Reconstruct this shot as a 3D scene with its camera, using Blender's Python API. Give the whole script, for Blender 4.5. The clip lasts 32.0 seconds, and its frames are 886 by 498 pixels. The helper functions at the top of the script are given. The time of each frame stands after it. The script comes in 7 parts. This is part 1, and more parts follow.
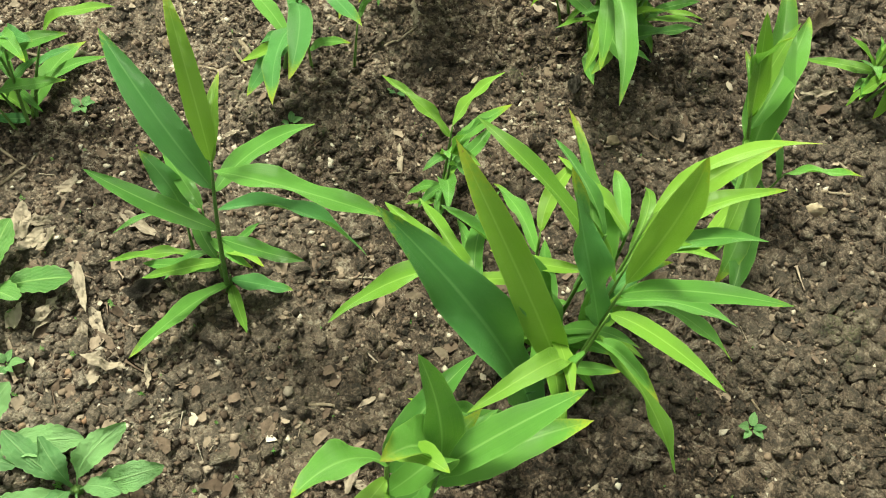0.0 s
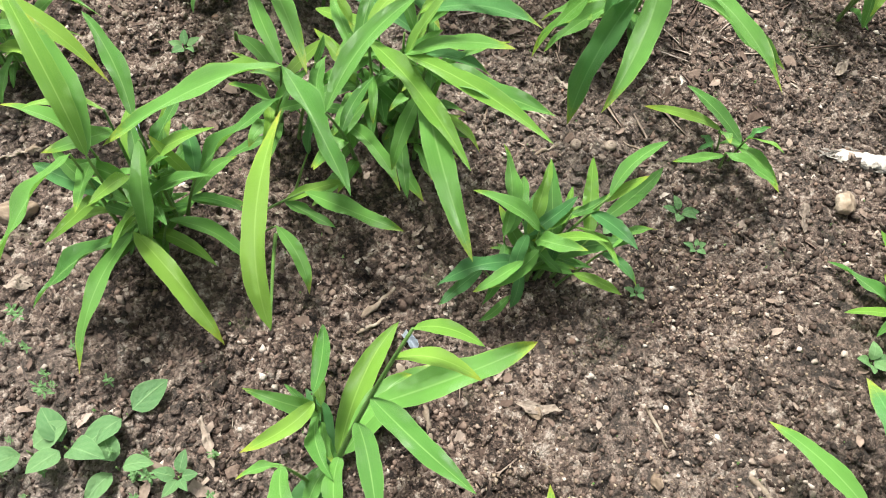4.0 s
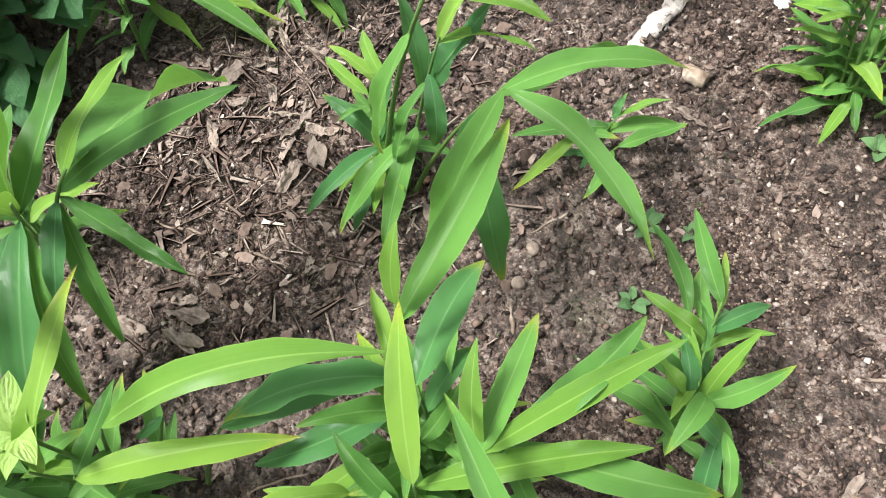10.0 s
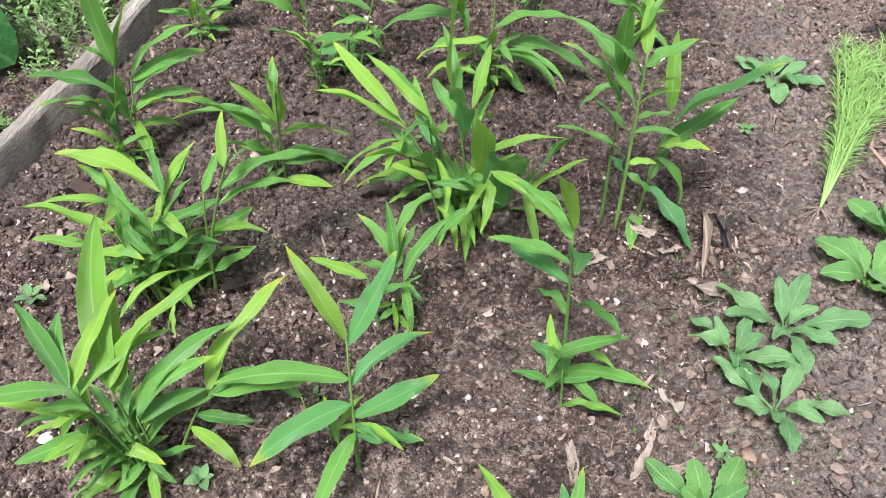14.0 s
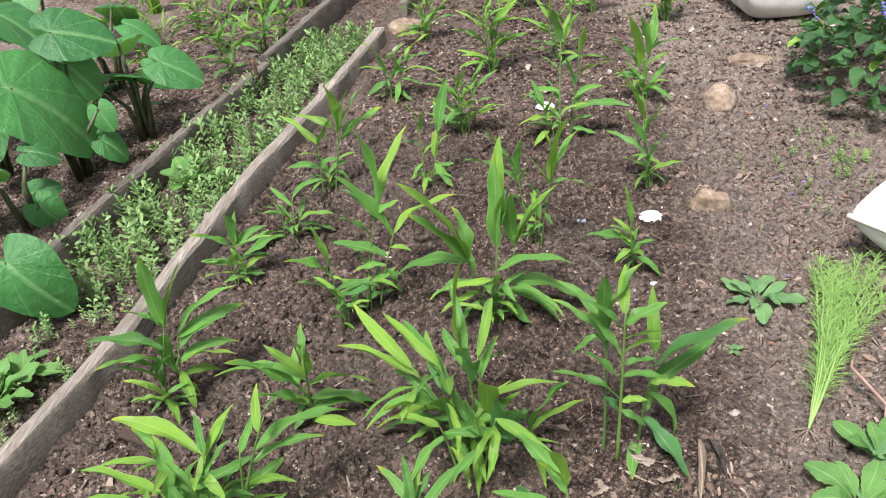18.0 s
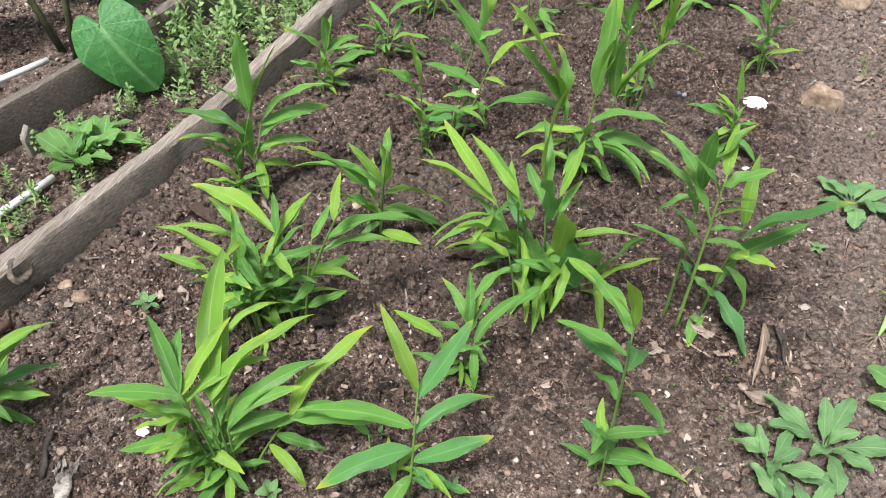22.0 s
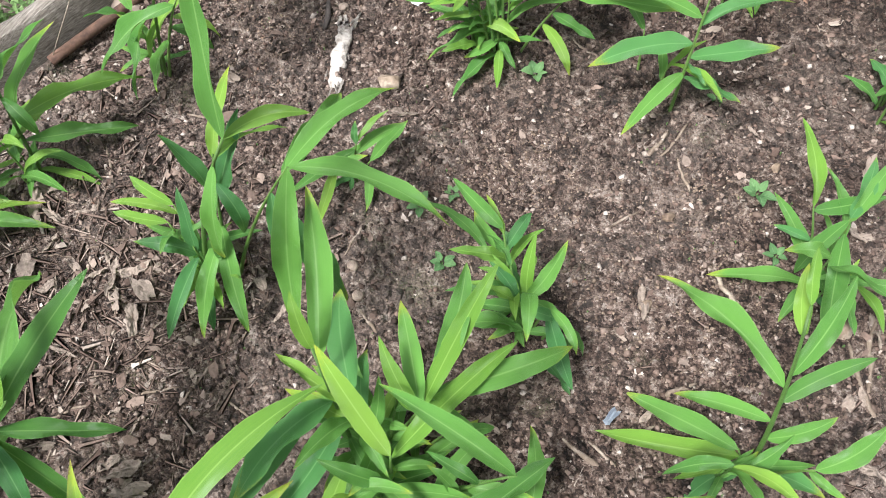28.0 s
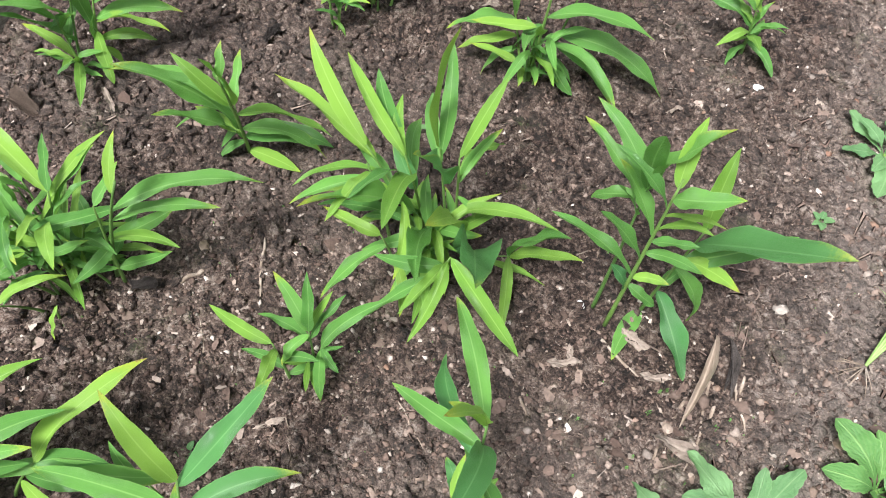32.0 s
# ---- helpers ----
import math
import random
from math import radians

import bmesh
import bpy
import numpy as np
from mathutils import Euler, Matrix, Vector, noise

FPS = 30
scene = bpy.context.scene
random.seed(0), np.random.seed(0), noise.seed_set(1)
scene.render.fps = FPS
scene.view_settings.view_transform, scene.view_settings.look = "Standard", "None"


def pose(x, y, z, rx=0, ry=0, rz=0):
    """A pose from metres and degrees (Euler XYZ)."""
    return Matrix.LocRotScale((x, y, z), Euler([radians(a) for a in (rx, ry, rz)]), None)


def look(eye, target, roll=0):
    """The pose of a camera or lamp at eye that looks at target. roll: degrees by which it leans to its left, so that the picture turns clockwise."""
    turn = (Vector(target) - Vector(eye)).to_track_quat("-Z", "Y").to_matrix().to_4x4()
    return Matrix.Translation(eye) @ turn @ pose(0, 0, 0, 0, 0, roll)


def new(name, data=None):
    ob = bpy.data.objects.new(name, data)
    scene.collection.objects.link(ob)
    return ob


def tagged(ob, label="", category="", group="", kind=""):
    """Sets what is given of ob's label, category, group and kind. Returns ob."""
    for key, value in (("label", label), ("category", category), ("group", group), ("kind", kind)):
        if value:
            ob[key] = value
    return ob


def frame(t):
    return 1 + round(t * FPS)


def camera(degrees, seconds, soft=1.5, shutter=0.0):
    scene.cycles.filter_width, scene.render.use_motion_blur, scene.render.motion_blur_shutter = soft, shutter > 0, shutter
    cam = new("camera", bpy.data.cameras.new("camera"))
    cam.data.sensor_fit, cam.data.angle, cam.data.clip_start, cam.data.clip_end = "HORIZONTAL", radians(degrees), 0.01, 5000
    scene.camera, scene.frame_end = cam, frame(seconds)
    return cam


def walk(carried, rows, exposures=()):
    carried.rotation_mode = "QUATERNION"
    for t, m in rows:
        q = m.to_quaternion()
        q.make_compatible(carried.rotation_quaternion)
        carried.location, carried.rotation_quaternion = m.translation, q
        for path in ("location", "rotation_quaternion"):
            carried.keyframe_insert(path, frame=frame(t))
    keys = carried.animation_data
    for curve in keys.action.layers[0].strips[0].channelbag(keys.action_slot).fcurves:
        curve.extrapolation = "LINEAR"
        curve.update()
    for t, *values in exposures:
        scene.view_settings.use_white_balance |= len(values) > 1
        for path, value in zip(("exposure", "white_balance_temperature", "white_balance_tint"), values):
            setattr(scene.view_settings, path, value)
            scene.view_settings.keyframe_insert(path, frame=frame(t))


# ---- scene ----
cam = camera(58.0, 32.0, 1.0)
PATH = [
    (0, (0.116, 0.17, 0.81), (-0.719, -0.309, -0.943), 9.9),
    (0.5, (0.111, 0.066, 0.765), (-0.747, -0.326, -0.999), 11.7),
    (1, (0.114, -0.084, 0.786), (-0.731, -0.362, -1.005), 13.0),
    (1.5, (0.13, -0.178, 0.811), (-0.761, -0.528, -0.945), 9.9),
    (2, (0.083, -0.226, 0.798), (-0.754, -0.624, -0.974), 6.4),
    (2.5, (0.067, -0.298, 0.802), (-0.882, -0.721, -0.907), 10.8),
    (3, (0.07, -0.385, 0.807), (-0.827, -0.971, -0.882), 6.4),
    (3.5, (0.051, -0.498, 0.798), (-0.807, -1.064, -0.918), 7.0),
    (4, (0.045, -0.625, 0.793), (-0.814, -1.081, -0.954), 10.4),
    (4.5, (0.058, -0.738, 0.831), (-0.825, -1.169, -0.911), 11.6),
    (6.5, (0.043, -0.947, 0.782), (-0.983, -1.353, -0.886), 10.3),
    (7, (0.022, -0.994, 0.779), (-1.001, -1.324, -0.908), 8.0),
    (7.5, (-0.014, -1.017, 0.778), (-1.069, -1.27, -0.902), 1.7),
    (8, (-0.057, -0.997, 0.773), (-1.107, -1.147, -0.922), -2.8),
    (8.5, (-0.128, -0.979, 0.765), (-1.124, -1.04, -0.969), -4.5),
    (9, (-0.163, -0.977, 0.767), (-1.148, -0.971, -0.973), -4.3),
    (9.5, (-0.231, -0.987, 0.751), (-1.302, -0.892, -0.935), -4.3),
    (10, (-0.269, -0.989, 0.744), (-1.151, -0.647, -1.018), -5.6),
    (10.5, (-0.304, -0.979, 0.786), (-0.914, -0.446, -1.043), -4.9),
    (11, (-0.289, -0.897, 0.794), (-0.82, -0.355, -1.057), -5.1),
    (11.5, (-0.26, -0.823, 0.807), (-0.754, -0.224, -1.036), -2.0),
    (12, (-0.237, -0.811, 0.824), (-0.679, -0.05, -0.972), -5.8),
    (12.5, (-0.231, -0.841, 0.866), (-0.525, 0.17, -0.834), -2.3),
    (13, (-0.213, -0.832, 0.893), (-0.43, 0.385, -0.679), -3.9),
    (13.5, (-0.19, -0.827, 0.91), (-0.333, 0.489, -0.59), -2.4),
    (14, (-0.178, -0.849, 0.926), (-0.297, 0.544, -0.504), -1.0),
    (14.5, (-0.153, -0.89, 0.928), (-0.328, 0.688, -0.288), 0.3),
    (16.5, (-0.145, -0.875, 1.08), (-0.388, 0.747, -0.064), -3.3),
    (17, (-0.142, -0.874, 1.116), (-0.375, 0.798, 0.043), -4.1),
    (17.5, (-0.138, -0.878, 1.123), (-0.36, 0.791, 0.043), -4.7),
    (18, (-0.13, -0.871, 1.124), (-0.336, 0.776, 0.009), -5.0),
    (18.5, (-0.115, -0.863, 1.133), (-0.31, 0.761, -0.017), -5.1),
    (19, (-0.117, -0.854, 1.136), (-0.299, 0.793, 0.015), -4.7),
    (19.5, (-0.118, -0.851, 1.128), (-0.293, 0.783, -0.013), -4.3),
    (20, (-0.135, -0.851, 1.127), (-0.304, 0.758, -0.048), -2.9),
    (20.5, (-0.143, -0.862, 1.106), (-0.322, 0.726, -0.096), -1.0),
    (21, (-0.157, -0.883, 1.076), (-0.4, 0.645, -0.191), 0.7),
    (21.5, (-0.175, -0.897, 1.055), (-0.458, 0.557, -0.289), 1.7),
    (22, (-0.185, -0.909, 1.036), (-0.488, 0.531, -0.318), 3.0),
    (22.5, (-0.209, -0.943, 1.028), (-0.681, 0.436, -0.341), 0.7),
    (23, (-0.229, -0.972, 1.013), (-0.952, 0.295, -0.355), -1.7),
    (23.5, (-0.245, -1.023, 0.989), (-1.063, 0.137, -0.42), 1.1),
    (24, (-0.22, -1.061, 0.95), (-1.049, -0.037, -0.555), 4.8),
    (24.5, (-0.228, -1.116, 0.926), (-1.07, -0.265, -0.676), 7.8),
    (25, (-0.235, -1.141, 0.913), (-1.07, -0.438, -0.763), 6.8),
    (25.5, (-0.248, -1.167, 0.906), (-1.01, -0.494, -0.817), 7.9),
    (27.5, (-0.256, -1.14, 0.906), (-0.785, -0.38, -0.867), -0.9),
    (28, (-0.246, -1.089, 0.919), (-0.75, -0.309, -0.853), -4.2),
    (28.5, (-0.216, -0.997, 0.939), (-0.655, -0.116, -0.802), -7.4),
    (29, (-0.156, -0.857, 0.963), (-0.604, 0.1, -0.735), -8.8),
    (29.5, (-0.117, -0.748, 0.987), (-0.556, 0.22, -0.706), -5.5),
    (30, (-0.116, -0.673, 1.015), (-0.559, 0.342, -0.65), -4.2),
    (30.5, (-0.138, -0.602, 0.995), (-0.546, 0.458, -0.651), -1.2),
    (31, (-0.159, -0.51, 0.982), (-0.399, 0.56, -0.691), 5.4),
    (31.5, (-0.124, -0.458, 0.978), (-0.363, 0.571, -0.72), 4.8),
    (32, (-0.085, -0.413, 0.976), (-0.323, 0.57, -0.749), 7.2),
]
walk(cam, [(t, look(eye, target, roll)) for t, eye, target, roll in PATH],
     [(0.0, 1.58, 7700, -17), (1.2, 1.50, 7400, -12), (2.2, 1.52, 6800, -5), (3.0, 1.82, 6500, 4), (4.0, 1.76, 6500, 5), (7.0, 1.52, 6600, 3), (9.0, 1.52, 6400, 8), (12.0, 1.73, 6100, 12), (14.0, 1.55, 6000, 13), (17.0, 1.6, 6100, 14),
      (19.0, 1.19, 6450, 12), (21.0, 1.24, 6400, 13), (23.0, 1.45, 6300, 12), (25.0, 1.42, 6400, 11), (28.0, 1.48, 6100, 11), (30.0, 1.57, 6100, 12), (32.0, 1.6, 6100, 11)])

# ---- light: a bright overcast sky, a very soft sun ----
world = bpy.data.worlds.new("world")
scene.world = world
world.use_nodes = True
wn, wl = world.node_tree.nodes, world.node_tree.links
sky = wn.new("ShaderNodeTexSky")
sky.sky_type, sky.sun_disc = "NISHITA", False
sky.sun_elevation, sky.sun_rotation = radians(62), radians(200)
sky.dust_density, sky.air_density = 4.0, 1.0
pale = wn.new("ShaderNodeHueSaturation")
pale.inputs["Saturation"].default_value = 0.25
wl.new(sky.outputs[0], pale.inputs["Color"])
wl.new(pale.outputs[0], wn["Background"].inputs["Color"])
wn["Background"].inputs["Strength"].default_value = 0.081
sun = new("sun", bpy.data.lights.new("sun", "SUN"))
sun.data.energy, sun.data.angle, sun.data.color = 2.95, radians(13), (1.0, 0.97, 0.92)
sun.matrix_world = look((0, 0, 20), (0.17 * 20, 0.5 * 20, 0))
scene.view_settings.exposure = 1.3


# ---- materials ----
def mat(name, rough=0.8, spec=0.3):
    m = bpy.data.materials.new(name)
    m.use_nodes = True
    t = m.node_tree
    b = t.nodes["Principled BSDF"]
    b.inputs["Roughness"].default_value = rough
    b.inputs["Specular IOR Level"].default_value = spec
    return m, t, b


def node(t, kind, **values):
    n = t.nodes.new("ShaderNode" + kind)
    for k, v in values.items():
        n.inputs[k.replace("_", " ")].default_value = v
    return n


def ramp(t, source, stops):
    r = t.nodes.new("ShaderNodeValToRGB")
    e = r.color_ramp.elements
    while len(e) < len(stops):
        e.new(0.5)
    for k, (p, c) in enumerate(stops):
        e[k].position, e[k].color = p, (*c, 1)
    t.links.new(source, r.inputs[0])
    return r.outputs[0]


def blend(t, fac, a, b, mode="MIX"):
    n = t.nodes.new("ShaderNodeMix")
    n.data_type, n.blend_type = "RGBA", mode
    for sock, v in ((n.inputs[0], fac), (n.inputs[6], a), (n.inputs[7], b)):
        if isinstance(v, bpy.types.NodeSocket):
            t.links.new(v, sock)
        elif isinstance(v, tuple):
            sock.default_value = (*v, 1)
        else:
            sock.default_value = v
    return n.outputs[2]


def maths(t, op, a, b=0.0, c=0.0):
    n = t.nodes.new("ShaderNodeMath")
    n.operation = op
    for sock, v in zip(n.inputs, (a, b, c)):
        if isinstance(v, bpy.types.NodeSocket):
            t.links.new(v, sock)
        else:
            sock.default_value = v
    return n.outputs[0]


def bump(t, bsdf, height, strength, distance):
    n = node(t, "Bump", Strength=strength, Distance=distance)
    t.links.new(height, n.inputs["Height"])
    t.links.new(n.outputs[0], bsdf.inputs["Normal"])


def noise_tex(t, scale, detail=4.0, rough=0.6, coord=None):
    n = node(t, "TexNoise", Scale=scale, Detail=detail, Roughness=rough)
    if coord is not None:
        t.links.new(coord, n.inputs["Vector"])
    return n


def place_of(t):
    return t.nodes.new("ShaderNodeNewGeometry").outputs["Position"]


def cells(t, scale, coord):
    n = node(t, "TexVoronoi", Scale=scale, Randomness=1.0)
    t.links.new(coord, n.inputs["Vector"])
    return n


def soil_material():
    m, t, b = mat("soil", 0.8, 0.3)
    p = place_of(t)
    wob = noise_tex(t, 130, 3, 0.6, p)
    shift = t.nodes.new("ShaderNodeVectorMath")
    shift.operation = "MULTIPLY_ADD"
    t.links.new(wob.outputs["Color"], shift.inputs[0])
    shift.inputs[1].default_value = (0.007, 0.007, 0.007)
    t.links.new(p, shift.inputs[2])
    q = shift.outputs[0]
    big, mid, fine = noise_tex(t, 2.2, 5, 0.6, p), noise_tex(t, 24, 6, 0.65, p), noise_tex(t, 330, 5, 0.75, p)
    c1, c2 = cells(t, 150, q), cells(t, 420, q)
    pick = t.nodes.new("ShaderNodeSeparateColor")
    t.links.new(c1.outputs["Color"], pick.inputs[0])
    pick2 = t.nodes.new("ShaderNodeSeparateColor")
    t.links.new(c2.outputs["Color"], pick2.inputs[0])
    tone = maths(t, "ADD", maths(t, "MULTIPLY", pick.outputs[0], 0.30), maths(t, "MULTIPLY", pick2.outputs[1], 0.28))
    mid2 = noise_tex(t, 75, 4, 0.6, p)
    tone = maths(t, "ADD", tone, maths(t, "MULTIPLY", mid.outputs[0], 0.9))
    tone = maths(t, "ADD", maths(t, "SUBTRACT", tone, 0.63), maths(t, "MULTIPLY", mid2.outputs[0], 0.95))
    col = ramp(t, tone, [(0.33, (0.015, 0.0098, 0.0075)), (0.50, (0.070, 0.0455, 0.0355)), (0.65, (0.165, 0.114, 0.091)), (0.80, (0.29, 0.225, 0.185)), (0.92, (0.44, 0.37, 0.32))])
    dry = ramp(t, big.outputs[0], [(0.42, (0.0, 0.0, 0.0)), (0.62, (1.0, 1.0, 1.0))])
    where = t.nodes.new("ShaderNodeSeparateXYZ")
    t.links.new(p, where.inputs[0])
    edge = t.nodes.new("ShaderNodeMapRange")
    t.links.new(where.outputs[1], edge.inputs["Value"])
    for key, value in (("From Min", -0.7), ("From Max", 0.4), ("To Min", 0.03), ("To Max", -0.2)):
        edge.inputs[key].default_value = value
    path_side = maths(t, "ADD", maths(t, "ADD", where.outputs[0], edge.outputs[0]), maths(t, "MULTIPLY", big.outputs[0], 0.5))
    trodden = ramp(t, path_side, [(0.22, (0.0, 0.0, 0.0)), (0.42, (0.8, 0.8, 0.8))])

    def fading(axis, a, b, low, high):
        """A slow change along one axis, its edge broken up by the large noise."""
        n = t.nodes.new("ShaderNodeMapRange")
        t.links.new(maths(t, "ADD", where.outputs[axis], maths(t, "MULTIPLY", big.outputs[0], 0.8)), n.inputs["Value"])
        for key, value in (("From Min", a), ("From Max", b), ("To Min", low), ("To Max", high)):
            n.inputs[key].default_value = value
        return n.outputs[0]

    trodden = maths(t, "MULTIPLY", trodden, maths(t, "MULTIPLY", fading(0, 1.7, 3.2, 1.0, 0.3), fading(1, -2.6, -1.1, 0.3, 1.0)))
    col = blend(t, maths(t, "MAXIMUM", maths(t, "MULTIPLY", dry, 0.30), maths(t, "MULTIPLY", trodden, 0.55)), col, (0.32, 0.27, 0.235))
    moist = t.nodes.new("ShaderNodeMapRange")
    t.links.new(maths(t, "ADD", where.outputs[1], maths(t, "MULTIPLY", big.outputs[0], 0.5)), moist.inputs["Value"])
    for key, value in (("From Min", -0.3), ("From Max", 0.25), ("To Min", 0.0), ("To Max", 0.8)):
        moist.inputs[key].default_value = value
    wet = maths(t, "MULTIPLY", maths(t, "MULTIPLY", moist.outputs[0], fading(0, -1.9, -0.8, 0.25, 1.0)), maths(t, "SUBTRACT", fading(1, 3.4, 5.5, 1.0, 0.25), trodden))
    col = blend(t, wet, col, (0.55, 0.52, 0.50), "MULTIPLY")
    grain = ramp(t, fine.outputs[0], [(0.34, (0.24, 0.24, 0.24)), (0.52, (0.5, 0.5, 0.5)), (0.70, (0.85, 0.82, 0.78))])
    col = blend(t, 0.65, col, grain, "OVERLAY")
    moss = noise_tex(t, 9, 5, 0.7, p)
    green = ramp(t, moss.outputs[0], [(0.58, (0.0, 0.0, 0.0)), (0.70, (1.0, 1.0, 1.0))])
    speck = ramp(t, fine.outputs[0], [(0.46, (0.0, 0.0, 0.0)), (0.56, (1.0, 1.0, 1.0))])
    col = blend(t, maths(t, "MULTIPLY", maths(t, "MULTIPLY", green, speck), 0.6), col, (0.055, 0.085, 0.02))
    t.links.new(col, b.inputs["Base Color"])
    h = maths(t, "SUBTRACT", maths(t, "MULTIPLY", mid.outputs[0], 0.8), maths(t, "MULTIPLY", c1.outputs["Distance"], 0.22))
    h = maths(t, "SUBTRACT", h, maths(t, "MULTIPLY", c2.outputs["Distance"], 0.10))
    h = maths(t, "ADD", h, maths(t, "ADD", maths(t, "MULTIPLY", fine.outputs[0], 0.40), maths(t, "MULTIPLY", mid2.outputs[0], 0.35)))
    bump(t, b, h, 1.0, 0.016)
    return m


def island_material(name, stops, rough=0.85, relief=0.004, scale=120.0):
    m, t, b = mat(name, rough, 0.25)
    g = t.nodes.new("ShaderNodeNewGeometry")
    n = noise_tex(t, scale, 4, 0.6, g.outputs["Position"])
    col = ramp(t, g.outputs["Random Per Island"], stops)
    col = blend(t, 0.55, col, ramp(t, n.outputs[0], [(0.3, (0.25, 0.25, 0.25)), (0.7, (0.75, 0.75, 0.75))]), "OVERLAY")
    t.links.new(col, b.inputs["Base Color"])
    bump(t, b, n.outputs[0], 0.6, relief)
    return m


def stone_material(name, stops, scale=60.0, rough=0.85, relief=0.006):
    m, t, b = mat(name, rough, 0.25)
    p = t.nodes.new("ShaderNodeTexCoord").outputs["Object"]
    n, n2 = noise_tex(t, scale, 6, 0.65, p), noise_tex(t, scale * 5, 4, 0.6, p)
    r = t.nodes.new("ShaderNodeObjectInfo").outputs["Random"]
    col = ramp(t, maths(t, "ADD", n.outputs[0], maths(t, "MULTIPLY", maths(t, "SUBTRACT", r, 0.5), 0.18)), stops)
    col = blend(t, 0.5, col, ramp(t, n2.outputs[0], [(0.3, (0.25, 0.25, 0.25)), (0.7, (0.78, 0.78, 0.78))]), "OVERLAY")
    t.links.new(col, b.inputs["Base Color"])
    bump(t, b, maths(t, "ADD", n.outputs[0], maths(t, "MULTIPLY", n2.outputs[0], 0.4)), 0.8, relief)
    return m


def leaf_material(name, dark, light, rib, rough=0.42, veins=26.0, slant=5.0, tip=0.0, through_light=0.3, blotch=0.45, radial=False, island=False, ridge=1.0):
    m, t, b = mat(name, rough, 0.45)
    uv = t.nodes.new("ShaderNodeUVMap").outputs[0]
    s = t.nodes.new("ShaderNodeSeparateXYZ")
    t.links.new(uv, s.inputs[0])
    u, v = s.outputs[0], s.outputs[1]
    side = maths(t, "ABSOLUTE", maths(t, "SUBTRACT", v, 0.5))
    obj = t.nodes.new("ShaderNodeTexCoord").outputs["Object"]
    r = t.nodes.new("ShaderNodeObjectInfo").outputs["Random"]
    if island:
        r = t.nodes.new("ShaderNodeNewGeometry").outputs["Random Per Island"]
    n = noise_tex(t, 26 if island else 7, 5, 0.65, obj)
    t.links.new(maths(t, "ADD", maths(t, "MULTIPLY", n.outputs[0], 0.35), rough - 0.17), b.inputs["Roughness"])
    lanes = t.nodes.new("ShaderNodeCombineXYZ")
    t.links.new(maths(t, "MULTIPLY", u, 3.0), lanes.inputs[0])
    t.links.new(maths(t, "MULTIPLY", v, 30.0), lanes.inputs[1])
    t.links.new(maths(t, "MULTIPLY", r, 57.0), lanes.inputs[2])
    streak = noise_tex(t, 1.0, 3, 0.6, lanes.outputs[0])
    tone = maths(t, "ADD", maths(t, "MULTIPLY", n.outputs[0], blotch), maths(t, "MULTIPLY", r, 0.75))
    tone = maths(t, "ADD", tone, maths(t, "MULTIPLY", maths(t, "SUBTRACT", streak.outputs[0], 0.5), 0.0 if radial else 0.55))
    col = ramp(t, tone, [(0.12, dark), (0.85, light)])
    stripe = maths(t, "SINE", maths(t, "MULTIPLY", maths(t, "SUBTRACT", maths(t, "MULTIPLY", side, slant), u), veins * 6.283))
    if radial:
        turn = maths(t, "ARCTAN2", maths(t, "SUBTRACT", v, 0.5), maths(t, "SUBTRACT", u, 0.35))
        stripe = maths(t, "POWER", maths(t, "ABSOLUTE", maths(t, "COSINE", maths(t, "MULTIPLY", turn, veins))), 140.0)
        col = blend(t, maths(t, "MULTIPLY", stripe, 0.4), col, rib)
    else:
        col = blend(t, maths(t, "MULTIPLY", maths(t, "ADD", stripe, 1.0), 0.06), col, rib)
    mid = ramp(t, side, [(0.012, (1.0, 1.0, 1.0)), (0.042, (0.0, 0.0, 0.0))])
    col = blend(t, maths(t, "MULTIPLY", mid, 0.55), col, rib)
    if tip:
        n3 = noise_tex(t, 60, 3, 0.6, obj)
        edge = maths(t, "ADD", maths(t, "MULTIPLY", maths(t, "POWER", u, 6.0), 1.0), maths(t, "MULTIPLY", maths(t, "POWER", maths(t, "MULTIPLY", side, 2.0), 5.0), 0.35))
        edge = maths(t, "MULTIPLY", edge, maths(t, "ADD", maths(t, "MULTIPLY", n3.outputs[0], 1.3), maths(t, "SUBTRACT", r, 0.75)))
        col = blend(t, ramp(t, edge, [(0.24, (0.0, 0.0, 0.0)), (0.62, (0.8, 0.8, 0.8))]), col, (0.36, 0.42, 0.04))
        col = blend(t, ramp(t, edge, [(0.70, (0.0, 0.0, 0.0)), (0.80, (tip, tip, tip))]), col, (0.22, 0.12, 0.05))
    rim = ramp(t, side, [(0.455, (0.0, 0.0, 0.0)), (0.495, (1.0, 1.0, 1.0))])
    col = blend(t, maths(t, "MULTIPLY", rim, 0.35), col, rib)
    t.links.new(col, b.inputs["Base Color"])
    wrinkle = maths(t, "ADD", maths(t, "MULTIPLY", n.outputs[0], 9.0), maths(t, "MULTIPLY", mid, -1.5))
    bump(t, b, maths(t, "ADD", maths(t, "ADD", maths(t, "MULTIPLY", stripe, ridge), wrinkle), maths(t, "MULTIPLY", streak.outputs[0], 3.0)), 0.45, 0.0022)
    tr = t.nodes.new("ShaderNodeBsdfTranslucent")
    t.links.new(blend(t, 0.3, col, (0.28, 0.55, 0.04)), tr.inputs["Color"])
    mixer = t.nodes.new("ShaderNodeMixShader")
    mixer.inputs[0].default_value = through_light
    t.links.new(b.outputs[0], mixer.inputs[1])
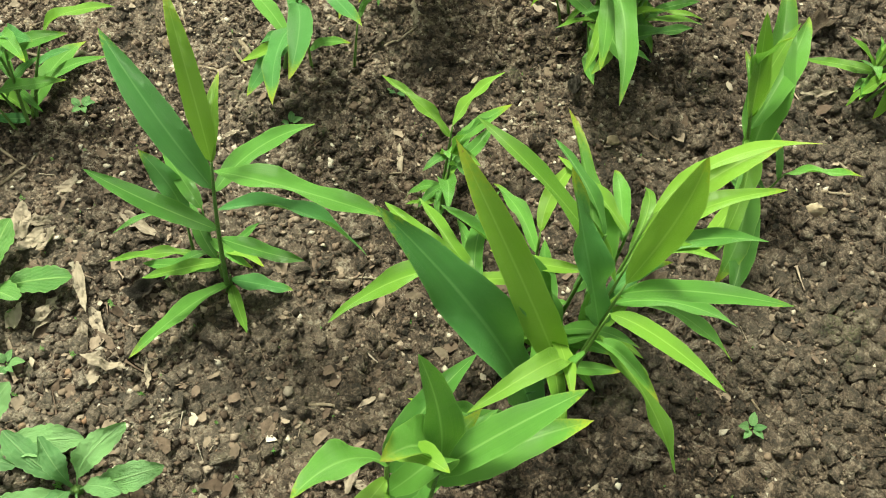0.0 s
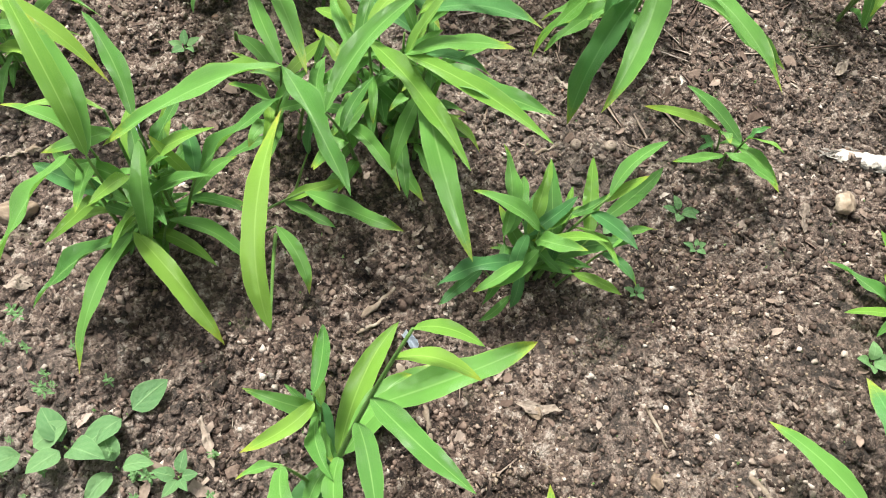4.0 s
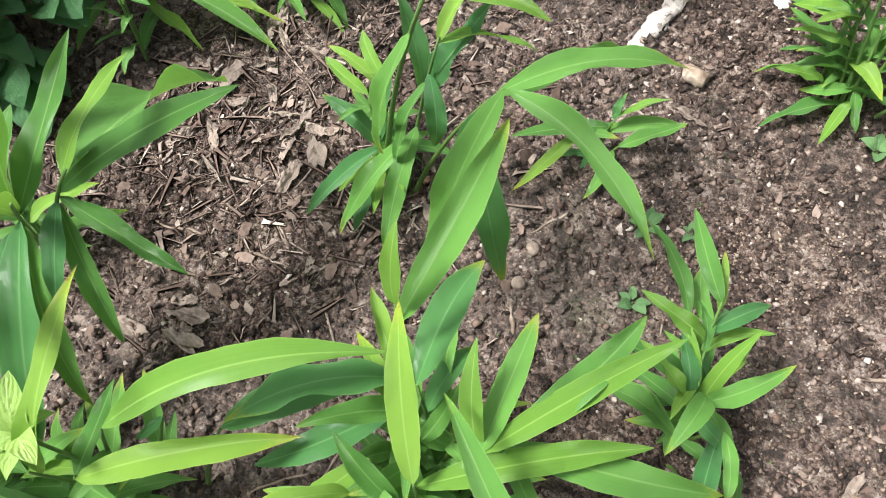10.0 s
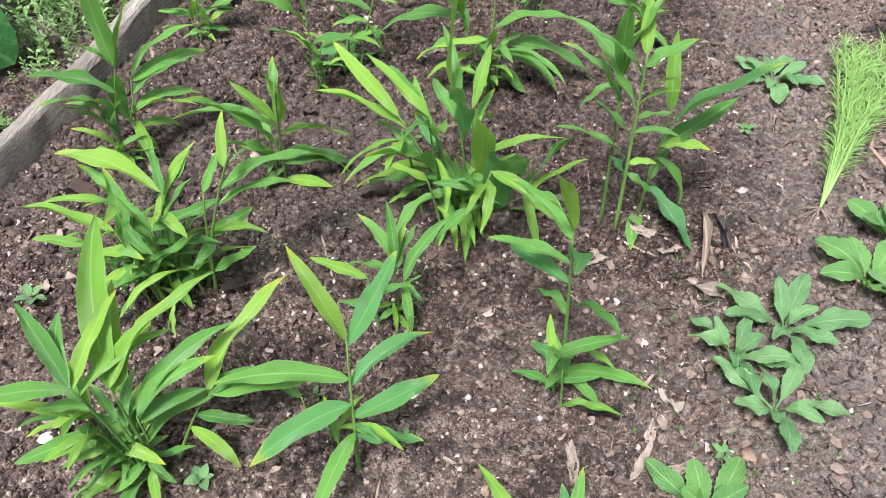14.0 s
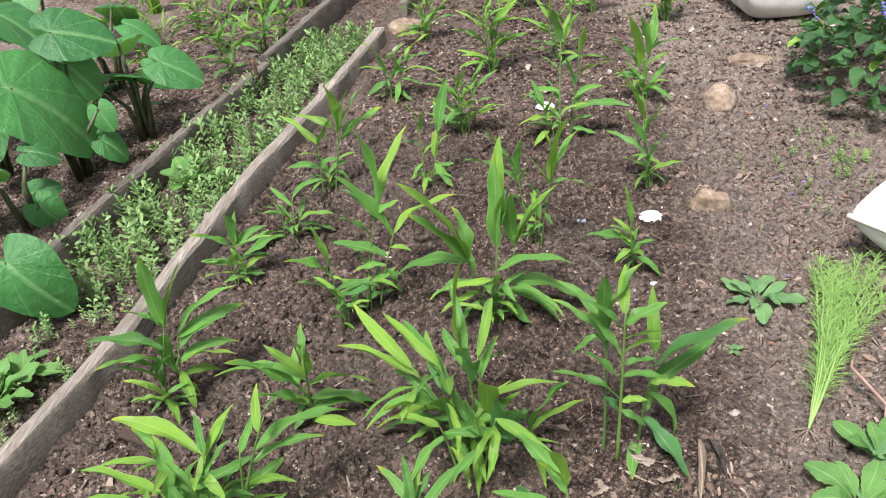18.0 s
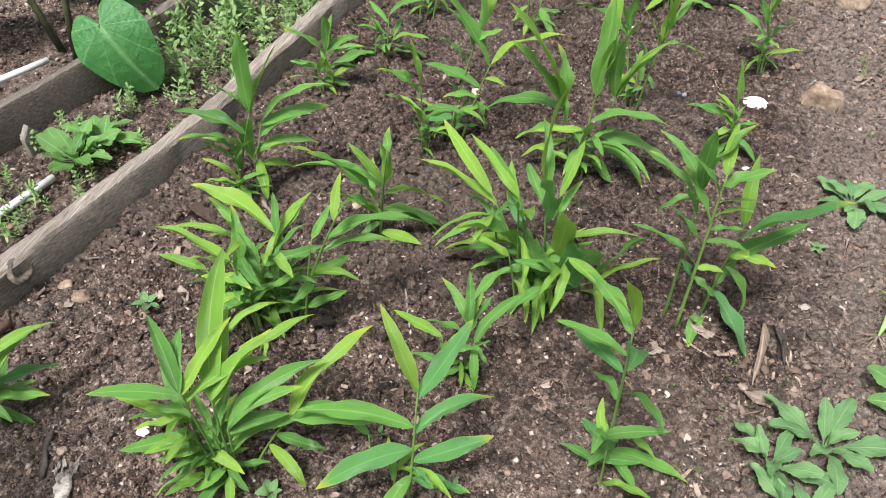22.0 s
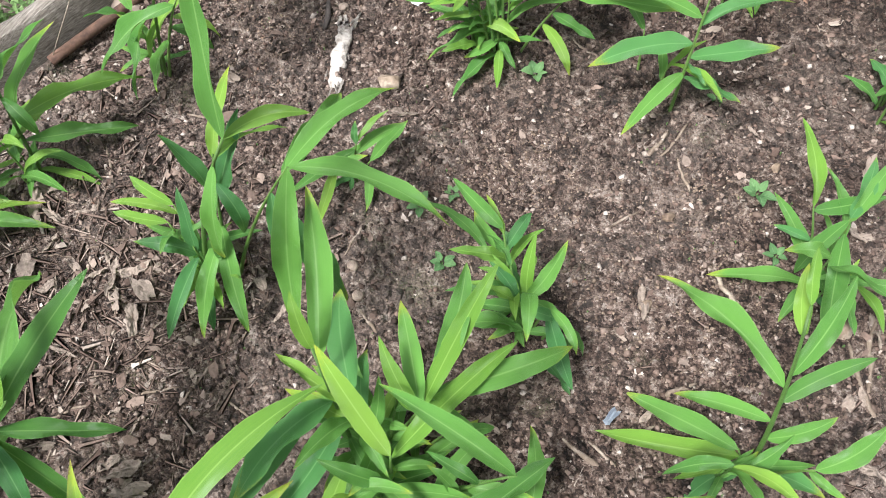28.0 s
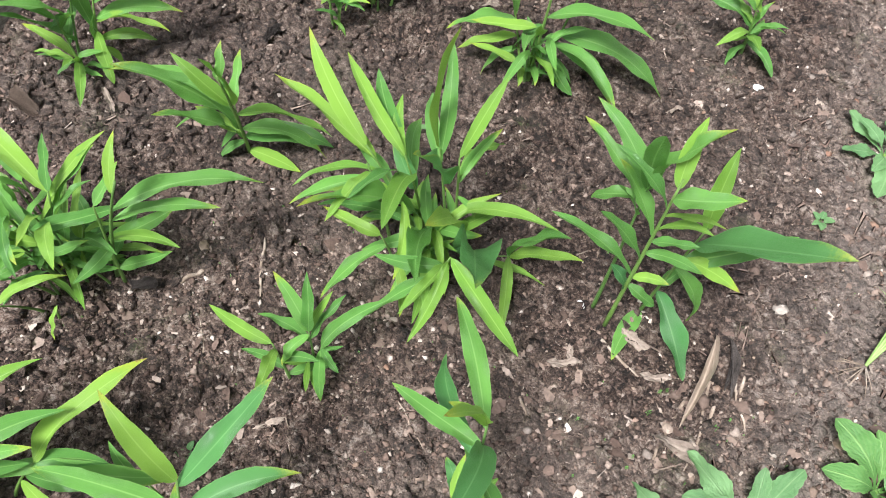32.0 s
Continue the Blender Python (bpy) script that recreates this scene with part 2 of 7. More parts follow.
    t.links.new(tr.outputs[0], mixer.inputs[2])
    t.links.new(mixer.outputs[0], t.nodes["Material Output"].inputs["Surface"])
    return m


def wood_material(name, dark, mid, light, along=(1.0, 14.0, 14.0), scale=9.0, rough=0.85):
    m, t, b = mat(name, rough, 0.2)
    p = t.nodes.new("ShaderNodeTexCoord").outputs["Object"]
    mp = t.nodes.new("ShaderNodeMapping")
    mp.inputs["Scale"].default_value = along
    t.links.new(p, mp.inputs[0])
    n = noise_tex(t, scale, 8, 0.7, mp.outputs[0])
    n2 = noise_tex(t, 5, 4, 0.6, p)
    col = ramp(t, n.outputs[0], [(0.30, dark), (0.5, mid), (0.70, light)])
    col = blend(t, 0.6, col, ramp(t, n2.outputs[0], [(0.3, (0.3, 0.3, 0.3)), (0.7, (0.68, 0.68, 0.68))]), "OVERLAY")
    t.links.new(col, b.inputs["Base Color"])
    bump(t, b, n.outputs[0], 0.9, 0.006)
    return m


def plain_material(name, a, c, rough=0.6, scale=30.0, relief=0.002, metal=0.0):
    m, t, b = mat(name, rough, 0.35)
    b.inputs["Metallic"].default_value = metal
    p = t.nodes.new("ShaderNodeTexCoord").outputs["Object"]
    n = noise_tex(t, scale, 6, 0.65, p)
    t.links.new(ramp(t, n.outputs[0], [(0.32, a), (0.68, c)]), b.inputs["Base Color"])
    bump(t, b, n.outputs[0], 0.6, relief)
    return m


SOIL = soil_material()
CLOD = island_material("soil_clods", [(0.0, (0.015, 0.0096, 0.0074)), (0.42, (0.062, 0.0400, 0.0308)), (0.76, (0.145, 0.099, 0.078)), (0.92, (0.24, 0.185, 0.152)), (1.0, (0.46, 0.40, 0.35))], 0.75, 0.002, 320.0)
PEBBLE = island_material("pebbles", [(0.0, (0.085, 0.060, 0.048)), (0.3, (0.155, 0.108, 0.084)), (0.55, (0.175, 0.145, 0.125)), (0.75, (0.21, 0.155, 0.118)), (0.88, (0.20, 0.11, 0.075)), (0.97, (0.24, 0.20, 0.17)), (1.0, (0.36, 0.32, 0.28))], 0.8)
CHIP = island_material("litter", [(0.0, (0.07, 0.046, 0.036)), (0.4, (0.13, 0.090, 0.072)), (0.75, (0.19, 0.140, 0.112)), (0.92, (0.255, 0.198, 0.163)), (1.0, (0.40, 0.34, 0.29))], 0.9)
GRIT = island_material("sandy_grit", [(0.0, (0.11, 0.078, 0.058)), (0.5, (0.24, 0.178, 0.132)), (0.8, (0.28, 0.215, 0.16)), (1.0, (0.34, 0.28, 0.22))], 0.85, 0.001, 400.0)
LEAF = leaf_material("ginger_leaf", (0.052, 0.168, 0.030), (0.122, 0.300, 0.052), (0.28, 0.47, 0.15), tip=0.8)
LEAF_BRIGHT = leaf_material("ginger_leaf_young", (0.105, 0.255, 0.030), (0.195, 0.355, 0.046), (0.34, 0.52, 0.13), tip=0.9)
LEAF_DEEP = leaf_material("ginger_leaf_deep", (0.036, 0.138, 0.040), (0.085, 0.245, 0.066), (0.20, 0.40, 0.15), tip=0.6)
STEM = leaf_material("ginger_stem", (0.065, 0.15, 0.03), (0.14, 0.25, 0.05), (0.16, 0.28, 0.07), through_light=0.1)
HERB = leaf_material("rosette_leaf", (0.05, 0.155, 0.036), (0.105, 0.245, 0.055), (0.30, 0.46, 0.16), rough=0.5, veins=6.0, slant=1.2, blotch=0.6, ridge=0.3)
PALE_HERB = leaf_material("seedling_leaf", (0.07, 0.175, 0.062), (0.145, 0.28, 0.105), (0.24, 0.38, 0.17), rough=0.55, veins=4.0, slant=1.0, ridge=0.3)
SHRUB = leaf_material("shrub_leaf", (0.022, 0.078, 0.028), (0.055, 0.16, 0.052), (0.065, 0.18, 0.06), rough=0.5, veins=7.0, slant=1.2, ridge=0.3)
TARO = leaf_material("taro_leaf", (0.022, 0.105, 0.032), (0.060, 0.215, 0.055), (0.17, 0.34, 0.13), rough=0.42, veins=5.0, slant=1.5, radial=True, blotch=0.6)
TARO_STEM = plain_material("taro_stalk", (0.022, 0.024, 0.014), (0.07, 0.085, 0.035), 0.5)
WEED = leaf_material("weed_leaf", (0.060, 0.135, 0.032), (0.28, 0.43, 0.165), (0.33, 0.48, 0.22), rough=0.5, veins=3.0, island=True)
FEATHER = leaf_material("feathery_leaf", (0.11, 0.24, 0.04), (0.25, 0.42, 0.11), (0.4, 0.55, 0.2), rough=0.5, veins=3.0, island=True)
DEAD_LEAF = leaf_material("dead_leaf", (0.06, 0.04, 0.031), (0.31, 0.245, 0.20), (0.33, 0.27, 0.22), rough=0.85, veins=5.0, slant=1.3, through_light=0.12, blotch=0.9)
TWIG = wood_material("twig_bark", (0.10, 0.07, 0.05), (0.22, 0.17, 0.13), (0.42, 0.36, 0.30), (1.0, 1.0, 1.0), 40.0)
GREY_WOOD = wood_material("weathered_wood", (0.085, 0.075, 0.065), (0.21, 0.19, 0.165), (0.36, 0.335, 0.30))
DARK_WOOD = wood_material("old_board_wood", (0.05, 0.042, 0.035), (0.13, 0.11, 0.09), (0.23, 0.20, 0.17))
BARK_WHITE = wood_material("pale_rotten_wood", (0.12, 0.085, 0.065), (0.50, 0.45, 0.40), (0.68, 0.64, 0.59), (1.0, 1.0, 1.0), 60.0)
RUST = plain_material("rusty_iron", (0.045, 0.026, 0.02), (0.15, 0.085, 0.058), 0.85, 90.0, 0.003)
PLASTIC = plain_material("white_plastic", (0.42, 0.43, 0.42), (0.64, 0.65, 0.66), 0.45, 14.0, 0.001)
SHELL = plain_material("eggshell", (0.72, 0.70, 0.67), (0.85, 0.84, 0.81), 0.6, 50.0, 0.001)
SNAIL = plain_material("snail_shell", (0.14, 0.10, 0.08), (0.35, 0.28, 0.22), 0.5, 90.0, 0.001)
ROCK = stone_material("tan_rock", [(0.3, (0.11, 0.075, 0.052)), (0.5, (0.215, 0.16, 0.115)), (0.7, (0.34, 0.28, 0.22))], 22.0)
BRICK_MAT = stone_material("old_brick", [(0.3, (0.06, 0.036, 0.028)), (0.5, (0.14, 0.088, 0.066)), (0.7, (0.27, 0.19, 0.15))], 30.0)
CHAR = stone_material("dark_bark", [(0.3, (0.025, 0.02, 0.018)), (0.5, (0.06, 0.05, 0.045)), (0.7, (0.12, 0.10, 0.09))], 40.0)
PURPLE = plain_material("purple_petal", (0.10, 0.07, 0.45), (0.22, 0.18, 0.70), 0.6)


# ---- helpers for meshes ----
def finish(ob, smooth=True):
    if smooth:
        ob.data.shade_smooth()
    return ob


def part(name, bm, material, parent=None, label="", smooth=True):
    me = bpy.data.meshes.new(name)
    bm.to_mesh(me)
    bm.free()
    me.materials.append(material)
    ob = new(name, me)
    ob.parent = parent
    if label:
        tagged(ob, label)
    return finish(ob, smooth)


def shared(name, me, parent, m):
    ob = new(name, me)
    ob.parent = parent
    ob.matrix_basis = m
    return ob


def root(name, x, y, z, label, category, group="", turn=0.0):
    ob = new(name)
    ob.empty_display_size = 0.05
    ob.matrix_basis = pose(x, y, z, 0, 0, turn)
    return tagged(ob, label, category, group)


def mesh_of(name, verts, faces, material, uvs=None, smooth=True):
    me = bpy.data.meshes.new(name)
    me.from_pydata([tuple(v) for v in verts], [], [tuple(f) for f in faces])
    if uvs is not None:
        layer = me.uv_layers.new(name="UVMap")
        idx = np.empty(len(me.loops), dtype=np.int32)
        me.loops.foreach_get("vertex_index", idx)
        layer.data.foreach_set("uv", np.asarray(uvs, dtype=np.float32)[idx].ravel())
    me.materials.append(material)
    if smooth:
        me.shade_smooth()
    return me


def tube(points, radii, sides=7, cap=True):
    """A round tapered rod through the points: vertices, faces and uvs."""
    pts = [Vector(p) for p in points]
    verts, faces, uvs = [], [], []
    side = Vector((1, 0, 0))
    for k, p in enumerate(pts):
        d = (pts[min(k + 1, len(pts) - 1)] - pts[max(k - 1, 0)]).normalized()
        side = (side - d * side.dot(d))
        side = side.normalized() if side.length > 1e-4 else d.orthogonal().normalized()
        other = d.cross(side)
        for s in range(sides):
            a = 2 * math.pi * s / sides
            verts.append(p + (side * math.cos(a) + other * math.sin(a)) * radii[k])
            uvs.append((k / (len(pts) - 1), s / sides))
    for k in range(len(pts) - 1):
        for s in range(sides):
            a, b = k * sides + s, k * sides + (s + 1) % sides
            faces.append((a, b, b + sides, a + sides))
    if cap:
        faces.append(tuple(range(sides - 1, -1, -1)))
        faces.append(tuple(range((len(pts) - 1) * sides, len(pts) * sides)))
    return verts, faces, uvs


def rod(name, points, radii, material, parent=None, label="", sides=7):
    me = mesh_of(name, *tube(points, radii, sides)[:2], material)
    ob = new(name, me)
    ob.parent = parent
    if label:
        tagged(ob, label)
    return ob


def blade(outline, width, arch=0.1, fold=0.12, wave=0.0, curl=0.0, rows=14, cols=2, seed=0, sway=0.0):
    """A leaf of unit length from the origin to (1, 0, 0). outline(u): half width at u; arch: rise of the middle over the chord;
    fold: how far the halves rise from the midrib; wave: ripple of the margins; curl: twist towards the tip; sway: sideways bow."""
    rnd = random.Random(seed)
    ph, fr = rnd.uniform(0, 6), rnd.uniform(9, 15)
    verts, faces, uvs = [], [], []
    n = 2 * cols + 1
    for k in range(rows + 1):
        u = k / rows
        w = max(outline(u), 0.002) * width
        z0 = arch * 4 * u * (1 - u) * (1 - 0.25 * (u - 0.5))
        tw = curl * u * u
        for j in range(n):
            s = (j - cols) / cols
            y, z = s * w, abs(s) ** 1.3 * w * fold * 2
            z += wave * w * s * s * math.sin(fr * u + ph + (1.7 if s > 0 else 0.0))
            y, z = y * math.cos(tw) - z * math.sin(tw), y * math.sin(tw) + z * math.cos(tw)
            verts.append((u, y + sway * 4 * u * (1 - u), z0 + z))
            uvs.append((u, (s + 1) / 2))
    for k in range(rows):
        for j in range(n - 1):
            a = k * n + j
            faces.append((a, a + 1, a + n + 1, a + n))
    return verts, faces, uvs


def lance(u):
    """The long leaf of ginger: widest below the middle, drawn out into a fine point, with a slightly uneven margin."""
    if not 0 < u < 1:
        return 0.0
    return (u / 0.414) ** 0.6 * ((1 - u) / 0.586) ** 0.85 * (1 + 0.025 * math.sin(u * 41.0))


def oval(u):
    return math.sin(math.pi * u ** 0.75) ** 0.8 if 0 < u < 1 else 0.0


def spoon(u):
    """A rosette leaf: narrow stalk, broad rounded blade with a toothed margin."""
    return (0.10 + 0.9 * max(0.0, math.sin(math.pi * max(0.0, (u - 0.18) / 0.84) ** 1.15)) ** 0.75) * (1 + 0.07 * math.sin(u * 55)) if u < 0.995 else 0.05


def aim(base, tip, lift=(0, 0, 1), width=1.0, roll=0.0):
    """The pose of a unit leaf whose midrib runs from base to tip."""
    a, b = Vector(base), Vector(tip)
    d = b - a
    x = d.normalized()
    y = Vector(lift).cross(x)
    y = y.normalized() if y.length > 1e-3 else Vector((0, 1, 0))
    z = x.cross(y)
    r = Matrix((x, y, z)).transposed().to_4x4()
    return Matrix.Translation(a) @ r @ pose(0, 0, 0, roll, 0, 0) @ Matrix.Diagonal((d.length, d.length * width, d.length, 1))


def around(az, el):
    a, e = radians(az), radians(el)
    return Vector((math.cos(a) * math.cos(e), math.sin(a) * math.cos(e), math.sin(e)))


# ---- ground ----
PLANK = [(-1.33, -1.2), (-1.261, -0.872), (-1.188, -0.678), (-1.137, -0.411), (-1.099, -0.133), (-1.046, 0.127), (-0.985, 0.40), (-0.917, 0.95), (-0.793, 1.647), (-0.690, 2.35)]


def plank_x(y):
    """The bed's inner timber face at y."""
    return float(np.interp(y, [p[1] for p in PLANK], [p[0] for p in PLANK]))


HOLLOWS = [(-0.80, -1.0, 0.16, 0.02), (-0.5, -0.66, 0.2, 0.008), (0.35, 0.3, 0.4, 0.012)]
MOUNDS = [(-0.613, -0.375), (-0.658, -0.076), (-0.34, -0.345), (-0.238, 0.096), (-0.767, -0.854), (-0.427, -0.973), (-0.086, -0.551), (-0.075, -0.2)]


def ground_z(x, y):
    p = Vector((x, y, 0))
    z = 0.016 * noise.noise(p * 2.3) + 0.010 * noise.noise(p * 7.0)
    near = max(0.0, 1.0 - max(0.0, math.hypot(x + 0.3, y - 0.2) - 2.2) / 2.5)
    if near > 0:
        z += near * (0.011 * noise.noise(p * 19.0) + 0.011 * abs(noise.noise(p * 46.0)) + 0.006 * noise.noise(p * 95.0))
    for mx, my in MOUNDS:
        z += 0.012 * math.exp(-((x - mx) ** 2 + (y - my) ** 2) / 0.010)
    for hx, hy, r, d in HOLLOWS:
        z -= d * math.exp(-((x - hx) ** 2 + (y - hy) ** 2) / (r * r))
    along = min(1.0, max(0.0, (y + 3.6) / 1.8)) * min(1.0, max(0.0, (7.0 - y) / 3.0)) * min(1.0, max(0.0, (x + 6.0) / 3.0))
    z -= 0.055 * along * min(1.0, max(0.0, (plank_x(y) - 0.02 - x) / 0.06))
    return z


def spaced(lo, hi, step, far):
    """Coordinates: even steps between lo and hi, then growing steps out to far."""
    out = list(np.arange(lo, hi, step))
    for sign, edge in ((-1, lo), (1, hi)):
        d, v = step * 1.5, edge
        while abs(v) < far:
            v += sign * d
            d *= 1.18
            out.append(v)
    return sorted(out)


def build_ground():
    xs, ys = spaced(-1.6, 0.95, 0.0074, 400.0), spaced(-1.75, 1.5, 0.0080, 400.0)
    verts = [(x, y, ground_z(x, y)) for y in ys for x in xs]
    n = len(xs)
    faces = [(j * n + i, j * n + i + 1, (j + 1) * n + i + 1, (j + 1) * n + i) for j in range(len(ys) - 1) for i in range(n - 1)]
    ob = new("ground", mesh_of("ground", verts, faces, SOIL))
    return tagged(ob, "dark brown crumbly garden soil with small pebbles", "soil", kind="structure")


build_ground()

def lump_shape():
    bm = bmesh.new()
    bmesh.ops.create_icosphere(bm, subdivisions=1, radius=1.0)
    bm.verts.ensure_lookup_table()
    out = (np.array([v.co[:] for v in bm.verts]), np.array([[v.index for v in f.verts] for f in bm.faces]))
    bm.free()
    return out


def fast_mesh(name, verts, faces, material, smooth=False, uvs=None):
    """A mesh from arrays of vertices and of faces that all have the same number of corners."""
    me = bpy.data.meshes.new(name)
    n = faces.shape[1]
    me.vertices.add(len(verts))
    me.vertices.foreach_set("co", np.ascontiguousarray(verts, dtype=np.float32).ravel())
    me.loops.add(faces.size)
    me.loops.foreach_set("vertex_index", np.ascontiguousarray(faces, dtype=np.int32).ravel())
    me.polygons.add(len(faces))
    me.polygons.foreach_set("loop_start", np.arange(0, faces.size, n, dtype=np.int32))
    me.update(calc_edges=True)
    if uvs is not None:
        layer = me.uv_layers.new(name="UVMap")
        layer.data.foreach_set("uv", np.ascontiguousarray(uvs[faces.ravel()], dtype=np.float32).ravel())
    me.materials.append(material)
    if smooth:
        me.shade_smooth()
    me.validate()
    return me


def turned(points, a):
    """Each row of points (n, k, 3) turned about z by its own angle."""
    c, s = np.cos(a)[:, None], np.sin(a)[:, None]
    x, y, z = points[..., 0], points[..., 1], points[..., 2]
    return np.stack([x * c - y * s, x * s + y * c, z], -1)


def scatter(name, shape, spots, scales, material, label, category, seed, jitter=0.22, sink=0.25, smooth=False, tilt=0.3, uvs=None):
    """Many small pieces of one shape joined into one mesh."""
    rng = np.random.default_rng(seed)
    v, f = shape
    n = len(spots)
    w = v[None] * (1 + rng.uniform(-jitter, jitter, (n, len(v), 1))) * scales[:, None]
    w = turned(w, rng.uniform(0, 6.283, n))
    w[..., 2] += w[..., 0] * rng.uniform(-tilt, tilt, (n, 1)) + w[..., 1] * rng.uniform(-tilt, tilt, (n, 1))
    z = np.array([ground_z(x, y) for x, y in spots])
    w += np.concatenate([spots, (z + sink * scales[:, 2])[:, None]], 1)[:, None]
    faces = f[None] + (np.arange(n) * len(v))[:, None, None]
    all_uv = np.tile(uvs, (n, 1)) if uvs is not None else None
    me = fast_mesh(name, w.reshape(-1, 3), faces.reshape(-1, f.shape[1]), material, smooth, all_uv)
    return tagged(new(name, me), label, category, kind="stuff")


def bed_spots(n, seed, y0=-1.7, y1=1.5, x1=0.8, clumpy=0.0, scale=6.0):
    """Random places on the bed; clumpy: how far they gather into patches."""
    rng = np.random.default_rng(seed)
    out = []
    while len(out) < n:
        y = rng.uniform(y0, y1)
        x = rng.uniform(plank_x(y) + 0.01, x1)
        if noise.noise((x * scale, y * scale, seed)) > rng.uniform(-1, 1) * (1 - clumpy) + clumpy * 0.25 - 0.25:
            out.append((x, y))
    return np.array(out)


def sizes(n, seed, lo, hi, flat=0.7, power=2.5):
    rng = np.random.default_rng(seed)
    r = lo + (hi - lo) * rng.uniform(0, 1, n) ** power
    return np.stack([r * rng.uniform(0.75, 1.3, n), r * rng.uniform(0.75, 1.3, n), r * flat * rng.uniform(0.7, 1.2, n)], 1)


LUMP = lump_shape()
GRAIN = (np.array([(1, 0, 0), (-1, 0, 0), (0, 1, 0), (0, -1, 0), (0, 0, 1), (0, 0, -1)], float), np.array([(0, 2, 4), (2, 1, 4), (1, 3, 4), (3, 0, 4), (2, 0, 5), (1, 2, 5), (3, 1, 5), (0, 3, 5)]))
CRUMB = (np.array([(x, y, z) for x in (-0.8, 0.8) for y in (-0.8, 0.8) for z in (-0.8, 0.8)], float),
         np.array([(0, 1, 3), (0, 3, 2), (4, 6, 7), (4, 7, 5), (0, 4, 5), (0, 5, 1), (2, 3, 7), (2, 7, 6), (0, 2, 6), (0, 6, 4), (1, 5, 7), (1, 7, 3)]))
scatter("soil_crumbs", GRAIN, bed_spots(150000, 3, clumpy=0.1), sizes(150000, 4, 0.0011, 0.0052, 0.85, 2.4), CLOD, "loose dark brown soil crumbs on the bed", "soil", 5, jitter=0.45, sink=0.1, tilt=0.7)
scatter("soil_clods", CRUMB, bed_spots(15000, 13, y0=-0.35, clumpy=0.3), sizes(15000, 14, 0.0025, 0.0095, 0.85, 2.0), SOIL, "larger moist brown soil clods on the bed", "soil", 16, jitter=0.42, sink=0.1, tilt=0.7)
scatter("soil_clods", CRUMB, bed_spots(26000, 58, y1=-0.30, x1=0.4, clumpy=0.3), sizes(26000, 59, 0.0018, 0.0060, 0.7, 2.0), SOIL, "fine brown soil clods on open bed", "soil", 60, jitter=0.42, sink=-0.1, tilt=0.6)
scatter("soil_clods", CRUMB, bed_spots(21000, 17, y0=0.1, x1=0.45, clumpy=0.4), sizes(21000, 18, 0.003, 0.0105, 0.8, 2.0), SOIL, "moist brown soil clods between the ginger plants", "soil", 19, jitter=0.42, sink=0.0, tilt=0.6)
scatter("pebbles", LUMP, bed_spots(2800, 6), sizes(2800, 7, 0.0011, 0.0042), PEBBLE, "small tan and grey pebbles in the soil", "pebbles", 8, jitter=0.4)
scatter("stones", LUMP, bed_spots(170, 9), sizes(170, 10, 0.004, 0.0075, power=1.8), PEBBLE, "scattered tan and grey small stones", "stones", 11, jitter=0.12, smooth=True)


def grit_spots(n, seed):
    """Places in the sandy patches of the bed and along its path side."""
    rng = np.random.default_rng(seed)
    patches = np.array([(-0.50, -0.60, 0.055), (-0.45, -0.52, 0.05), (-0.23, -0.46, 0.06), (-0.36, -0.68, 0.05), (-0.16, -0.62, 0.06), (0.24, 0.25, 0.10), (0.30, 0.55, 0.14), (-0.75, -0.30, 0.07), (-0.95, -0.5, 0.07)])
    pick = patches[rng.integers(0, len(patches), n)]
    return pick[:, :2] + rng.normal(0, 1, (n, 2)) * pick[:, 2:]


scatter("sandy_grit", GRAIN, grit_spots(6000, 65), sizes(6000, 66, 0.0009, 0.0026, 0.8, 1.8), GRIT, "pale sandy grit lying on the soil", "grit", 67, jitter=0.4, sink=0.5, tilt=0.6)


def path_spots(n, seed):
    """Places on the bare path beside the bed."""
    rng = np.random.default_rng(seed)
    y = rng.uniform(-0.9, 2.3, n)
    left = np.interp(y, [-0.9, -0.4, 0.4, 2.3], [0.0, 0.05, 0.2, 0.35])
    return np.stack([left + (1.25 - left) * rng.uniform(0, 1, n) ** 1.2, y], 1)


scatter("soil_clods", LUMP, path_spots(9000, 71), sizes(9000, 72, 0.003, 0.012, 0.7, 2.0), SOIL, "trodden brown soil clods on the path", "soil", 73, jitter=0.36, sink=0.0, tilt=0.6)
scatter("path_stones", LUMP, path_spots(4200, 74), sizes(4200, 75, 0.002, 0.010, 0.6, 2.2), PEBBLE, "small grey and tan stones on the path", "stones", 76, jitter=0.34, sink=0.1)


def far_spots(n, seed):
    rng = np.random.default_rng(seed)
    y = 1.4 + 2.2 * rng.uniform(0, 1, n) ** 1.3
    return np.stack([rng.uniform(-0.75 + 0.12 * (y - 1.4), 1.5), y], 1)


def side_spots(n, seed):
    rng = np.random.default_rng(seed)
    y = rng.uniform(-0.9, 3.2, n)
    return np.stack([np.array([plank_x(v) for v in y]) - 0.06 - 1.1 * rng.uniform(0, 1, n) ** 0.8, y], 1)


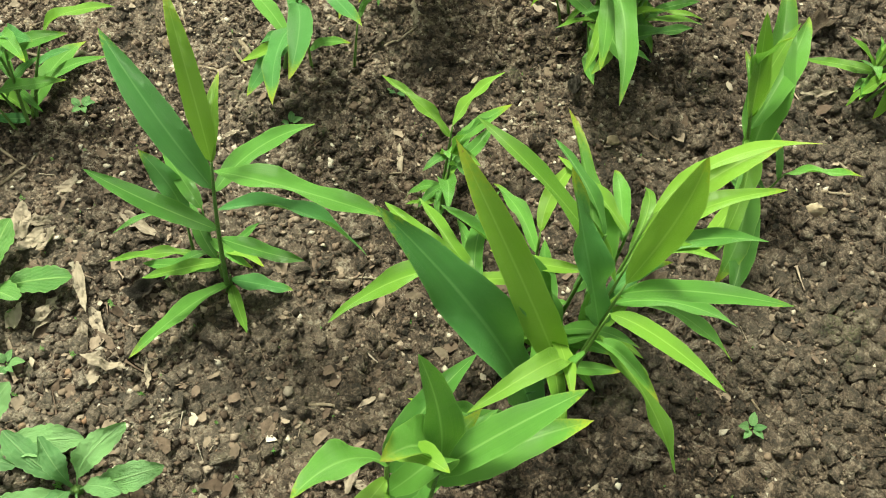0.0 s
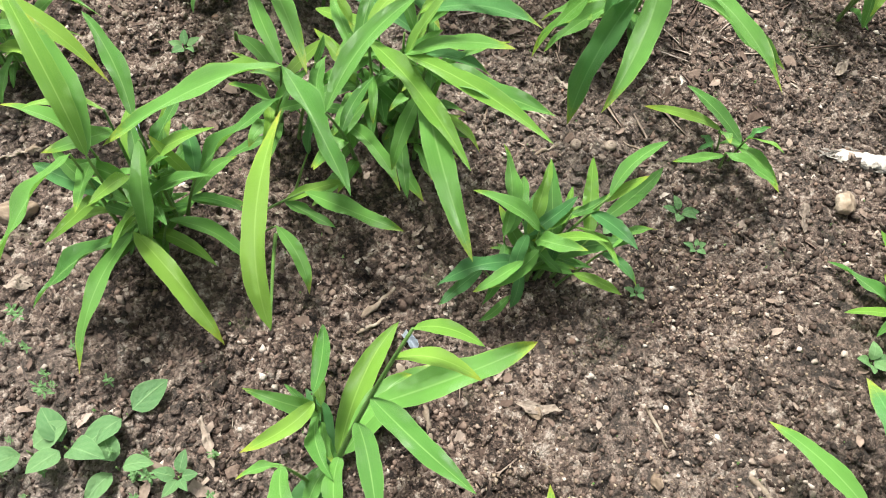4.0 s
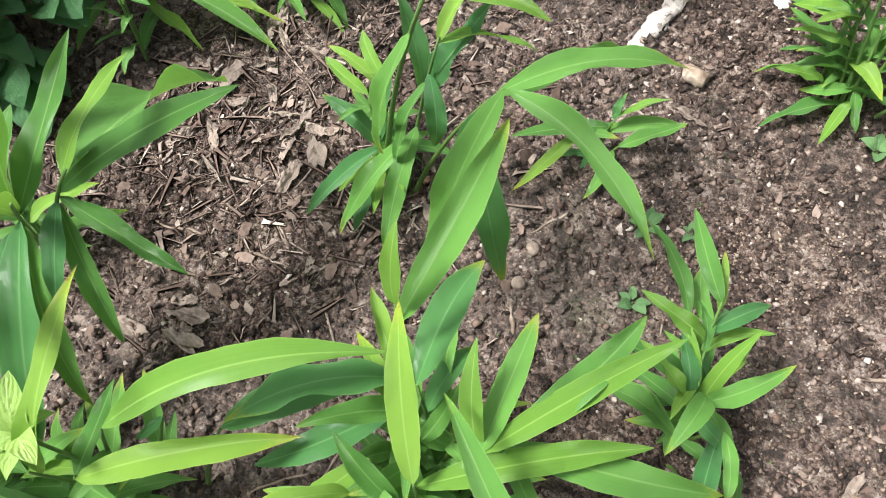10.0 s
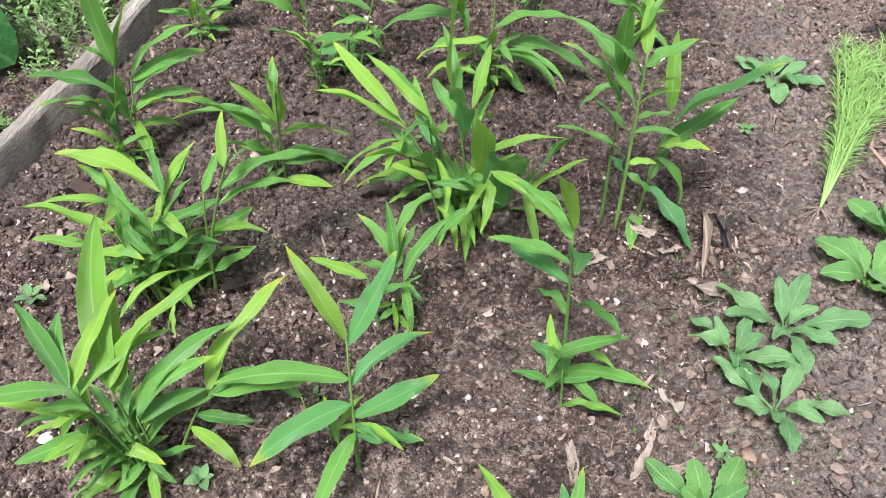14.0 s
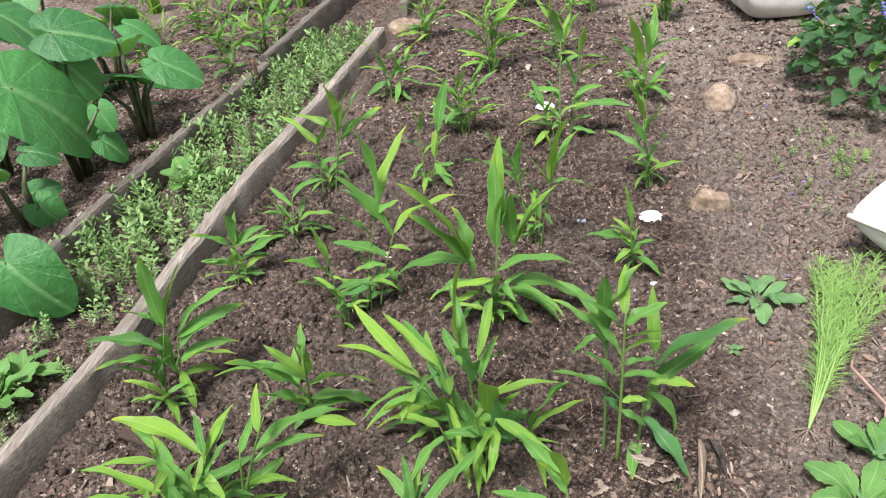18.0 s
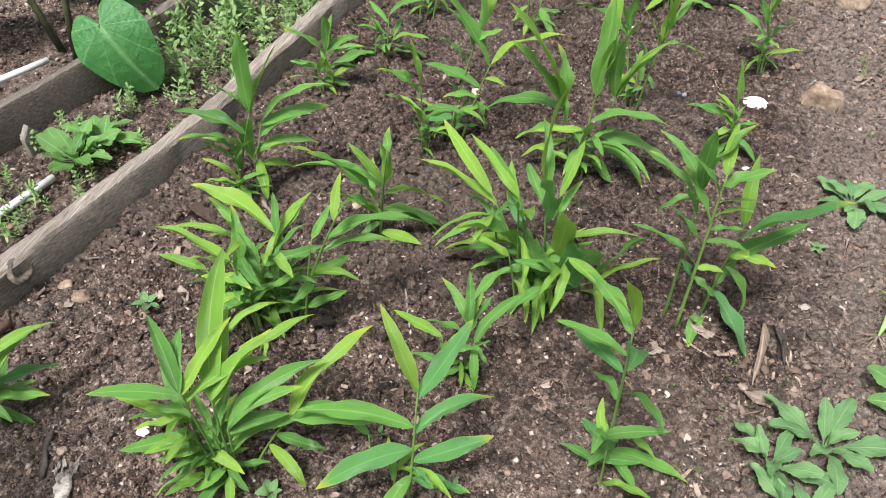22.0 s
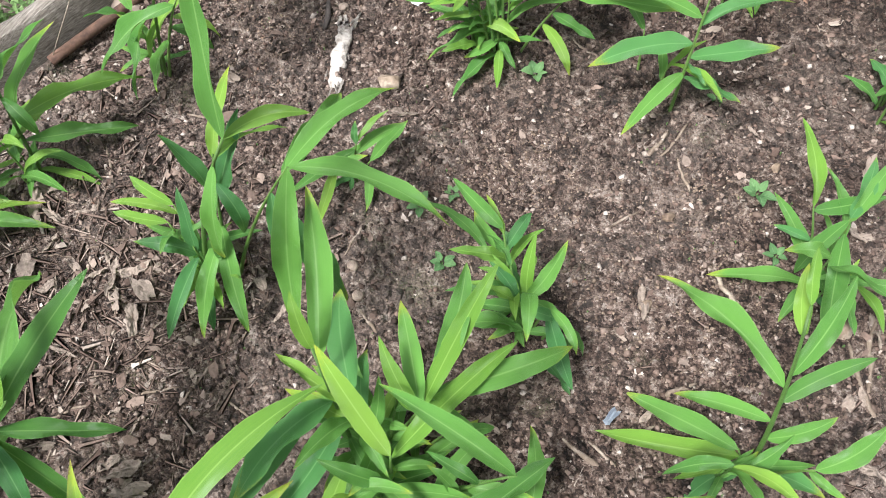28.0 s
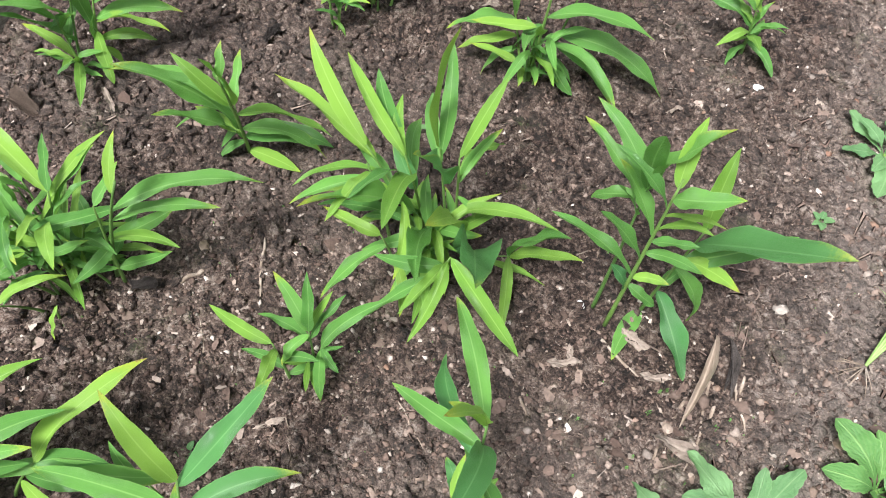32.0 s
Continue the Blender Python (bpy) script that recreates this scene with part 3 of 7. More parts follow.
scatter("soil_crumbs", GRAIN, far_spots(26000, 21), sizes(26000, 22, 0.002, 0.009, 0.7, 2.2), CLOD, "loose brown soil crumbs at the far end", "soil", 23, jitter=0.5, tilt=0.5)
scatter("pebbles", LUMP, far_spots(1500, 24), sizes(1500, 25, 0.003, 0.010), PEBBLE, "small pebbles at the far end of the bed", "pebbles", 26, smooth=True)
scatter("soil_crumbs", GRAIN, side_spots(24000, 27), sizes(24000, 28, 0.002, 0.008, 0.7, 2.2), CLOD, "loose soil crumbs between the timber boards", "soil", 29, jitter=0.5, tilt=0.5)
scatter("soil_clods", LUMP, side_spots(3500, 37), sizes(3500, 38, 0.003, 0.010, 0.8, 2.2), SOIL, "brown soil clods between the timber boards", "soil", 39, jitter=0.34, sink=0.0, tilt=0.6)
scatter("soil_clods", LUMP, far_spots(4000, 61), sizes(4000, 62, 0.006, 0.016, 0.8, 2.0), SOIL, "brown soil clods at the far end", "soil", 63, jitter=0.34, sink=0.0, tilt=0.6)
scatter("pebbles", LUMP, side_spots(1600, 34), sizes(1600, 35, 0.002, 0.008), PEBBLE, "small pebbles between the timber boards", "pebbles", 36, smooth=True)


# ---- timber edging of the bed ----
def board(name, line, thick, base, top, material, label, category="plank", side=-1, bend=0.004, seed=1):
    """A long board on edge along the line of points; its thickness goes to one side."""
    rnd = random.Random(seed)
    ys = [p[1] for p in line]
    pts = []
    for y in np.arange(ys[0], ys[-1] + 0.001, 0.04):
        x = float(np.interp(y, ys, [p[0] for p in line]))
        pts.append((x + bend * math.sin(y * 3.1 + seed), y))
    verts, faces = [], []
    ring = [(0, base), (0.0, base + (top - base) * 0.5), (0.0, top - 0.010), (0.12, top - 0.001), (0.5, top + 0.002), (0.88, top - 0.003), (1.0, top - 0.014), (1.0, base + (top - base) * 0.4), (1.0, base)]
    for x, y in pts:
        for s, z in ring:
            j = 0.0035
            verts.append((x + side * s * thick + rnd.uniform(-j, j) * 0.5, y, z + (rnd.uniform(-j, j) * 0.6 if z > base else 0) + 0.006 * noise.noise((y * 3, s, seed))))
    n = len(ring)
    for k in range(len(pts) - 1):
        for s in range(n - 1):
            a = k * n + s
            faces.append((a, a + 1, a + n + 1, a + n))
    faces += [tuple(range(n)), tuple(range((len(pts) - 1) * n + n - 1, (len(pts) - 1) * n - 1, -1))]
    me = mesh_of(name, verts, faces, material)
    me.set_sharp_from_angle(angle=radians(28))
    return tagged(new(name, me), label, category)


GREY_ALONG = wood_material("weathered_plank_wood", (0.075, 0.062, 0.050), (0.235, 0.205, 0.172), (0.44, 0.40, 0.35), (60.0, 1.2, 60.0), 7.0)
DARK_ALONG = wood_material("old_edging_wood", (0.04, 0.034, 0.028), (0.125, 0.107, 0.09), (0.27, 0.24, 0.205), (60.0, 1.2, 60.0), 7.0)
plank = board("edging_plank", PLANK, 0.042, -0.12, 0.070, GREY_ALONG, "grey weathered timber plank edging the ginger bed")
def knot(x, y, z, r):
    """A raised ring of grain round a dark heart, on the plank's inner top edge."""
    bm = bmesh.new()
    rings = []
    for k in range(7):
        u = k / 6
        rad, h = r * (1 - u) + 0.001, (0.004 * math.sin(math.pi * u * 2.2) + 0.002) * (1 if k else 0)
        rings.append([bm.verts.new((h, 1.25 * rad * math.cos(a * 0.3927), rad * math.sin(a * 0.3927))) for a in range(16)])
    for k in range(6):
        for a in range(16):
            bm.faces.new((rings[k][a], rings[k][(a + 1) % 16], rings[k + 1][(a + 1) % 16], rings[k + 1][a]))
    bm.faces.new(rings[-1])
    ob = part("knot", bm, DARK_WOOD, plank, "dark ringed knot in the plank")
    ob.matrix_basis = pose(x, y, z, 0, -28, 8)
    return ob


knot(plank_x(-0.115) + 0.001, -0.115, 0.05, 0.024)
FAR_BOARD = [(-1.83, -1.0), (-1.606, -0.311), (-1.491, 0.116), (-1.375, 0.54), (-1.31, 1.0), (-1.20, 1.6), (-1.10, 2.05)]
board("edging_board", FAR_BOARD, 0.04, -0.16, 0.045, DARK_ALONG, "dark old timber board edging the next bed", seed=4)
board("edging_board", [(-1.12, 2.08), (-0.90, 3.35)], 0.04, -0.16, 0.06, DARK_ALONG, "dark old timber board edging the next bed", seed=7)
board("edging_board", [(-0.63, 2.62), (-0.50, 3.5)], 0.04, -0.1, 0.07, DARK_ALONG, "dark old timber board at the far end of the bed", seed=9)


# ---- ginger ----
def leaf_set(kind, material, outline, count, width, archs, seed, fold=0.16, wave=0.16, rows=14):
    rnd = random.Random(seed)
    out = []
    for k in range(count):
        verts, faces, uvs = blade(outline, width, archs[k % len(archs)], fold * rnd.uniform(0.5, 1.6), wave * rnd.uniform(0.4, 1.6), rnd.uniform(-0.5, 0.5), rows, 2, seed + k, rnd.uniform(-0.05, 0.05))
        out.append(mesh_of(kind, verts, faces, material, uvs))
    return out


ARCHS = (0.03, 0.07, 0.11, 0.15, 0.20, 0.05, 0.09, 0.13)
GINGER = {
    "g": leaf_set("leaf", LEAF, lance, 8, 0.084, ARCHS, 10, wave=0.34, rows=18),
    "b": leaf_set("leaf", LEAF_BRIGHT, lance, 8, 0.076, ARCHS, 30, wave=0.34, rows=18),
    "d": leaf_set("leaf", LEAF_DEEP, lance, 8, 0.100, ARCHS, 50, wave=0.34, rows=18),
}


def ginger_root(x, y, label="leafy green ginger plant growing in brown soil"):
    return root("ginger_plant", x, y, ground_z(x, y), label, "ginger plant", "ginger plants in the bed")


def shoot(plant, dx, dy, tx, ty, tz, leaves, lower_leaves=True, wide=1.0):
    """A leafy stem from (dx, dy) on the ground to (tx, ty, tz), in the plant's own axes.
    leaves: rows of (share of the stem, azimuth, elevation, length, tint)."""
    rnd = random.Random(int(abs(tx * 7919 + ty * 104729 + tz * 1299709) * 1000))
    a, c = Vector((dx, dy, -0.02)), Vector((tx, ty, tz))
    mid = (a + c) / 2 + Vector((0, 0, 0.05 * tz)) - Vector((tx - dx, ty - dy, 0)) * 0.12

    def at(u):
        return a * (1 - u) ** 2 + mid * 2 * u * (1 - u) + c * u * u

    ks = [k / 8 for k in range(9)]
    r0 = 0.0022 + 0.0035 * min(tz, 0.4)
    verts, faces, uvs = tube([at(u) for u in ks], [r0 * (1 - 0.62 * u) for u in ks], 7)
    stem = new("stem", mesh_of("stem", verts, faces, STEM, uvs))
    stem.parent = plant
    side = rnd.uniform(0, 180)
    lower = [(0.25 + 0.14 * i, side + 180 * (i % 2) + rnd.uniform(-25, 25), 12 + 9 * i + rnd.uniform(-8, 8), (0.05 + 0.09 * min(tz, 0.4)) * rnd.uniform(0.8, 1.15), "gg"[i % 2])
             for i in range(max(0, 5 - len(leaves)) if lower_leaves and tz > 0.10 and dx * dx + dy * dy < 0.01 else 0)]
    for u, az, el, ln, kind in list(leaves) + lower:
        base = at(min(u, 1.0))
        steep = el > 48
        me = GINGER[kind][rnd.choice((0, 5, 1)) if steep else rnd.choice((1, 2, 3, 6, 7, 2))]
        shared("leaf", me, stem, aim(base, base + around(az, el) * ln, (0, 0, 1), rnd.uniform(0.9, 1.15) * (1.25 if ln < 0.09 else 0.86 if ln > 0.14 else 1.0) * wide, rnd.uniform(-25, 25)))
    return stem


def basal(plant, count, seed, tall=0.13):
    """Short lower leaves round the foot of a clump."""
    rnd = random.Random(seed)
    for k in range(count):
        az, r = rnd.uniform(0, 360), rnd.uniform(0.004, 0.03 if tall < 0.15 else 0.055)
        d = around(az, 0)
        shoot(plant, d.x * r * 0.5, d.y * r * 0.5, d.x * r, d.y * r, rnd.uniform(0.03, tall), [(0.85, round(az + rnd.uniform(60, 130)), round(rnd.uniform(5, 50)), round(rnd.uniform(0.06, 0.11), 3), rnd.choice("ggb")), (1.0, round(az + rnd.uniform(-50, 50)), round(rnd.uniform(-12, 35)), round(rnd.uniform(0.06, 0.10), 3), rnd.choice("gbb")), (0.6, round(az + rnd.uniform(120, 240)), round(rnd.uniform(0, 45)), round(rnd.uniform(0.045, 0.08), 3), rnd.choice("gg"))])


def young(x, y, height, stems, spread, leaves, seed, tint="ggb", plane=0.0, label="slender green ginger plant growing in brown soil"):
    """A plant with leaves in two ranks along each stem."""
    rnd = random.Random(seed)
    plant = ginger_root(x, y, label)
    for k in range(stems):
        a = 6.283 * k / stems + rnd.uniform(-0.5, 0.5)
        r, h = spread * rnd.uniform(0.5, 1.1), height * (1.0 if k == 0 else rnd.uniform(0.5, 0.9))
        side = plane + rnd.uniform(-35, 35)
        rows = []
        for i in range(leaves):
            u = 0.22 + 0.75 * i / max(1, leaves - 1)
            rows.append((round(u, 2), side + (0 if i % 2 else 180) + rnd.uniform(-25, 25), 6 + 46 * u + rnd.uniform(-14, 14),
                         1.18 * (0.075 + 0.085 * math.sin(math.pi * min(1, u * 0.8 + 0.1))) * (0.6 + 1.0 * min(h, 0.42)) * rnd.uniform(0.85, 1.15), tint[rnd.randrange(len(tint))]))
        rows.append((1.0, side + rnd.uniform(-60, 60), 74 + rnd.uniform(-12, 8), 0.11 * (0.6 + min(h, 0.42)), "b"))
        shoot(plant, 0.25 * r * math.cos(a), 0.25 * r * math.sin(a), r * math.cos(a), r * math.sin(a), h, rows)
    basal(plant, 3, seed)
    return plant


LABELS = {
    "AR": "ginger plant with ranked leaves and yellowing lower ones", "BIG": "large bushy bright green ginger clump in soil",
    "SM": "small young ginger plant with short green leaves", "B": "dark green ginger plant with paired leaves on one stem", "C1": "low spreading ginger plant in open soil",
    "SM2": "tiny ginger plant with a few short leaves", "X1": "small dark green ginger plant with short leaves",
    "N2": "dark green ginger plant with long arching leaves",
    "P1": "small dark ginger plant near the timber plank", "Y2": "ginger plant with long bright leaves around a shoot",
    "Z2": "tall ginger plant with very long arching leaves", "Y3": "dense ginger clump with wet drooping leaves",
    "Q1": "leaning ginger plant with broad green leaves", "Z4": "thin ginger plant with long drooping leaves",
    "Z3": "broad ginger clump with spreading pale green leaves", "Z1": "open ginger plant with long leaves beside litter",
}
plant = ginger_root(-0.075, -0.211, LABELS['AR'])
shoot(plant, 0.003, 0.015, -0.007, 0.043, 0.258, [(1.00, -123, 65, 0.146, 'b'), (1.00, -157, 58, 0.077, 'b'), (0.83, -96, 40, 0.154, 'd'), (0.55, -63, 28, 0.127, 'g'), (0.95, 119, -9, 0.155, 'g'), (0.69, 122, -19, 0.144, 'd'), (0.81, 167, 9, 0.107, 'g'), (0.49, 123, -18, 0.084, 'g'), (0.31, -34, 2, 0.079, 'b')], False, 1.0)
shoot(plant, 0.000, -0.037, -0.006, -0.034, 0.089, [(1.00, -89, 63, 0.089, 'd'), (0.29, -27, 26, 0.091, 'b')], False, 1.0)
shoot(plant, -0.001, 0.017, -0.004, 0.019, 0.030, [(0.64, -8, -2, 0.128, 'g'), (0.52, 61, 1, 0.061, 'b'), (0.78, 124, -10, 0.067, 'd')], False, 1.0)
basal(plant, 2, 5)
plant = ginger_root(-0.237, 0.110, LABELS['BIG'])
shoot(plant, -0.011, 0.027, -0.088, 0.016, 0.200, [(0.99, 142, 29, 0.156, 'b'), (0.86, 161, 10, 0.174, 'b'), (0.76, -164, -22, 0.130, 'b'), (0.58, 161, 32, 0.099, 'g')], False, 0.95)
shoot(plant, -0.003, 0.030, -0.042, 0.025, 0.192, [(1.00, 145, 27, 0.141, 'b'), (0.97, 115, 29, 0.078, 'b'), (0.94, 130, 23, 0.121, 'g'), (0.74, 105, -14, 0.136, 'g'), (0.80, -81, 39, 0.212, 'b'), (0.66, 145, 48, 0.078, 'd')], False, 0.95)
shoot(plant, 0.021, 0.038, -0.003, 0.036, 0.212, [(1.00, 7, 87, 0.199, 'b'), (0.92, 105, 37, 0.143, 'g'), (0.85, 116, 6, 0.107, 'g'), (0.67, -100, 62, 0.181, 'd')], False, 0.95)
shoot(plant, 0.029, 0.041, 0.022, 0.040, 0.200, [(1.00, 77, 25, 0.117, 'b'), (0.74, 67, 27, 0.090, 'g'), (0.80, 76, -28, 0.150, 'b'), (0.62, -17, -35, 0.038, 'g')], False, 0.95)
shoot(plant, 0.006, 0.028, -0.019, 0.025, 0.085, [(1.00, -178, -14, 0.153, 'b'), (1.00, -165, -21, 0.080, 'g'), (0.77, -130, 42, 0.230, 'g'), (0.94, -0, -39, 0.042, 'g')], False, 0.95)
shoot(plant, 0.027, 0.030, 0.022, 0.030, 0.077, [(0.93, -13, 38, 0.182, 'b'), (0.78, 118, 19, 0.059, 'g'), (0.63, -86, 59, 0.308, 'b')], False, 0.95)
shoot(plant, 0.018, 0.016, 0.003, 0.015, 0.065, [(1.00, -79, 41, 0.203, 'g'), (0.53, -113, -12, 0.092, 'g'), (0.60, -85, -12, 0.118, 'b')], False, 0.95)
shoot(plant, 0.044, 0.030, 0.110, 0.033, 0.033, [(0.26, -5, 7, 0.114, 'b'), (1.00, -38, 63, 0.191, 'g'), (1.00, -27, 50, 0.159, 'b'), (0.99, -77, -13, 0.115, 'b'), (0.26, -77, 55, 0.328, 'd')], False, 0.95)
shoot(plant, 0.026, 0.019, 0.021, 0.019, 0.043, [(0.65, -70, -11, 0.069, 'b'), (0.53, -17, 23, 0.060, 'd')], False, 0.95)
shoot(plant, 0.023, -0.056, 0.055, -0.081, 0.18, [(0.81, -156, 22, 0.089, 'g'), (0.91, -94, -2, 0.111, 'b'), (0.83, -106, 12, 0.095, 'b'), (1.0, -33, -17, 0.136, 'b'), (0.6, -130, -8, 0.10, 'g')], False)
shoot(plant, -0.022, -0.004, -0.040, -0.004, 0.20, [(0.99, -108, 25, 0.097, 'g'), (0.5, -173, -5, 0.117, 'g'), (0.41, -48, -32, 0.075, 'g'), (0.7, -75, -20, 0.10, 'b')], False)
shoot(plant, -0.017, -0.036, -0.039, -0.061, 0.14, [(1.0, -171, 30, 0.080, 'b'), (0.8, -120, -12, 0.105, 'g'), (0.6, -60, -25, 0.08, 'b')], False)
shoot(plant, -0.056, 0.019, -0.083, 0.005, 0.18, [(0.82, -148, -16, 0.112, 'g'), (0.36, -148, -10, 0.053, 'b'), (0.9, -100, 10, 0.10, 'b')], False)
basal(plant, 7, 28, 0.13)
plant = ginger_root(-0.329, -0.102, LABELS['SM'])
shoot(plant, 0.018, 0.017, 0.017, 0.017, 0.121, [(1.00, 150, 45, 0.086, 'g'), (1.00, 107, 67, 0.090, 'g'), (1.00, 73, 37, 0.058, 'b'), (0.83, 61, 40, 0.074, 'g'), (0.78, 176, 11, 0.072, 'g'), (0.94, -132, -53, 0.067, 'g')], False, 1.0)
shoot(plant, 0.025, 0.019, 0.028, 0.020, 0.076, [(0.97, -71, -52, 0.073, 'g'), (1.00, -25, -43, 0.041, 'g'), (0.74, -61, -47, 0.041, 'g'), (0.91, 22, 24, 0.031, 'g'), (1.00, 36, 46, 0.124, 'g')], False, 1.0)
shoot(plant, 0.010, 0.014, 0.011, 0.014, 0.035, [(1.00, -77, -40, 0.042, 'b'), (0.99, -161, -3, 0.042, 'b'), (0.52, -49, -2, 0.047, 'b')], False, 1.0)
basal(plant, 1, 33)
plant = ginger_root(-0.613, -0.375, "dense bushy green ginger clump in dark soil")
shoot(plant, 0.028, -0.007, 0.000, -0.022, 0.218, [(1.00, 136, 29, 0.111, 'g'), (0.98, -160, 8, 0.111, 'g'), (0.79, -165, 13, 0.060, 'g'), (0.98, 75, 25, 0.115, 'b'), (1.00, 112, 25, 0.086, 'g'), (0.91, 47, 9, 0.117, 'b')], False, 1.05)
shoot(plant, 0.034, -0.001, 0.029, -0.004, 0.194, [(0.97, 106, 30, 0.207, 'b'), (0.92, 68, 25, 0.124, 'b'), (1.00, 52, 21, 0.167, 'b'), (0.97, 107, 26, 0.084, 'g'), (0.94, 102, 29, 0.131, 'b')], False, 1.05)
shoot(plant, 0.037, 0.002, 0.038, 0.002, 0.129, [(0.94, 29, 32, 0.124, 'g'), (0.90, 31, 11, 0.084, 'g'), (0.77, 59, 20, 0.058, 'b'), (1.00, 41, 26, 0.157, 'g'), (1.00, 43, 27, 0.100, 'g')], False, 1.05)
shoot(plant, 0.043, 0.016, 0.105, 0.047, 0.118, [(1.00, 55, 29, 0.170, 'b'), (0.97, 18, 12, 0.086, 'g'), (1.00, 15, 1, 0.153, 'g'), (0.59, -21, -42, 0.084, 'b'), (0.74, 17, -31, 0.076, 'g')], False, 1.05)
shoot(plant, 0.034, -0.001, 0.025, -0.006, 0.069, [(0.93, 27, 21, 0.154, 'g'), (0.93, -148, -28, 0.114, 'g'), (0.71, -131, -17, 0.056, 'g'), (0.42, -105, -6, 0.101, 'g'), (0.49, -67, -16, 0.062, 'b'), (0.71, -22, -39, 0.048, 'g')], False, 1.05)
shoot(plant, 0.021, -0.006, -0.002, -0.019, 0.131, [(1.00, -156, -11, 0.096, 'g'), (0.96, -140, -1, 0.064, 'b'), (0.80, -150, 21, 0.060, 'g'), (0.72, -158, -15, 0.069, 'b')], False, 1.05)
shoot(plant, 0.031, -0.004, 0.021, -0.009, 0.142, [(0.96, 138, 23, 0.055, 'g'), (0.81, 93, 25, 0.073, 'g'), (0.66, 161, 26, 0.063, 'g')], False, 1.05)
basal(plant, 8, 51, 0.14)
plant = ginger_root(-0.658, -0.076, "leafy yellow-green ginger clump beside the dense one")
shoot(plant, -0.009, -0.003, 0.038, 0.000, 0.20, [(0.99, 115, 39, 0.066, 'g'), (0.91, 71, 23, 0.099, 'b'), (0.99, 159, 1, 0.191, 'b'), (0.72, 60, 45, 0.108, 'g')])
shoot(plant, 0.010, -0.003, 0.052, 0.016, 0.14, [(0.83, 47, 19, 0.044, 'g'), (0.73, 29, -1, 0.064, 'b')])
shoot(plant, -0.049, -0.005, 0.006, -0.021, 0.20, [(0.71, 169, 70, 0.084, 'g')])
shoot(plant, 0.049, 0.010, 0.147, 0.000, 0.28, [(0.87, 88, 62, 0.076, 'b'), (0.72, 40, -7, 0.169, 'g'), (0.62, 32, -2, 0.121, 'g')])
shoot(plant, 0.064, 0.007, 0.093, 0.002, 0.20, [(0.6, 22, -14, 0.085, 'b'), (1.0, 68, 41, 0.06, 'g'), (0.59, 58, -5, 0.087, 'g')])
shoot(plant, -0.013, -0.018, -0.019, -0.047, 0.16, [(1.0, 164, 0, 0.17, 'b'), (0.88, 110, 63, 0.11, 'g'), (0.57, -146, -9, 0.072, 'b')])
shoot(plant, 0.013, -0.014, 0.019, -0.034, 0.16, [(1.0, 152, 38, 0.066, 'g'), (0.99, 40, 1, 0.106, 'g'), (0.75, 162, 50, 0.078, 'g'), (0.74, -175, -4, 0.104, 'b')])
shoot(plant, -0.059, -0.014, -0.077, -0.031, 0.12, [(1.0, 173, 0, 0.089, 'b')])
shoot(plant, -0.009, -0.039, -0.002, -0.077, 0.10, [(1.0, -152, -7, 0.077, 'g')])
shoot(plant, -0.003, -0.041, 0.009, -0.047, 0.08, [(1.0, 123, 25, 0.047, 'g'), (0.98, -119, -15, 0.072, 'g'), (0.74, -11, -38, 0.048, 'b')])
shoot(plant, -0.005, -0.064, -0.010, -0.107, 0.08, [(0.9, 63, 7, 0.067, 'g'), (1.0, 42, 13, 0.091, 'b')])
shoot(plant, 0.011, -0.068, 0.042, -0.075, 0.06, [(1.0, -88, -53, 0.05, 'b')])
shoot(plant, 0.049, 0.000, 0.051, -0.018, 0.06, [(0.98, 141, 2, 0.031, 'b'), (1.0, 55, -12, 0.048, 'b')])
basal(plant, 14, 66, 0.2)
plant = ginger_root(-0.364, -0.333, LABELS['B'])
shoot(plant, 0.034, -0.030, 0.029, 0.028, 0.21, [(0.99, 155, 63, 0.137, 'b'), (0.95, 69, 17, 0.133, 'd'), (0.7, 40, 6, 0.122, 'd'), (0.5, 34, 2, 0.119, 'd'), (0.37, 7, -12, 0.085, 'd'), (0.75, -175, -2, 0.161, 'g'), (0.59, -145, -10, 0.136, 'd'), (0.4, -108, -12, 0.121, 'g'), (0.46, -26, -11, 0.039, 'd')])
shoot(plant, -0.034, 0.031, -0.041, 0.033, 0.08, [(1.0, 157, 39, 0.064, 'g')])
basal(plant, 1, 70)
plant = ginger_root(-0.838, 0.232, "tall ginger plant beside the timber plank")
shoot(plant, -0.015, 0.000, 0.026, 0.015, 0.190, [(0.97, 38, 64, 0.149, 'b'), (1.00, -64, 84, 0.177, 'g'), (1.00, -156, 45, 0.090, 'g'), (0.76, -155, 27, 0.137, 'g'), (0.58, -123, 33, 0.149, 'g'), (0.36, -113, 53, 0.138, 'g'), (0.93, 121, -76, 0.125, 'g'), (0.20, -131, -23, 0.046, 'g'), (0.63, -131, -24, 0.041, 'g')], False, 1.25)
shoot(plant, 0.020, 0.006, 0.035, 0.039, 0.159, [(0.98, 30, 27, 0.151, 'g'), (0.94, 48, -1, 0.150, 'g'), (0.80, 30, 20, 0.113, 'g'), (0.65, 39, -8, 0.125, 'g'), (0.62, 13, 0, 0.112, 'b'), (0.54, -52, -62, 0.085, 'b'), (0.44, 51, -25, 0.091, 'b'), (0.72, -174, -87, 0.074, 'g'), (0.37, 27, -60, 0.051, 'b')], False, 1.25)
basal(plant, 3, 300)
plant = ginger_root(-0.542, 0.191, "ginger plant with drooping narrow leaves and yellow tips")
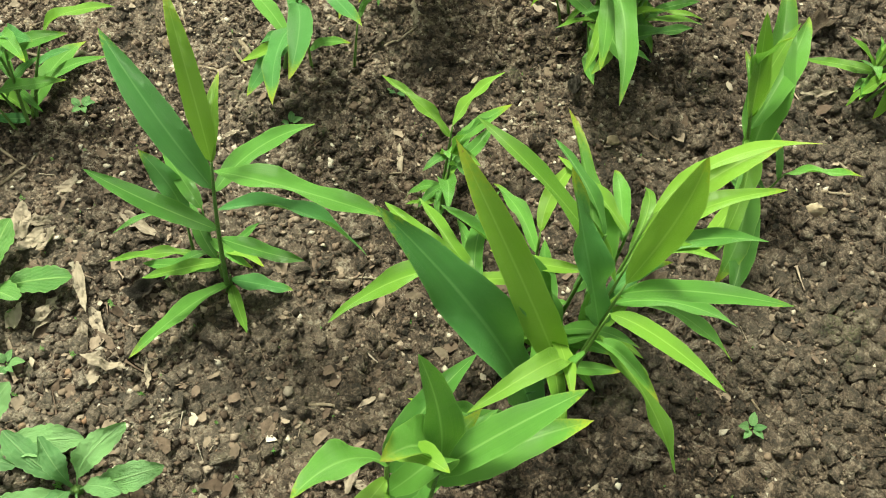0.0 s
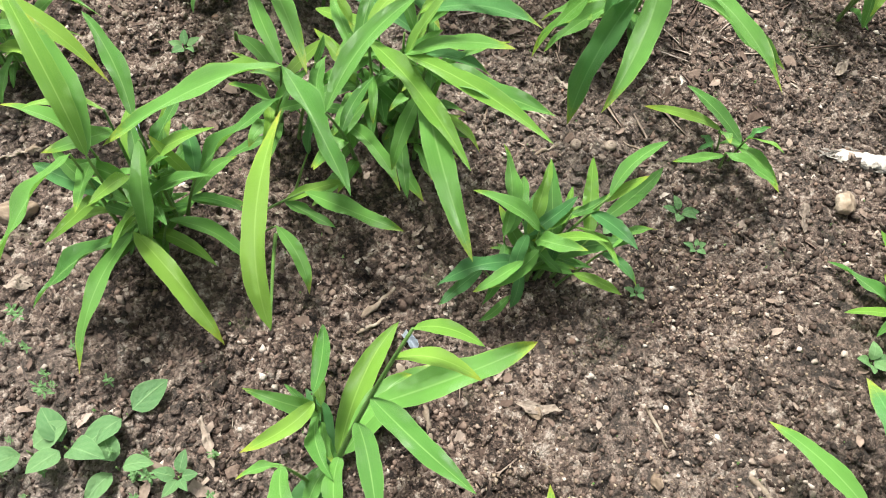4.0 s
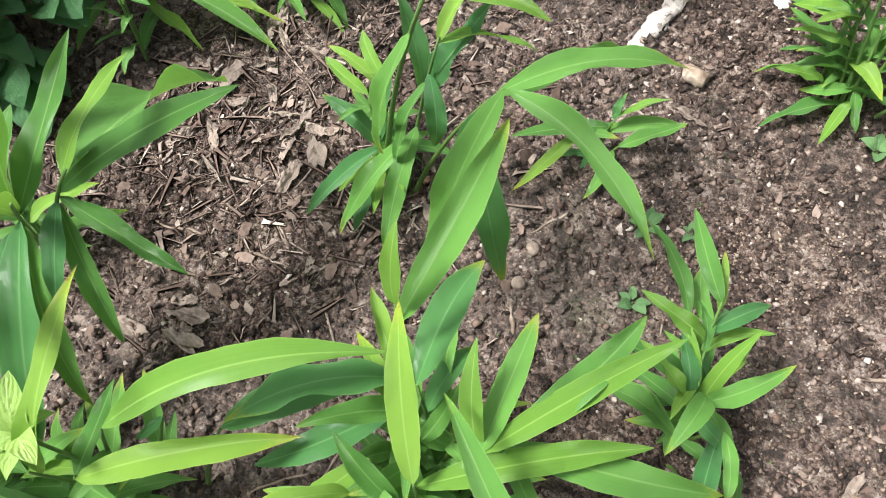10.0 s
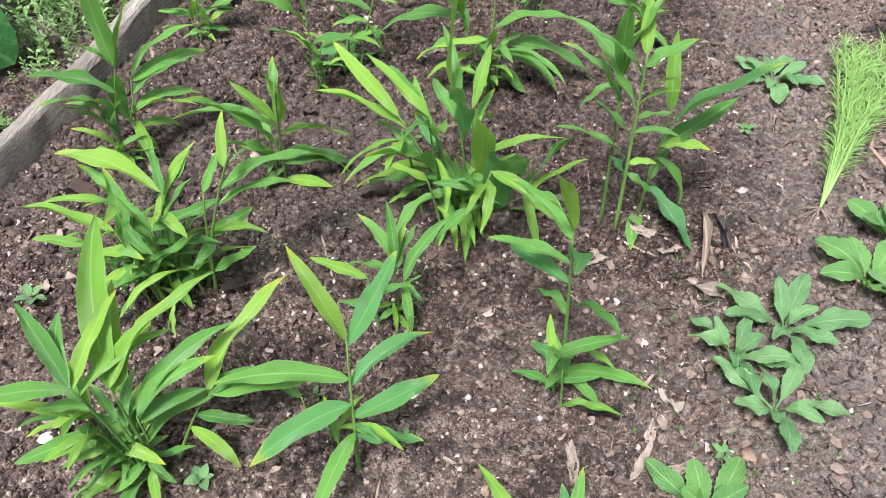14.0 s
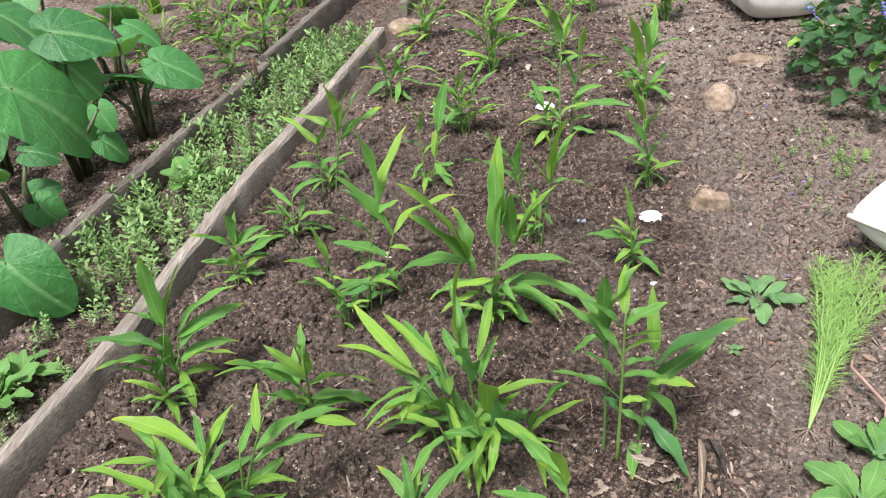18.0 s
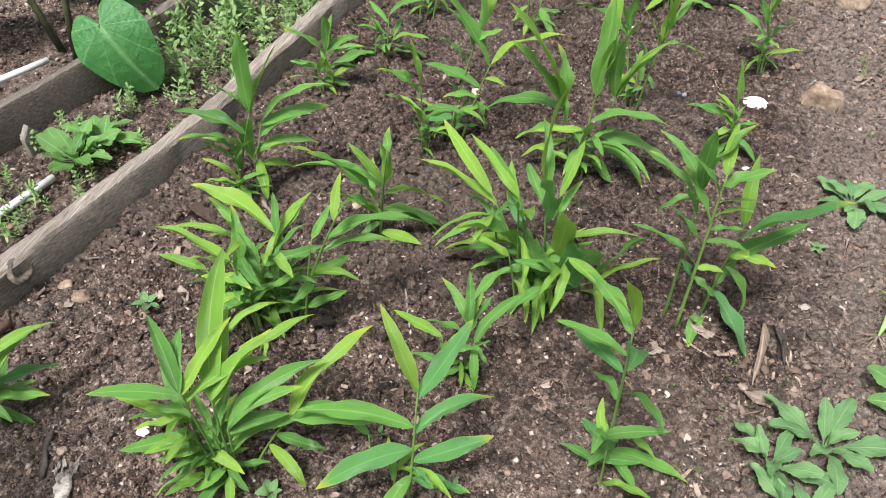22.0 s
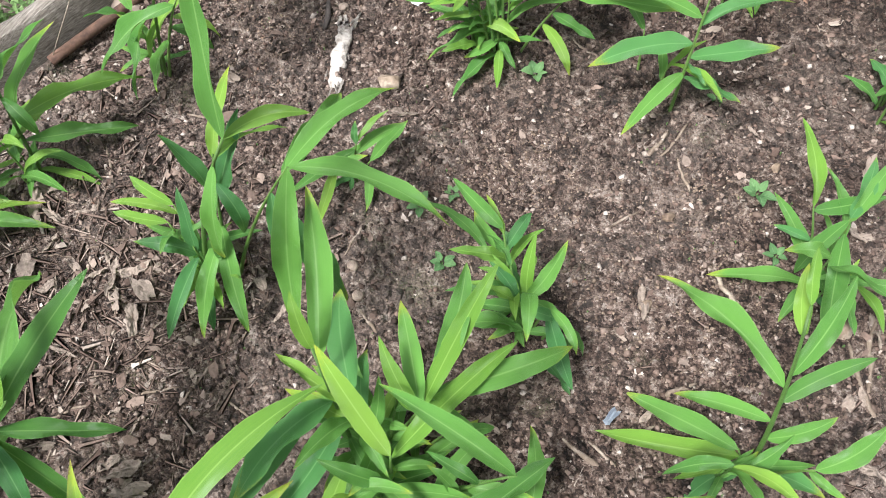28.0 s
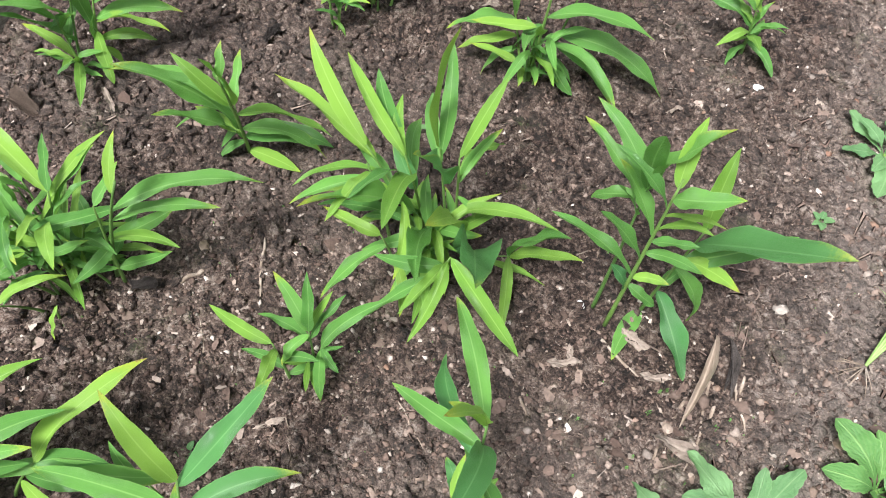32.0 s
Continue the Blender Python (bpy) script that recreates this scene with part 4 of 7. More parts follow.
shoot(plant, 0.000, 0.000, 0.042, -0.085, 0.266, [(0.85, 77, 78, 0.070, 'g'), (0.64, -87, 72, 0.131, 'b'), (0.57, -172, 11, 0.165, 'g'), (0.64, -167, 55, 0.103, 'b'), (0.36, -143, 51, 0.206, 'g'), (0.25, -131, 45, 0.153, 'g'), (0.32, 180, 20, 0.072, 'b'), (0.53, 20, -18, 0.131, 'b'), (0.36, 27, -36, 0.140, 'g'), (0.27, 33, -24, 0.136, 'g'), (0.12, -1, -8, 0.083, 'b'), (0.22, -154, -44, 0.060, 'g')], False, 1.25)
basal(plant, 1, 301)
plant = ginger_root(0.030, 0.118, "tall ginger plant with three thick stems")
shoot(plant, -0.027, 0.013, -0.033, 0.009, 0.289, [(0.98, 151, 38, 0.117, 'g'), (1.00, -15, 71, 0.149, 'g'), (0.89, 146, 24, 0.116, 'g'), (0.96, 149, -50, 0.092, 'g'), (1.00, -107, 74, 0.134, 'g'), (0.83, -156, 60, 0.070, 'g')], False, 1.25)
shoot(plant, -0.005, -0.006, -0.010, -0.017, 0.356, [(0.95, 89, 59, 0.078, 'b'), (0.83, 176, 44, 0.103, 'g'), (0.68, 161, 51, 0.107, 'g'), (0.54, -174, 49, 0.098, 'g'), (0.43, 171, 23, 0.126, 'g'), (0.34, -178, 57, 0.053, 'd'), (0.90, -18, 42, 0.082, 'g'), (0.80, -4, 16, 0.065, 'b'), (0.71, -3, 28, 0.063, 'b'), (0.65, 13, 1, 0.057, 'g'), (0.58, 1, -5, 0.070, 'g'), (0.42, 13, -8, 0.049, 'b'), (0.37, 12, -44, 0.065, 'g')], False, 1.25)
shoot(plant, 0.033, 0.029, 0.055, 0.045, 0.214, [(0.97, 113, 78, 0.126, 'b'), (0.84, -35, 50, 0.220, 'd'), (0.65, 16, 35, 0.140, 'g'), (0.40, 46, 48, 0.061, 'g'), (0.59, 1, -66, 0.128, 'g'), (0.35, -49, -29, 0.126, 'd'), (0.12, -103, -3, 0.088, 'g'), (0.68, -26, 16, 0.081, 'b')], False, 1.25)
plant = ginger_root(-0.821, 0.631, "small ginger plant with thin leaves beside the plank")
shoot(plant, 0.000, 0.000, 0.013, 0.021, 0.126, [(0.89, 42, 77, 0.085, 'b'), (0.84, -80, 80, 0.100, 'g'), (0.70, -127, 46, 0.150, 'g'), (0.50, -174, 12, 0.084, 'g'), (0.81, 51, 10, 0.091, 'g'), (0.74, 4, 23, 0.100, 'g'), (0.53, 40, -12, 0.094, 'g'), (0.37, 20, -18, 0.065, 'g'), (0.34, -137, 20, 0.090, 'b'), (0.27, -19, -22, 0.041, 'b')], False, 1.25)
basal(plant, 2, 303)
plant = ginger_root(-0.730, 0.833, "low spreading ginger plant with pale narrow leaves")
shoot(plant, 0.000, 0.000, 0.023, 0.020, 0.065, [(0.91, 58, 53, 0.058, 'g'), (0.82, -3, 12, 0.100, 'b'), (0.70, 10, -20, 0.104, 'g'), (0.41, -3, 12, 0.069, 'g')], False, 1.25)
shoot(plant, -0.026, 0.001, -0.023, 0.011, 0.072, [(0.95, -135, 70, 0.081, 'g'), (0.91, -179, 9, 0.087, 'g'), (0.46, -160, -9, 0.120, 'g'), (0.37, -129, -4, 0.147, 'g'), (0.28, -169, -1, 0.051, 'b'), (0.64, 10, 26, 0.045, 'g')], False, 1.25)
basal(plant, 2, 304)
plant = ginger_root(-0.533, 0.475, "leaning slender ginger plant with yellow rolled tip")
shoot(plant, 0.000, 0.000, -0.002, -0.018, 0.181, [(0.98, 175, 76, 0.113, 'b'), (0.83, -134, 44, 0.142, 'g'), (0.54, -143, 45, 0.118, 'g'), (0.33, -151, 67, 0.064, 'g'), (0.66, 23, -9, 0.095, 'g'), (0.39, -0, 3, 0.061, 'g'), (0.20, -23, -29, 0.035, 'b')], False, 1.25)
basal(plant, 2, 305)
plant = ginger_root(-0.487, 0.549, "tall slender ginger plant with pale upright leaves")
shoot(plant, -0.010, 0.001, 0.041, 0.030, 0.265, [(1.00, -119, 78, 0.200, 'g'), (1.00, 55, 49, 0.182, 'b'), (0.86, 162, 42, 0.099, 'g'), (0.71, -158, 45, 0.094, 'g'), (0.92, 11, 26, 0.060, 'g'), (0.41, -168, 68, 0.062, 'g'), (0.26, -173, -9, 0.070, 'd')], False, 1.25)
shoot(plant, 0.019, 0.000, 0.072, 0.017, 0.197, [(0.98, -174, 56, 0.190, 'g'), (1.00, 19, 24, 0.165, 'b'), (0.73, 169, 10, 0.132, 'g'), (0.62, -168, -4, 0.072, 'g'), (0.59, 2, -71, 0.080, 'g'), (0.52, 25, -27, 0.048, 'g'), (0.83, -2, -9, 0.048, 'b')], False, 1.25)
basal(plant, 2, 306)
plant = ginger_root(-0.198, 0.482, "bushy ginger plant with upright pale leaves")
shoot(plant, 0.000, 0.000, 0.014, -0.007, 0.285, [(0.90, 85, 61, 0.179, 'b'), (0.71, 58, 89, 0.220, 'g'), (0.76, 16, 79, 0.123, 'g'), (0.85, -71, 70, 0.108, 'b'), (0.51, -1, 7, 0.160, 'g'), (0.46, 173, -67, 0.099, 'g'), (0.34, -24, -8, 0.157, 'g'), (0.24, 10, -34, 0.079, 'g')], False, 1.25)
shoot(plant, 0.014, 0.013, 0.048, 0.020, 0.195, [(0.98, -93, 72, 0.163, 'g'), (1.00, 13, 55, 0.160, 'b'), (0.98, -3, 64, 0.143, 'b'), (0.53, 9, -27, 0.206, 'g'), (0.43, -7, -33, 0.133, 'g'), (0.32, -21, -40, 0.073, 'g')], False, 1.25)
shoot(plant, -0.010, 0.003, -0.053, 0.010, 0.164, [(0.99, -135, 58, 0.299, 'b'), (0.92, -143, 53, 0.224, 'g'), (0.99, 146, 74, 0.128, 'g'), (0.96, 164, -21, 0.189, 'g'), (0.71, -161, -15, 0.107, 'g'), (0.54, -173, -30, 0.106, 'b'), (0.74, 169, 71, 0.105, 'g'), (0.42, -151, -45, 0.078, 'g')], False, 1.25)
basal(plant, 5, 307)
plant = ginger_root(-0.105, 0.786, "slender ginger plant with broad pale leaves")
shoot(plant, -0.010, 0.000, -0.042, -0.005, 0.206, [(0.98, -53, 79, 0.105, 'g'), (1.00, -166, 59, 0.153, 'g'), (1.00, 176, 17, 0.134, 'g'), (0.89, -23, 66, 0.057, 'g'), (0.83, -170, 46, 0.085, 'g'), (0.56, 161, 37, 0.073, 'g')], False, 1.25)
shoot(plant, 0.011, -0.001, 0.035, -0.020, 0.197, [(0.96, 146, 83, 0.131, 'g'), (1.00, 24, 59, 0.137, 'g'), (1.00, -40, 75, 0.181, 'b'), (0.92, -156, 60, 0.104, 'b'), (0.96, 14, -15, 0.108, 'g'), (0.64, -159, 56, 0.092, 'd'), (0.56, -33, -53, 0.036, 'g'), (0.40, -176, -48, 0.063, 'g')], False, 1.25)
basal(plant, 2, 308)
plant = ginger_root(0.211, 1.059, "tall ginger stem with broad leaves by the path")
shoot(plant, 0.000, 0.000, -0.031, 0.013, 0.198, [(0.98, -150, 61, 0.194, 'b'), (0.94, -166, 68, 0.127, 'g'), (0.81, -26, 61, 0.106, 'g'), (0.81, 72, 70, 0.040, 'b'), (0.54, 177, 61, 0.137, 'g'), (0.48, 150, 22, 0.134, 'g'), (0.42, -41, 61, 0.110, 'd'), (0.42, -163, 72, 0.080, 'g'), (0.31, -142, -42, 0.069, 'b'), (0.27, 12, 17, 0.065, 'b'), (0.26, -13, -34, 0.057, 'g'), (0.50, -175, -1, 0.044, 'b')], False, 1.25)
basal(plant, 2, 309)
plant = ginger_root(0.122, 0.684, "small ginger plant with arching leaves by the path")
shoot(plant, 0.000, 0.000, -0.016, -0.013, 0.113, [(0.96, 162, 81, 0.124, 'b'), (0.66, -172, 21, 0.117, 'g'), (0.73, 153, 26, 0.055, 'b'), (0.56, 48, 65, 0.062, 'g'), (0.40, -28, -24, 0.076, 'g'), (0.34, -118, -28, 0.047, 'g'), (0.53, 10, 23, 0.061, 'g'), (0.47, 161, -48, 0.041, 'b')], False, 1.25)
basal(plant, 2, 310)
plant = ginger_root(-0.689, 1.097, "ginger plant with several stems by the plank")
shoot(plant, 0.018, -0.008, 0.052, 0.014, 0.184, [(0.96, -7, 70, 0.137, 'g'), (0.96, -98, 72, 0.166, 'b'), (1.00, -4, 58, 0.150, 'g'), (0.81, 32, 25, 0.163, 'g'), (0.75, -3, 52, 0.101, 'g'), (0.91, -155, 38, 0.144, 'b'), (0.50, 11, 21, 0.068, 'b'), (0.40, 8, -53, 0.051, 'g')], False, 1.25)
shoot(plant, -0.017, -0.006, -0.009, -0.007, 0.154, [(0.97, 167, 38, 0.138, 'b'), (0.94, -15, 60, 0.101, 'g'), (0.75, -138, 24, 0.071, 'b'), (0.54, 175, -4, 0.106, 'g'), (0.39, 178, -22, 0.047, 'd'), (0.62, 40, -5, 0.064, 'g')], False, 1.25)
basal(plant, 2, 311)
plant = ginger_root(-0.395, 1.113, "ginger plant with short broad leaves")
shoot(plant, 0.003, 0.000, 0.033, 0.002, 0.173, [(0.98, 66, 60, 0.145, 'g'), (0.95, 107, 65, 0.088, 'g'), (0.70, -11, 46, 0.056, 'b'), (0.44, -28, -48, 0.085, 'g'), (0.53, 80, 69, 0.079, 'b'), (0.39, 16, -1, 0.060, 'g')], False, 1.25)
shoot(plant, -0.016, 0.001, -0.020, 0.001, 0.166, [(0.98, -35, 75, 0.072, 'g'), (1.00, -149, 69, 0.104, 'b'), (0.73, -157, 23, 0.071, 'd'), (0.46, -139, -38, 0.049, 'g'), (0.55, 15, 44, 0.056, 'b'), (0.29, -160, -16, 0.045, 'b')], False, 1.25)
basal(plant, 2, 312)
plant = ginger_root(-0.021, 1.380, "dense ginger plant beside the eggshell")
shoot(plant, 0.001, 0.020, 0.002, 0.032, 0.303, [(0.97, -123, 67, 0.127, 'g'), (1.00, 43, 58, 0.086, 'b'), (0.66, 163, 43, 0.078, 'g'), (0.75, 18, -3, 0.164, 'g'), (0.50, 158, -21, 0.133, 'g'), (0.33, 136, 54, 0.099, 'g'), (0.26, 174, -10, 0.110, 'b'), (0.14, -158, 17, 0.111, 'g')], False, 1.25)
shoot(plant, 0.035, 0.009, 0.057, 0.018, 0.272, [(0.97, -61, 72, 0.099, 'b'), (0.68, -15, 31, 0.128, 'b'), (0.49, 6, 21, 0.091, 'g'), (0.36, -2, 3, 0.172, 'g'), (0.25, -8, 17, 0.064, 'g'), (0.38, 36, 49, 0.072, 'g'), (0.17, 3, -18, 0.079, 'g'), (0.62, -160, 70, 0.101, 'g')], False, 1.25)
shoot(plant, -0.025, 0.014, -0.051, 0.005, 0.123, [(0.93, 139, 57, 0.084, 'g'), (0.78, -180, 45, 0.081, 'g'), (0.50, 175, -32, 0.090, 'g'), (0.30, -126, -13, 0.084, 'b'), (0.64, -39, 67, 0.100, 'g')], False, 1.25)
basal(plant, 2, 313)
plant = ginger_root(0.265, 1.636, "ginger plant with yellow-green pointed leaves")
shoot(plant, 0.000, 0.000, 0.005, 0.001, 0.181, [(0.95, 67, 72, 0.140, 'g'), (0.85, -139, 70, 0.155, 'g'), (0.77, 19, 54, 0.112, 'b'), (0.90, 13, 10, 0.134, 'g'), (0.67, 9, 25, 0.088, 'b'), (0.43, 155, -5, 0.108, 'g'), (0.31, -36, -17, 0.105, 'g'), (0.45, 140, 77, 0.085, 'b')], False, 1.25)
shoot(plant, -0.011, 0.001, -0.021, 0.017, 0.118, [(0.93, -133, 66, 0.235, 'b'), (0.86, -171, 49, 0.156, 'g'), (0.65, -170, 51, 0.081, 'g'), (0.44, 170, -30, 0.043, 'g')], False, 1.25)
basal(plant, 5, 314)
plant = ginger_root(-0.593, 1.739, "ginger plant with thin leaves near the plank end")
shoot(plant, -0.016, 0.002, -0.010, -0.000, 0.130, [(0.93, -167, 53, 0.130, 'b'), (0.82, 177, 4, 0.105, 'b'), (0.97, -20, 43, 0.124, 'g'), (0.56, -143, -22, 0.083, 'g'), (0.71, -125, 66, 0.105, 'g'), (0.36, -145, -33, 0.055, 'g')], False, 1.25)
shoot(plant, 0.017, -0.001, 0.061, -0.011, 0.141, [(0.96, 39, 32, 0.141, 'b'), (1.00, 27, 6, 0.099, 'g'), (0.73, -12, -2, 0.145, 'b'), (0.60, 10, -24, 0.080, 'g'), (0.53, -108, -52, 0.080, 'g'), (0.66, -146, 68, 0.085, 'g'), (0.33, -31, -28, 0.066, 'g')], False, 1.25)
basal(plant, 3, 315)
plant = ginger_root(-0.086, -0.551, LABELS['C1'])
shoot(plant, 0.005, 0.021, -0.043, 0.048, 0.126, [(1.00, 126, 28, 0.101, 'b'), (0.97, 26, 27, 0.075, 'g'), (0.66, 173, -8, 0.046, 'd')], False, 1.05)
shoot(plant, 0.015, 0.025, -0.007, 0.038, 0.145, [(1.00, 93, 26, 0.072, 'd'), (0.96, 78, 25, 0.094, 'g'), (0.99, -120, -69, 0.100, 'g'), (0.85, -59, -50, 0.148, 'g'), (0.74, 132, 30, 0.087, 'g')], False, 1.05)
shoot(plant, 0.009, 0.019, -0.007, 0.028, 0.034, [(0.62, -159, -3, 0.120, 'g'), (0.91, 145, 28, 0.108, 'g'), (0.42, -78, 3, 0.077, 'b'), (0.32, -39, 13, 0.045, 'd')], False, 1.05)
shoot(plant, 0.027, 0.024, 0.033, 0.020, 0.063, [(0.92, -40, 0, 0.068, 'b'), (1.00, 93, 26, 0.027, 'b'), (0.75, -58, -8, 0.060, 'g')], False, 1.05)
basal(plant, 2, 101)
plant = ginger_root(-0.678, -0.633, LABELS['SM2'])
shoot(plant, 0.000, 0.000, 0.011, 0.005, 0.06, [(0.67, 56, 14, 0.082, 'g'), (1.0, 56, 38, 0.065, 'b'), (0.81, -114, -4, 0.107, 'g'), (0.99, 112, 62, 0.034, 'd')])
shoot(plant, 0.013, -0.002, 0.037, -0.006, 0.05, [(1.0, 74, 16, 0.075, 'g'), (0.82, -64, -30, 0.061, 'g')])
shoot(plant, 0.015, -0.010, 0.018, -0.025, 0.03, [(0.83, -134, -25, 0.036, 'd'), (1.0, -81, -59, 0.023, 'd')])
basal(plant, 1, 106)
plant = ginger_root(-0.374, -0.736, LABELS['X1'])
shoot(plant, 0.000, -0.008, -0.043, 0.035, 0.15, [(1.0, 168, 23, 0.078, 'g'), (0.95, 147, 34, 0.049, 'b'), (0.83, 87, -5, 0.059, 'd'), (0.65, 76, 11, 0.065, 'b'), (0.61, 7, -62, 0.047, 'd')])
shoot(plant, 0.000, 0.007, -0.021, 0.012, 0.12, [(0.82, -156, 28, 0.045, 'b'), (1.0, 155, 13, 0.044, 'g'), (0.48, 116, -10, 0.039, 'g')])
shoot(plant, 0.003, -0.010, 0.008, -0.014, 0.09, [(0.89, -156, 10, 0.058, 'g'), (1.0, 20, -22, 0.053, 'd'), (0.88, 93, -22, 0.052, 'g'), (0.99, 159, 29, 0.064, 'd'), (1.0, -160, 39, 0.08, 'b')])
shoot(plant, 0.014, -0.006, 0.036, 0.000, 0.09, [(0.92, -44, -21, 0.092, 'd'), (1.0, -28, -29, 0.061, 'g'), (0.7, 24, -58, 0.05, 'd')])
shoot(plant, 0.016, -0.016, 0.020, -0.034, 0.08, [(1.0, -161, -7, 0.088, 'g'), (0.87, 17, -25, 0.069, 'g'), (1.0, -141, 24, 0.097, 'g')])
shoot(plant, -0.012, 0.018, -0.035, 0.037, 0.08, [(1.0, -141, 36, 0.085, 'b'), (0.86, -57, 1, 0.054, 'd')])
shoot(plant, -0.029, 0.024, -0.061, 0.035, 0.08, [(1.0, 169, 6, 0.099, 'g')])
shoot(plant, -0.036, 0.035, -0.048, 0.056, 0.06, [(1.0, 152, 0, 0.066, 'g'), (0.88, 94, -24, 0.056, 'd')])
shoot(plant, -0.010, 0.027, -0.007, 0.042, 0.05, [(1.0, 114, -19, 0.062, 'b'), (1.0, -68, -13, 0.043, 'g')])
shoot(plant, 0.029, -0.002, 0.057, 0.005, 0.05, [(1.0, -23, -42, 0.045, 'g')])
shoot(plant, 0.026, -0.023, 0.045, -0.037, 0.04, [(1.0, -19, -30, 0.061, 'd')])
basal(plant, 4, 119)
plant = ginger_root(-0.767, -0.854, LABELS['N2'])
shoot(plant, 0.044, 0.012, 0.154, 0.061, 0.255, [(1.00, 15, -18, 0.173, 'g'), (0.96, 81, -13, 0.178, 'g'), (0.93, 105, -23, 0.181, 'g'), (1.00, -69, -61, 0.204, 'g'), (0.75, -4, -66, 0.190, 'd'), (0.81, -57, -67, 0.082, 'd')], False, 0.95)
shoot(plant, 0.039, 0.007, 0.062, 0.049, 0.230, [(0.97, 68, -15, 0.092, 'b'), (0.97, 99, 40, 0.099, 'b'), (0.76, -79, -64, 0.104, 'g'), (0.68, 82, 54, 0.116, 'd'), (0.68, 177, 61, 0.102, 'd'), (0.81, -25, -74, 0.084, 'd'), (0.44, -79, -39, 0.138, 'g'), (0.49, -50, -46, 0.140, 'g')], False, 0.95)
shoot(plant, 0.026, -0.010, 0.026, -0.009, 0.090, [(0.87, 121, 67, 0.094, 'd'), (0.82, -140, 43, 0.078, 'd'), (0.76, -85, -26, 0.107, 'd'), (0.82, 81, 18, 0.030, 'd'), (0.63, -93, -32, 0.065, 'b'), (0.55, -52, -25, 0.082, 'd')], False, 0.95)
shoot(plant, 0.005, -0.003, 0.172, -0.005, 0.396, [(1.00, 115, 67, 0.155, 'g'), (1.00, 64, -18, 0.080, 'b'), (0.85, -100, -75, 0.131, 'g')], False, 0.9)
basal(plant, 4, 130)
plant = ginger_root(-1.019, -0.625, "tall ginger plant with upright leaves near the plank")
shoot(plant, 0.002, -0.001, 0.038, 0.064, 0.264, [(0.86, -168, 52, 0.106, 'g'), (0.97, -137, 74, 0.125, 'g'), (1.00, 147, 76, 0.144, 'b'), (1.00, 95, 78, 0.164, 'b'), (1.00, 88, 61, 0.125, 'b'), (0.95, 51, -29, 0.172, 'g'), (0.85, 35, -21, 0.125, 'g'), (0.62, -110, -10, 0.046, 'g'), (0.51, -90, -48, 0.141, 'g'), (0.39, -110, -63, 0.063, 'b')], False, 1.25)
shoot(plant, 0.003, 0.004, 0.102, 0.008, 0.198, [(1.00, 76, 29, 0.164, 'b'), (1.00, 49, 6, 0.175, 'g'), (0.91, -123, -27, 0.138, 'g'), (0.77, 29, -37, 0.067, 'b'), (0.65, 42, -52, 0.070, 'g'), (0.51, -87, -41, 0.075, 'g')], False, 1.25)
basal(plant, 2, 449)
plant = ginger_root(-0.968, -0.364, LABELS['P1'])
shoot(plant, 0.000, 0.000, 0.013, -0.023, 0.11, [(0.98, 54, 18, 0.134, 'b'), (1.0, 163, 23, 0.076, 'd'), (0.72, 54, -10, 0.113, 'd'), (0.65, -107, -20, 0.092, 'g'), (0.48, 35, -9, 0.077, 'g'), (0.38, 8, -29, 0.066, 'g'), (0.8, -160, -5, 0.086, 'd')])
basal(plant, 5, 140)
plant = ginger_root(-1.060, -0.862, "bushy ginger plant growing close to the plank")
shoot(plant, 0.006, 0.013, 0.020, 0.055, 0.258, [(0.98, 84, 83, 0.065, 'b'), (0.97, -111, -42, 0.155, 'g'), (0.68, 70, 31, 0.108, 'g'), (0.46, 75, 41, 0.150, 'g'), (0.48, 77, -23, 0.193, 'b'), (0.35, 64, -29, 0.155, 'g'), (0.27, 17, -31, 0.100, 'g'), (0.15, 16, -10, 0.094, 'b'), (0.64, 3, -74, 0.070, 'g'), (0.66, -97, -51, 0.088, 'g'), (0.38, -101, 1, 0.051, 'b'), (0.19, -77, -35, 0.050, 'g')], False)
shoot(plant, -0.036, -0.057, -0.034, -0.047, 0.138, [(0.97, -147, 59, 0.124, 'b'), (0.90, -121, 10, 0.134, 'g'), (0.72, 95, 18, 0.088, 'g'), (0.54, -92, -16, 0.064, 'g'), (0.37, 9, -34, 0.060, 'g'), (0.29, -76, -23, 0.053, 'g')], False)
basal(plant, 3, 451)
plant = ginger_root(-0.827, -1.220, "tall broad-leaved green ginger plant over leaf litter")
shoot(plant, -0.008, -0.005, 0.168, 0.074, 0.293, [(0.69, 67, 68, 0.227, 'g'), (0.69, -6, 36, 0.276, 'b'), (0.65, -108, 30, 0.081, 'g'), (0.65, -146, 40, 0.058, 'd'), (0.69, -172, 39, 0.087, 'b'), (0.58, -43, -41, 0.241, 'd'), (0.58, -14, -49, 0.183, 'g'), (0.65, -36, -46, 0.221, 'd'), (0.69, 126, 36, 0.157, 'g')], False)
shoot(plant, 0.012, 0.010, 0.158, 0.114, 0.293, [(0.78, 94, 9, 0.163, 'g'), (0.88, 142, -35, 0.286, 'g'), (0.93, 124, 21, 0.102, 'b'), (0.76, 40, -34, 0.117, 'g'), (0.71, -10, -57, 0.144, 'g'), (0.71, -36, -39, 0.086, 'd')], False)
basal(plant, 3, 449)
plant = ginger_root(-0.567, -1.264, LABELS['Y2'])
shoot(plant, 0.013, -0.018, 0.053, 0.034, 0.14, [(0.87, -114, -9, 0.147, 'g'), (0.91, -88, -18, 0.118, 'g')])
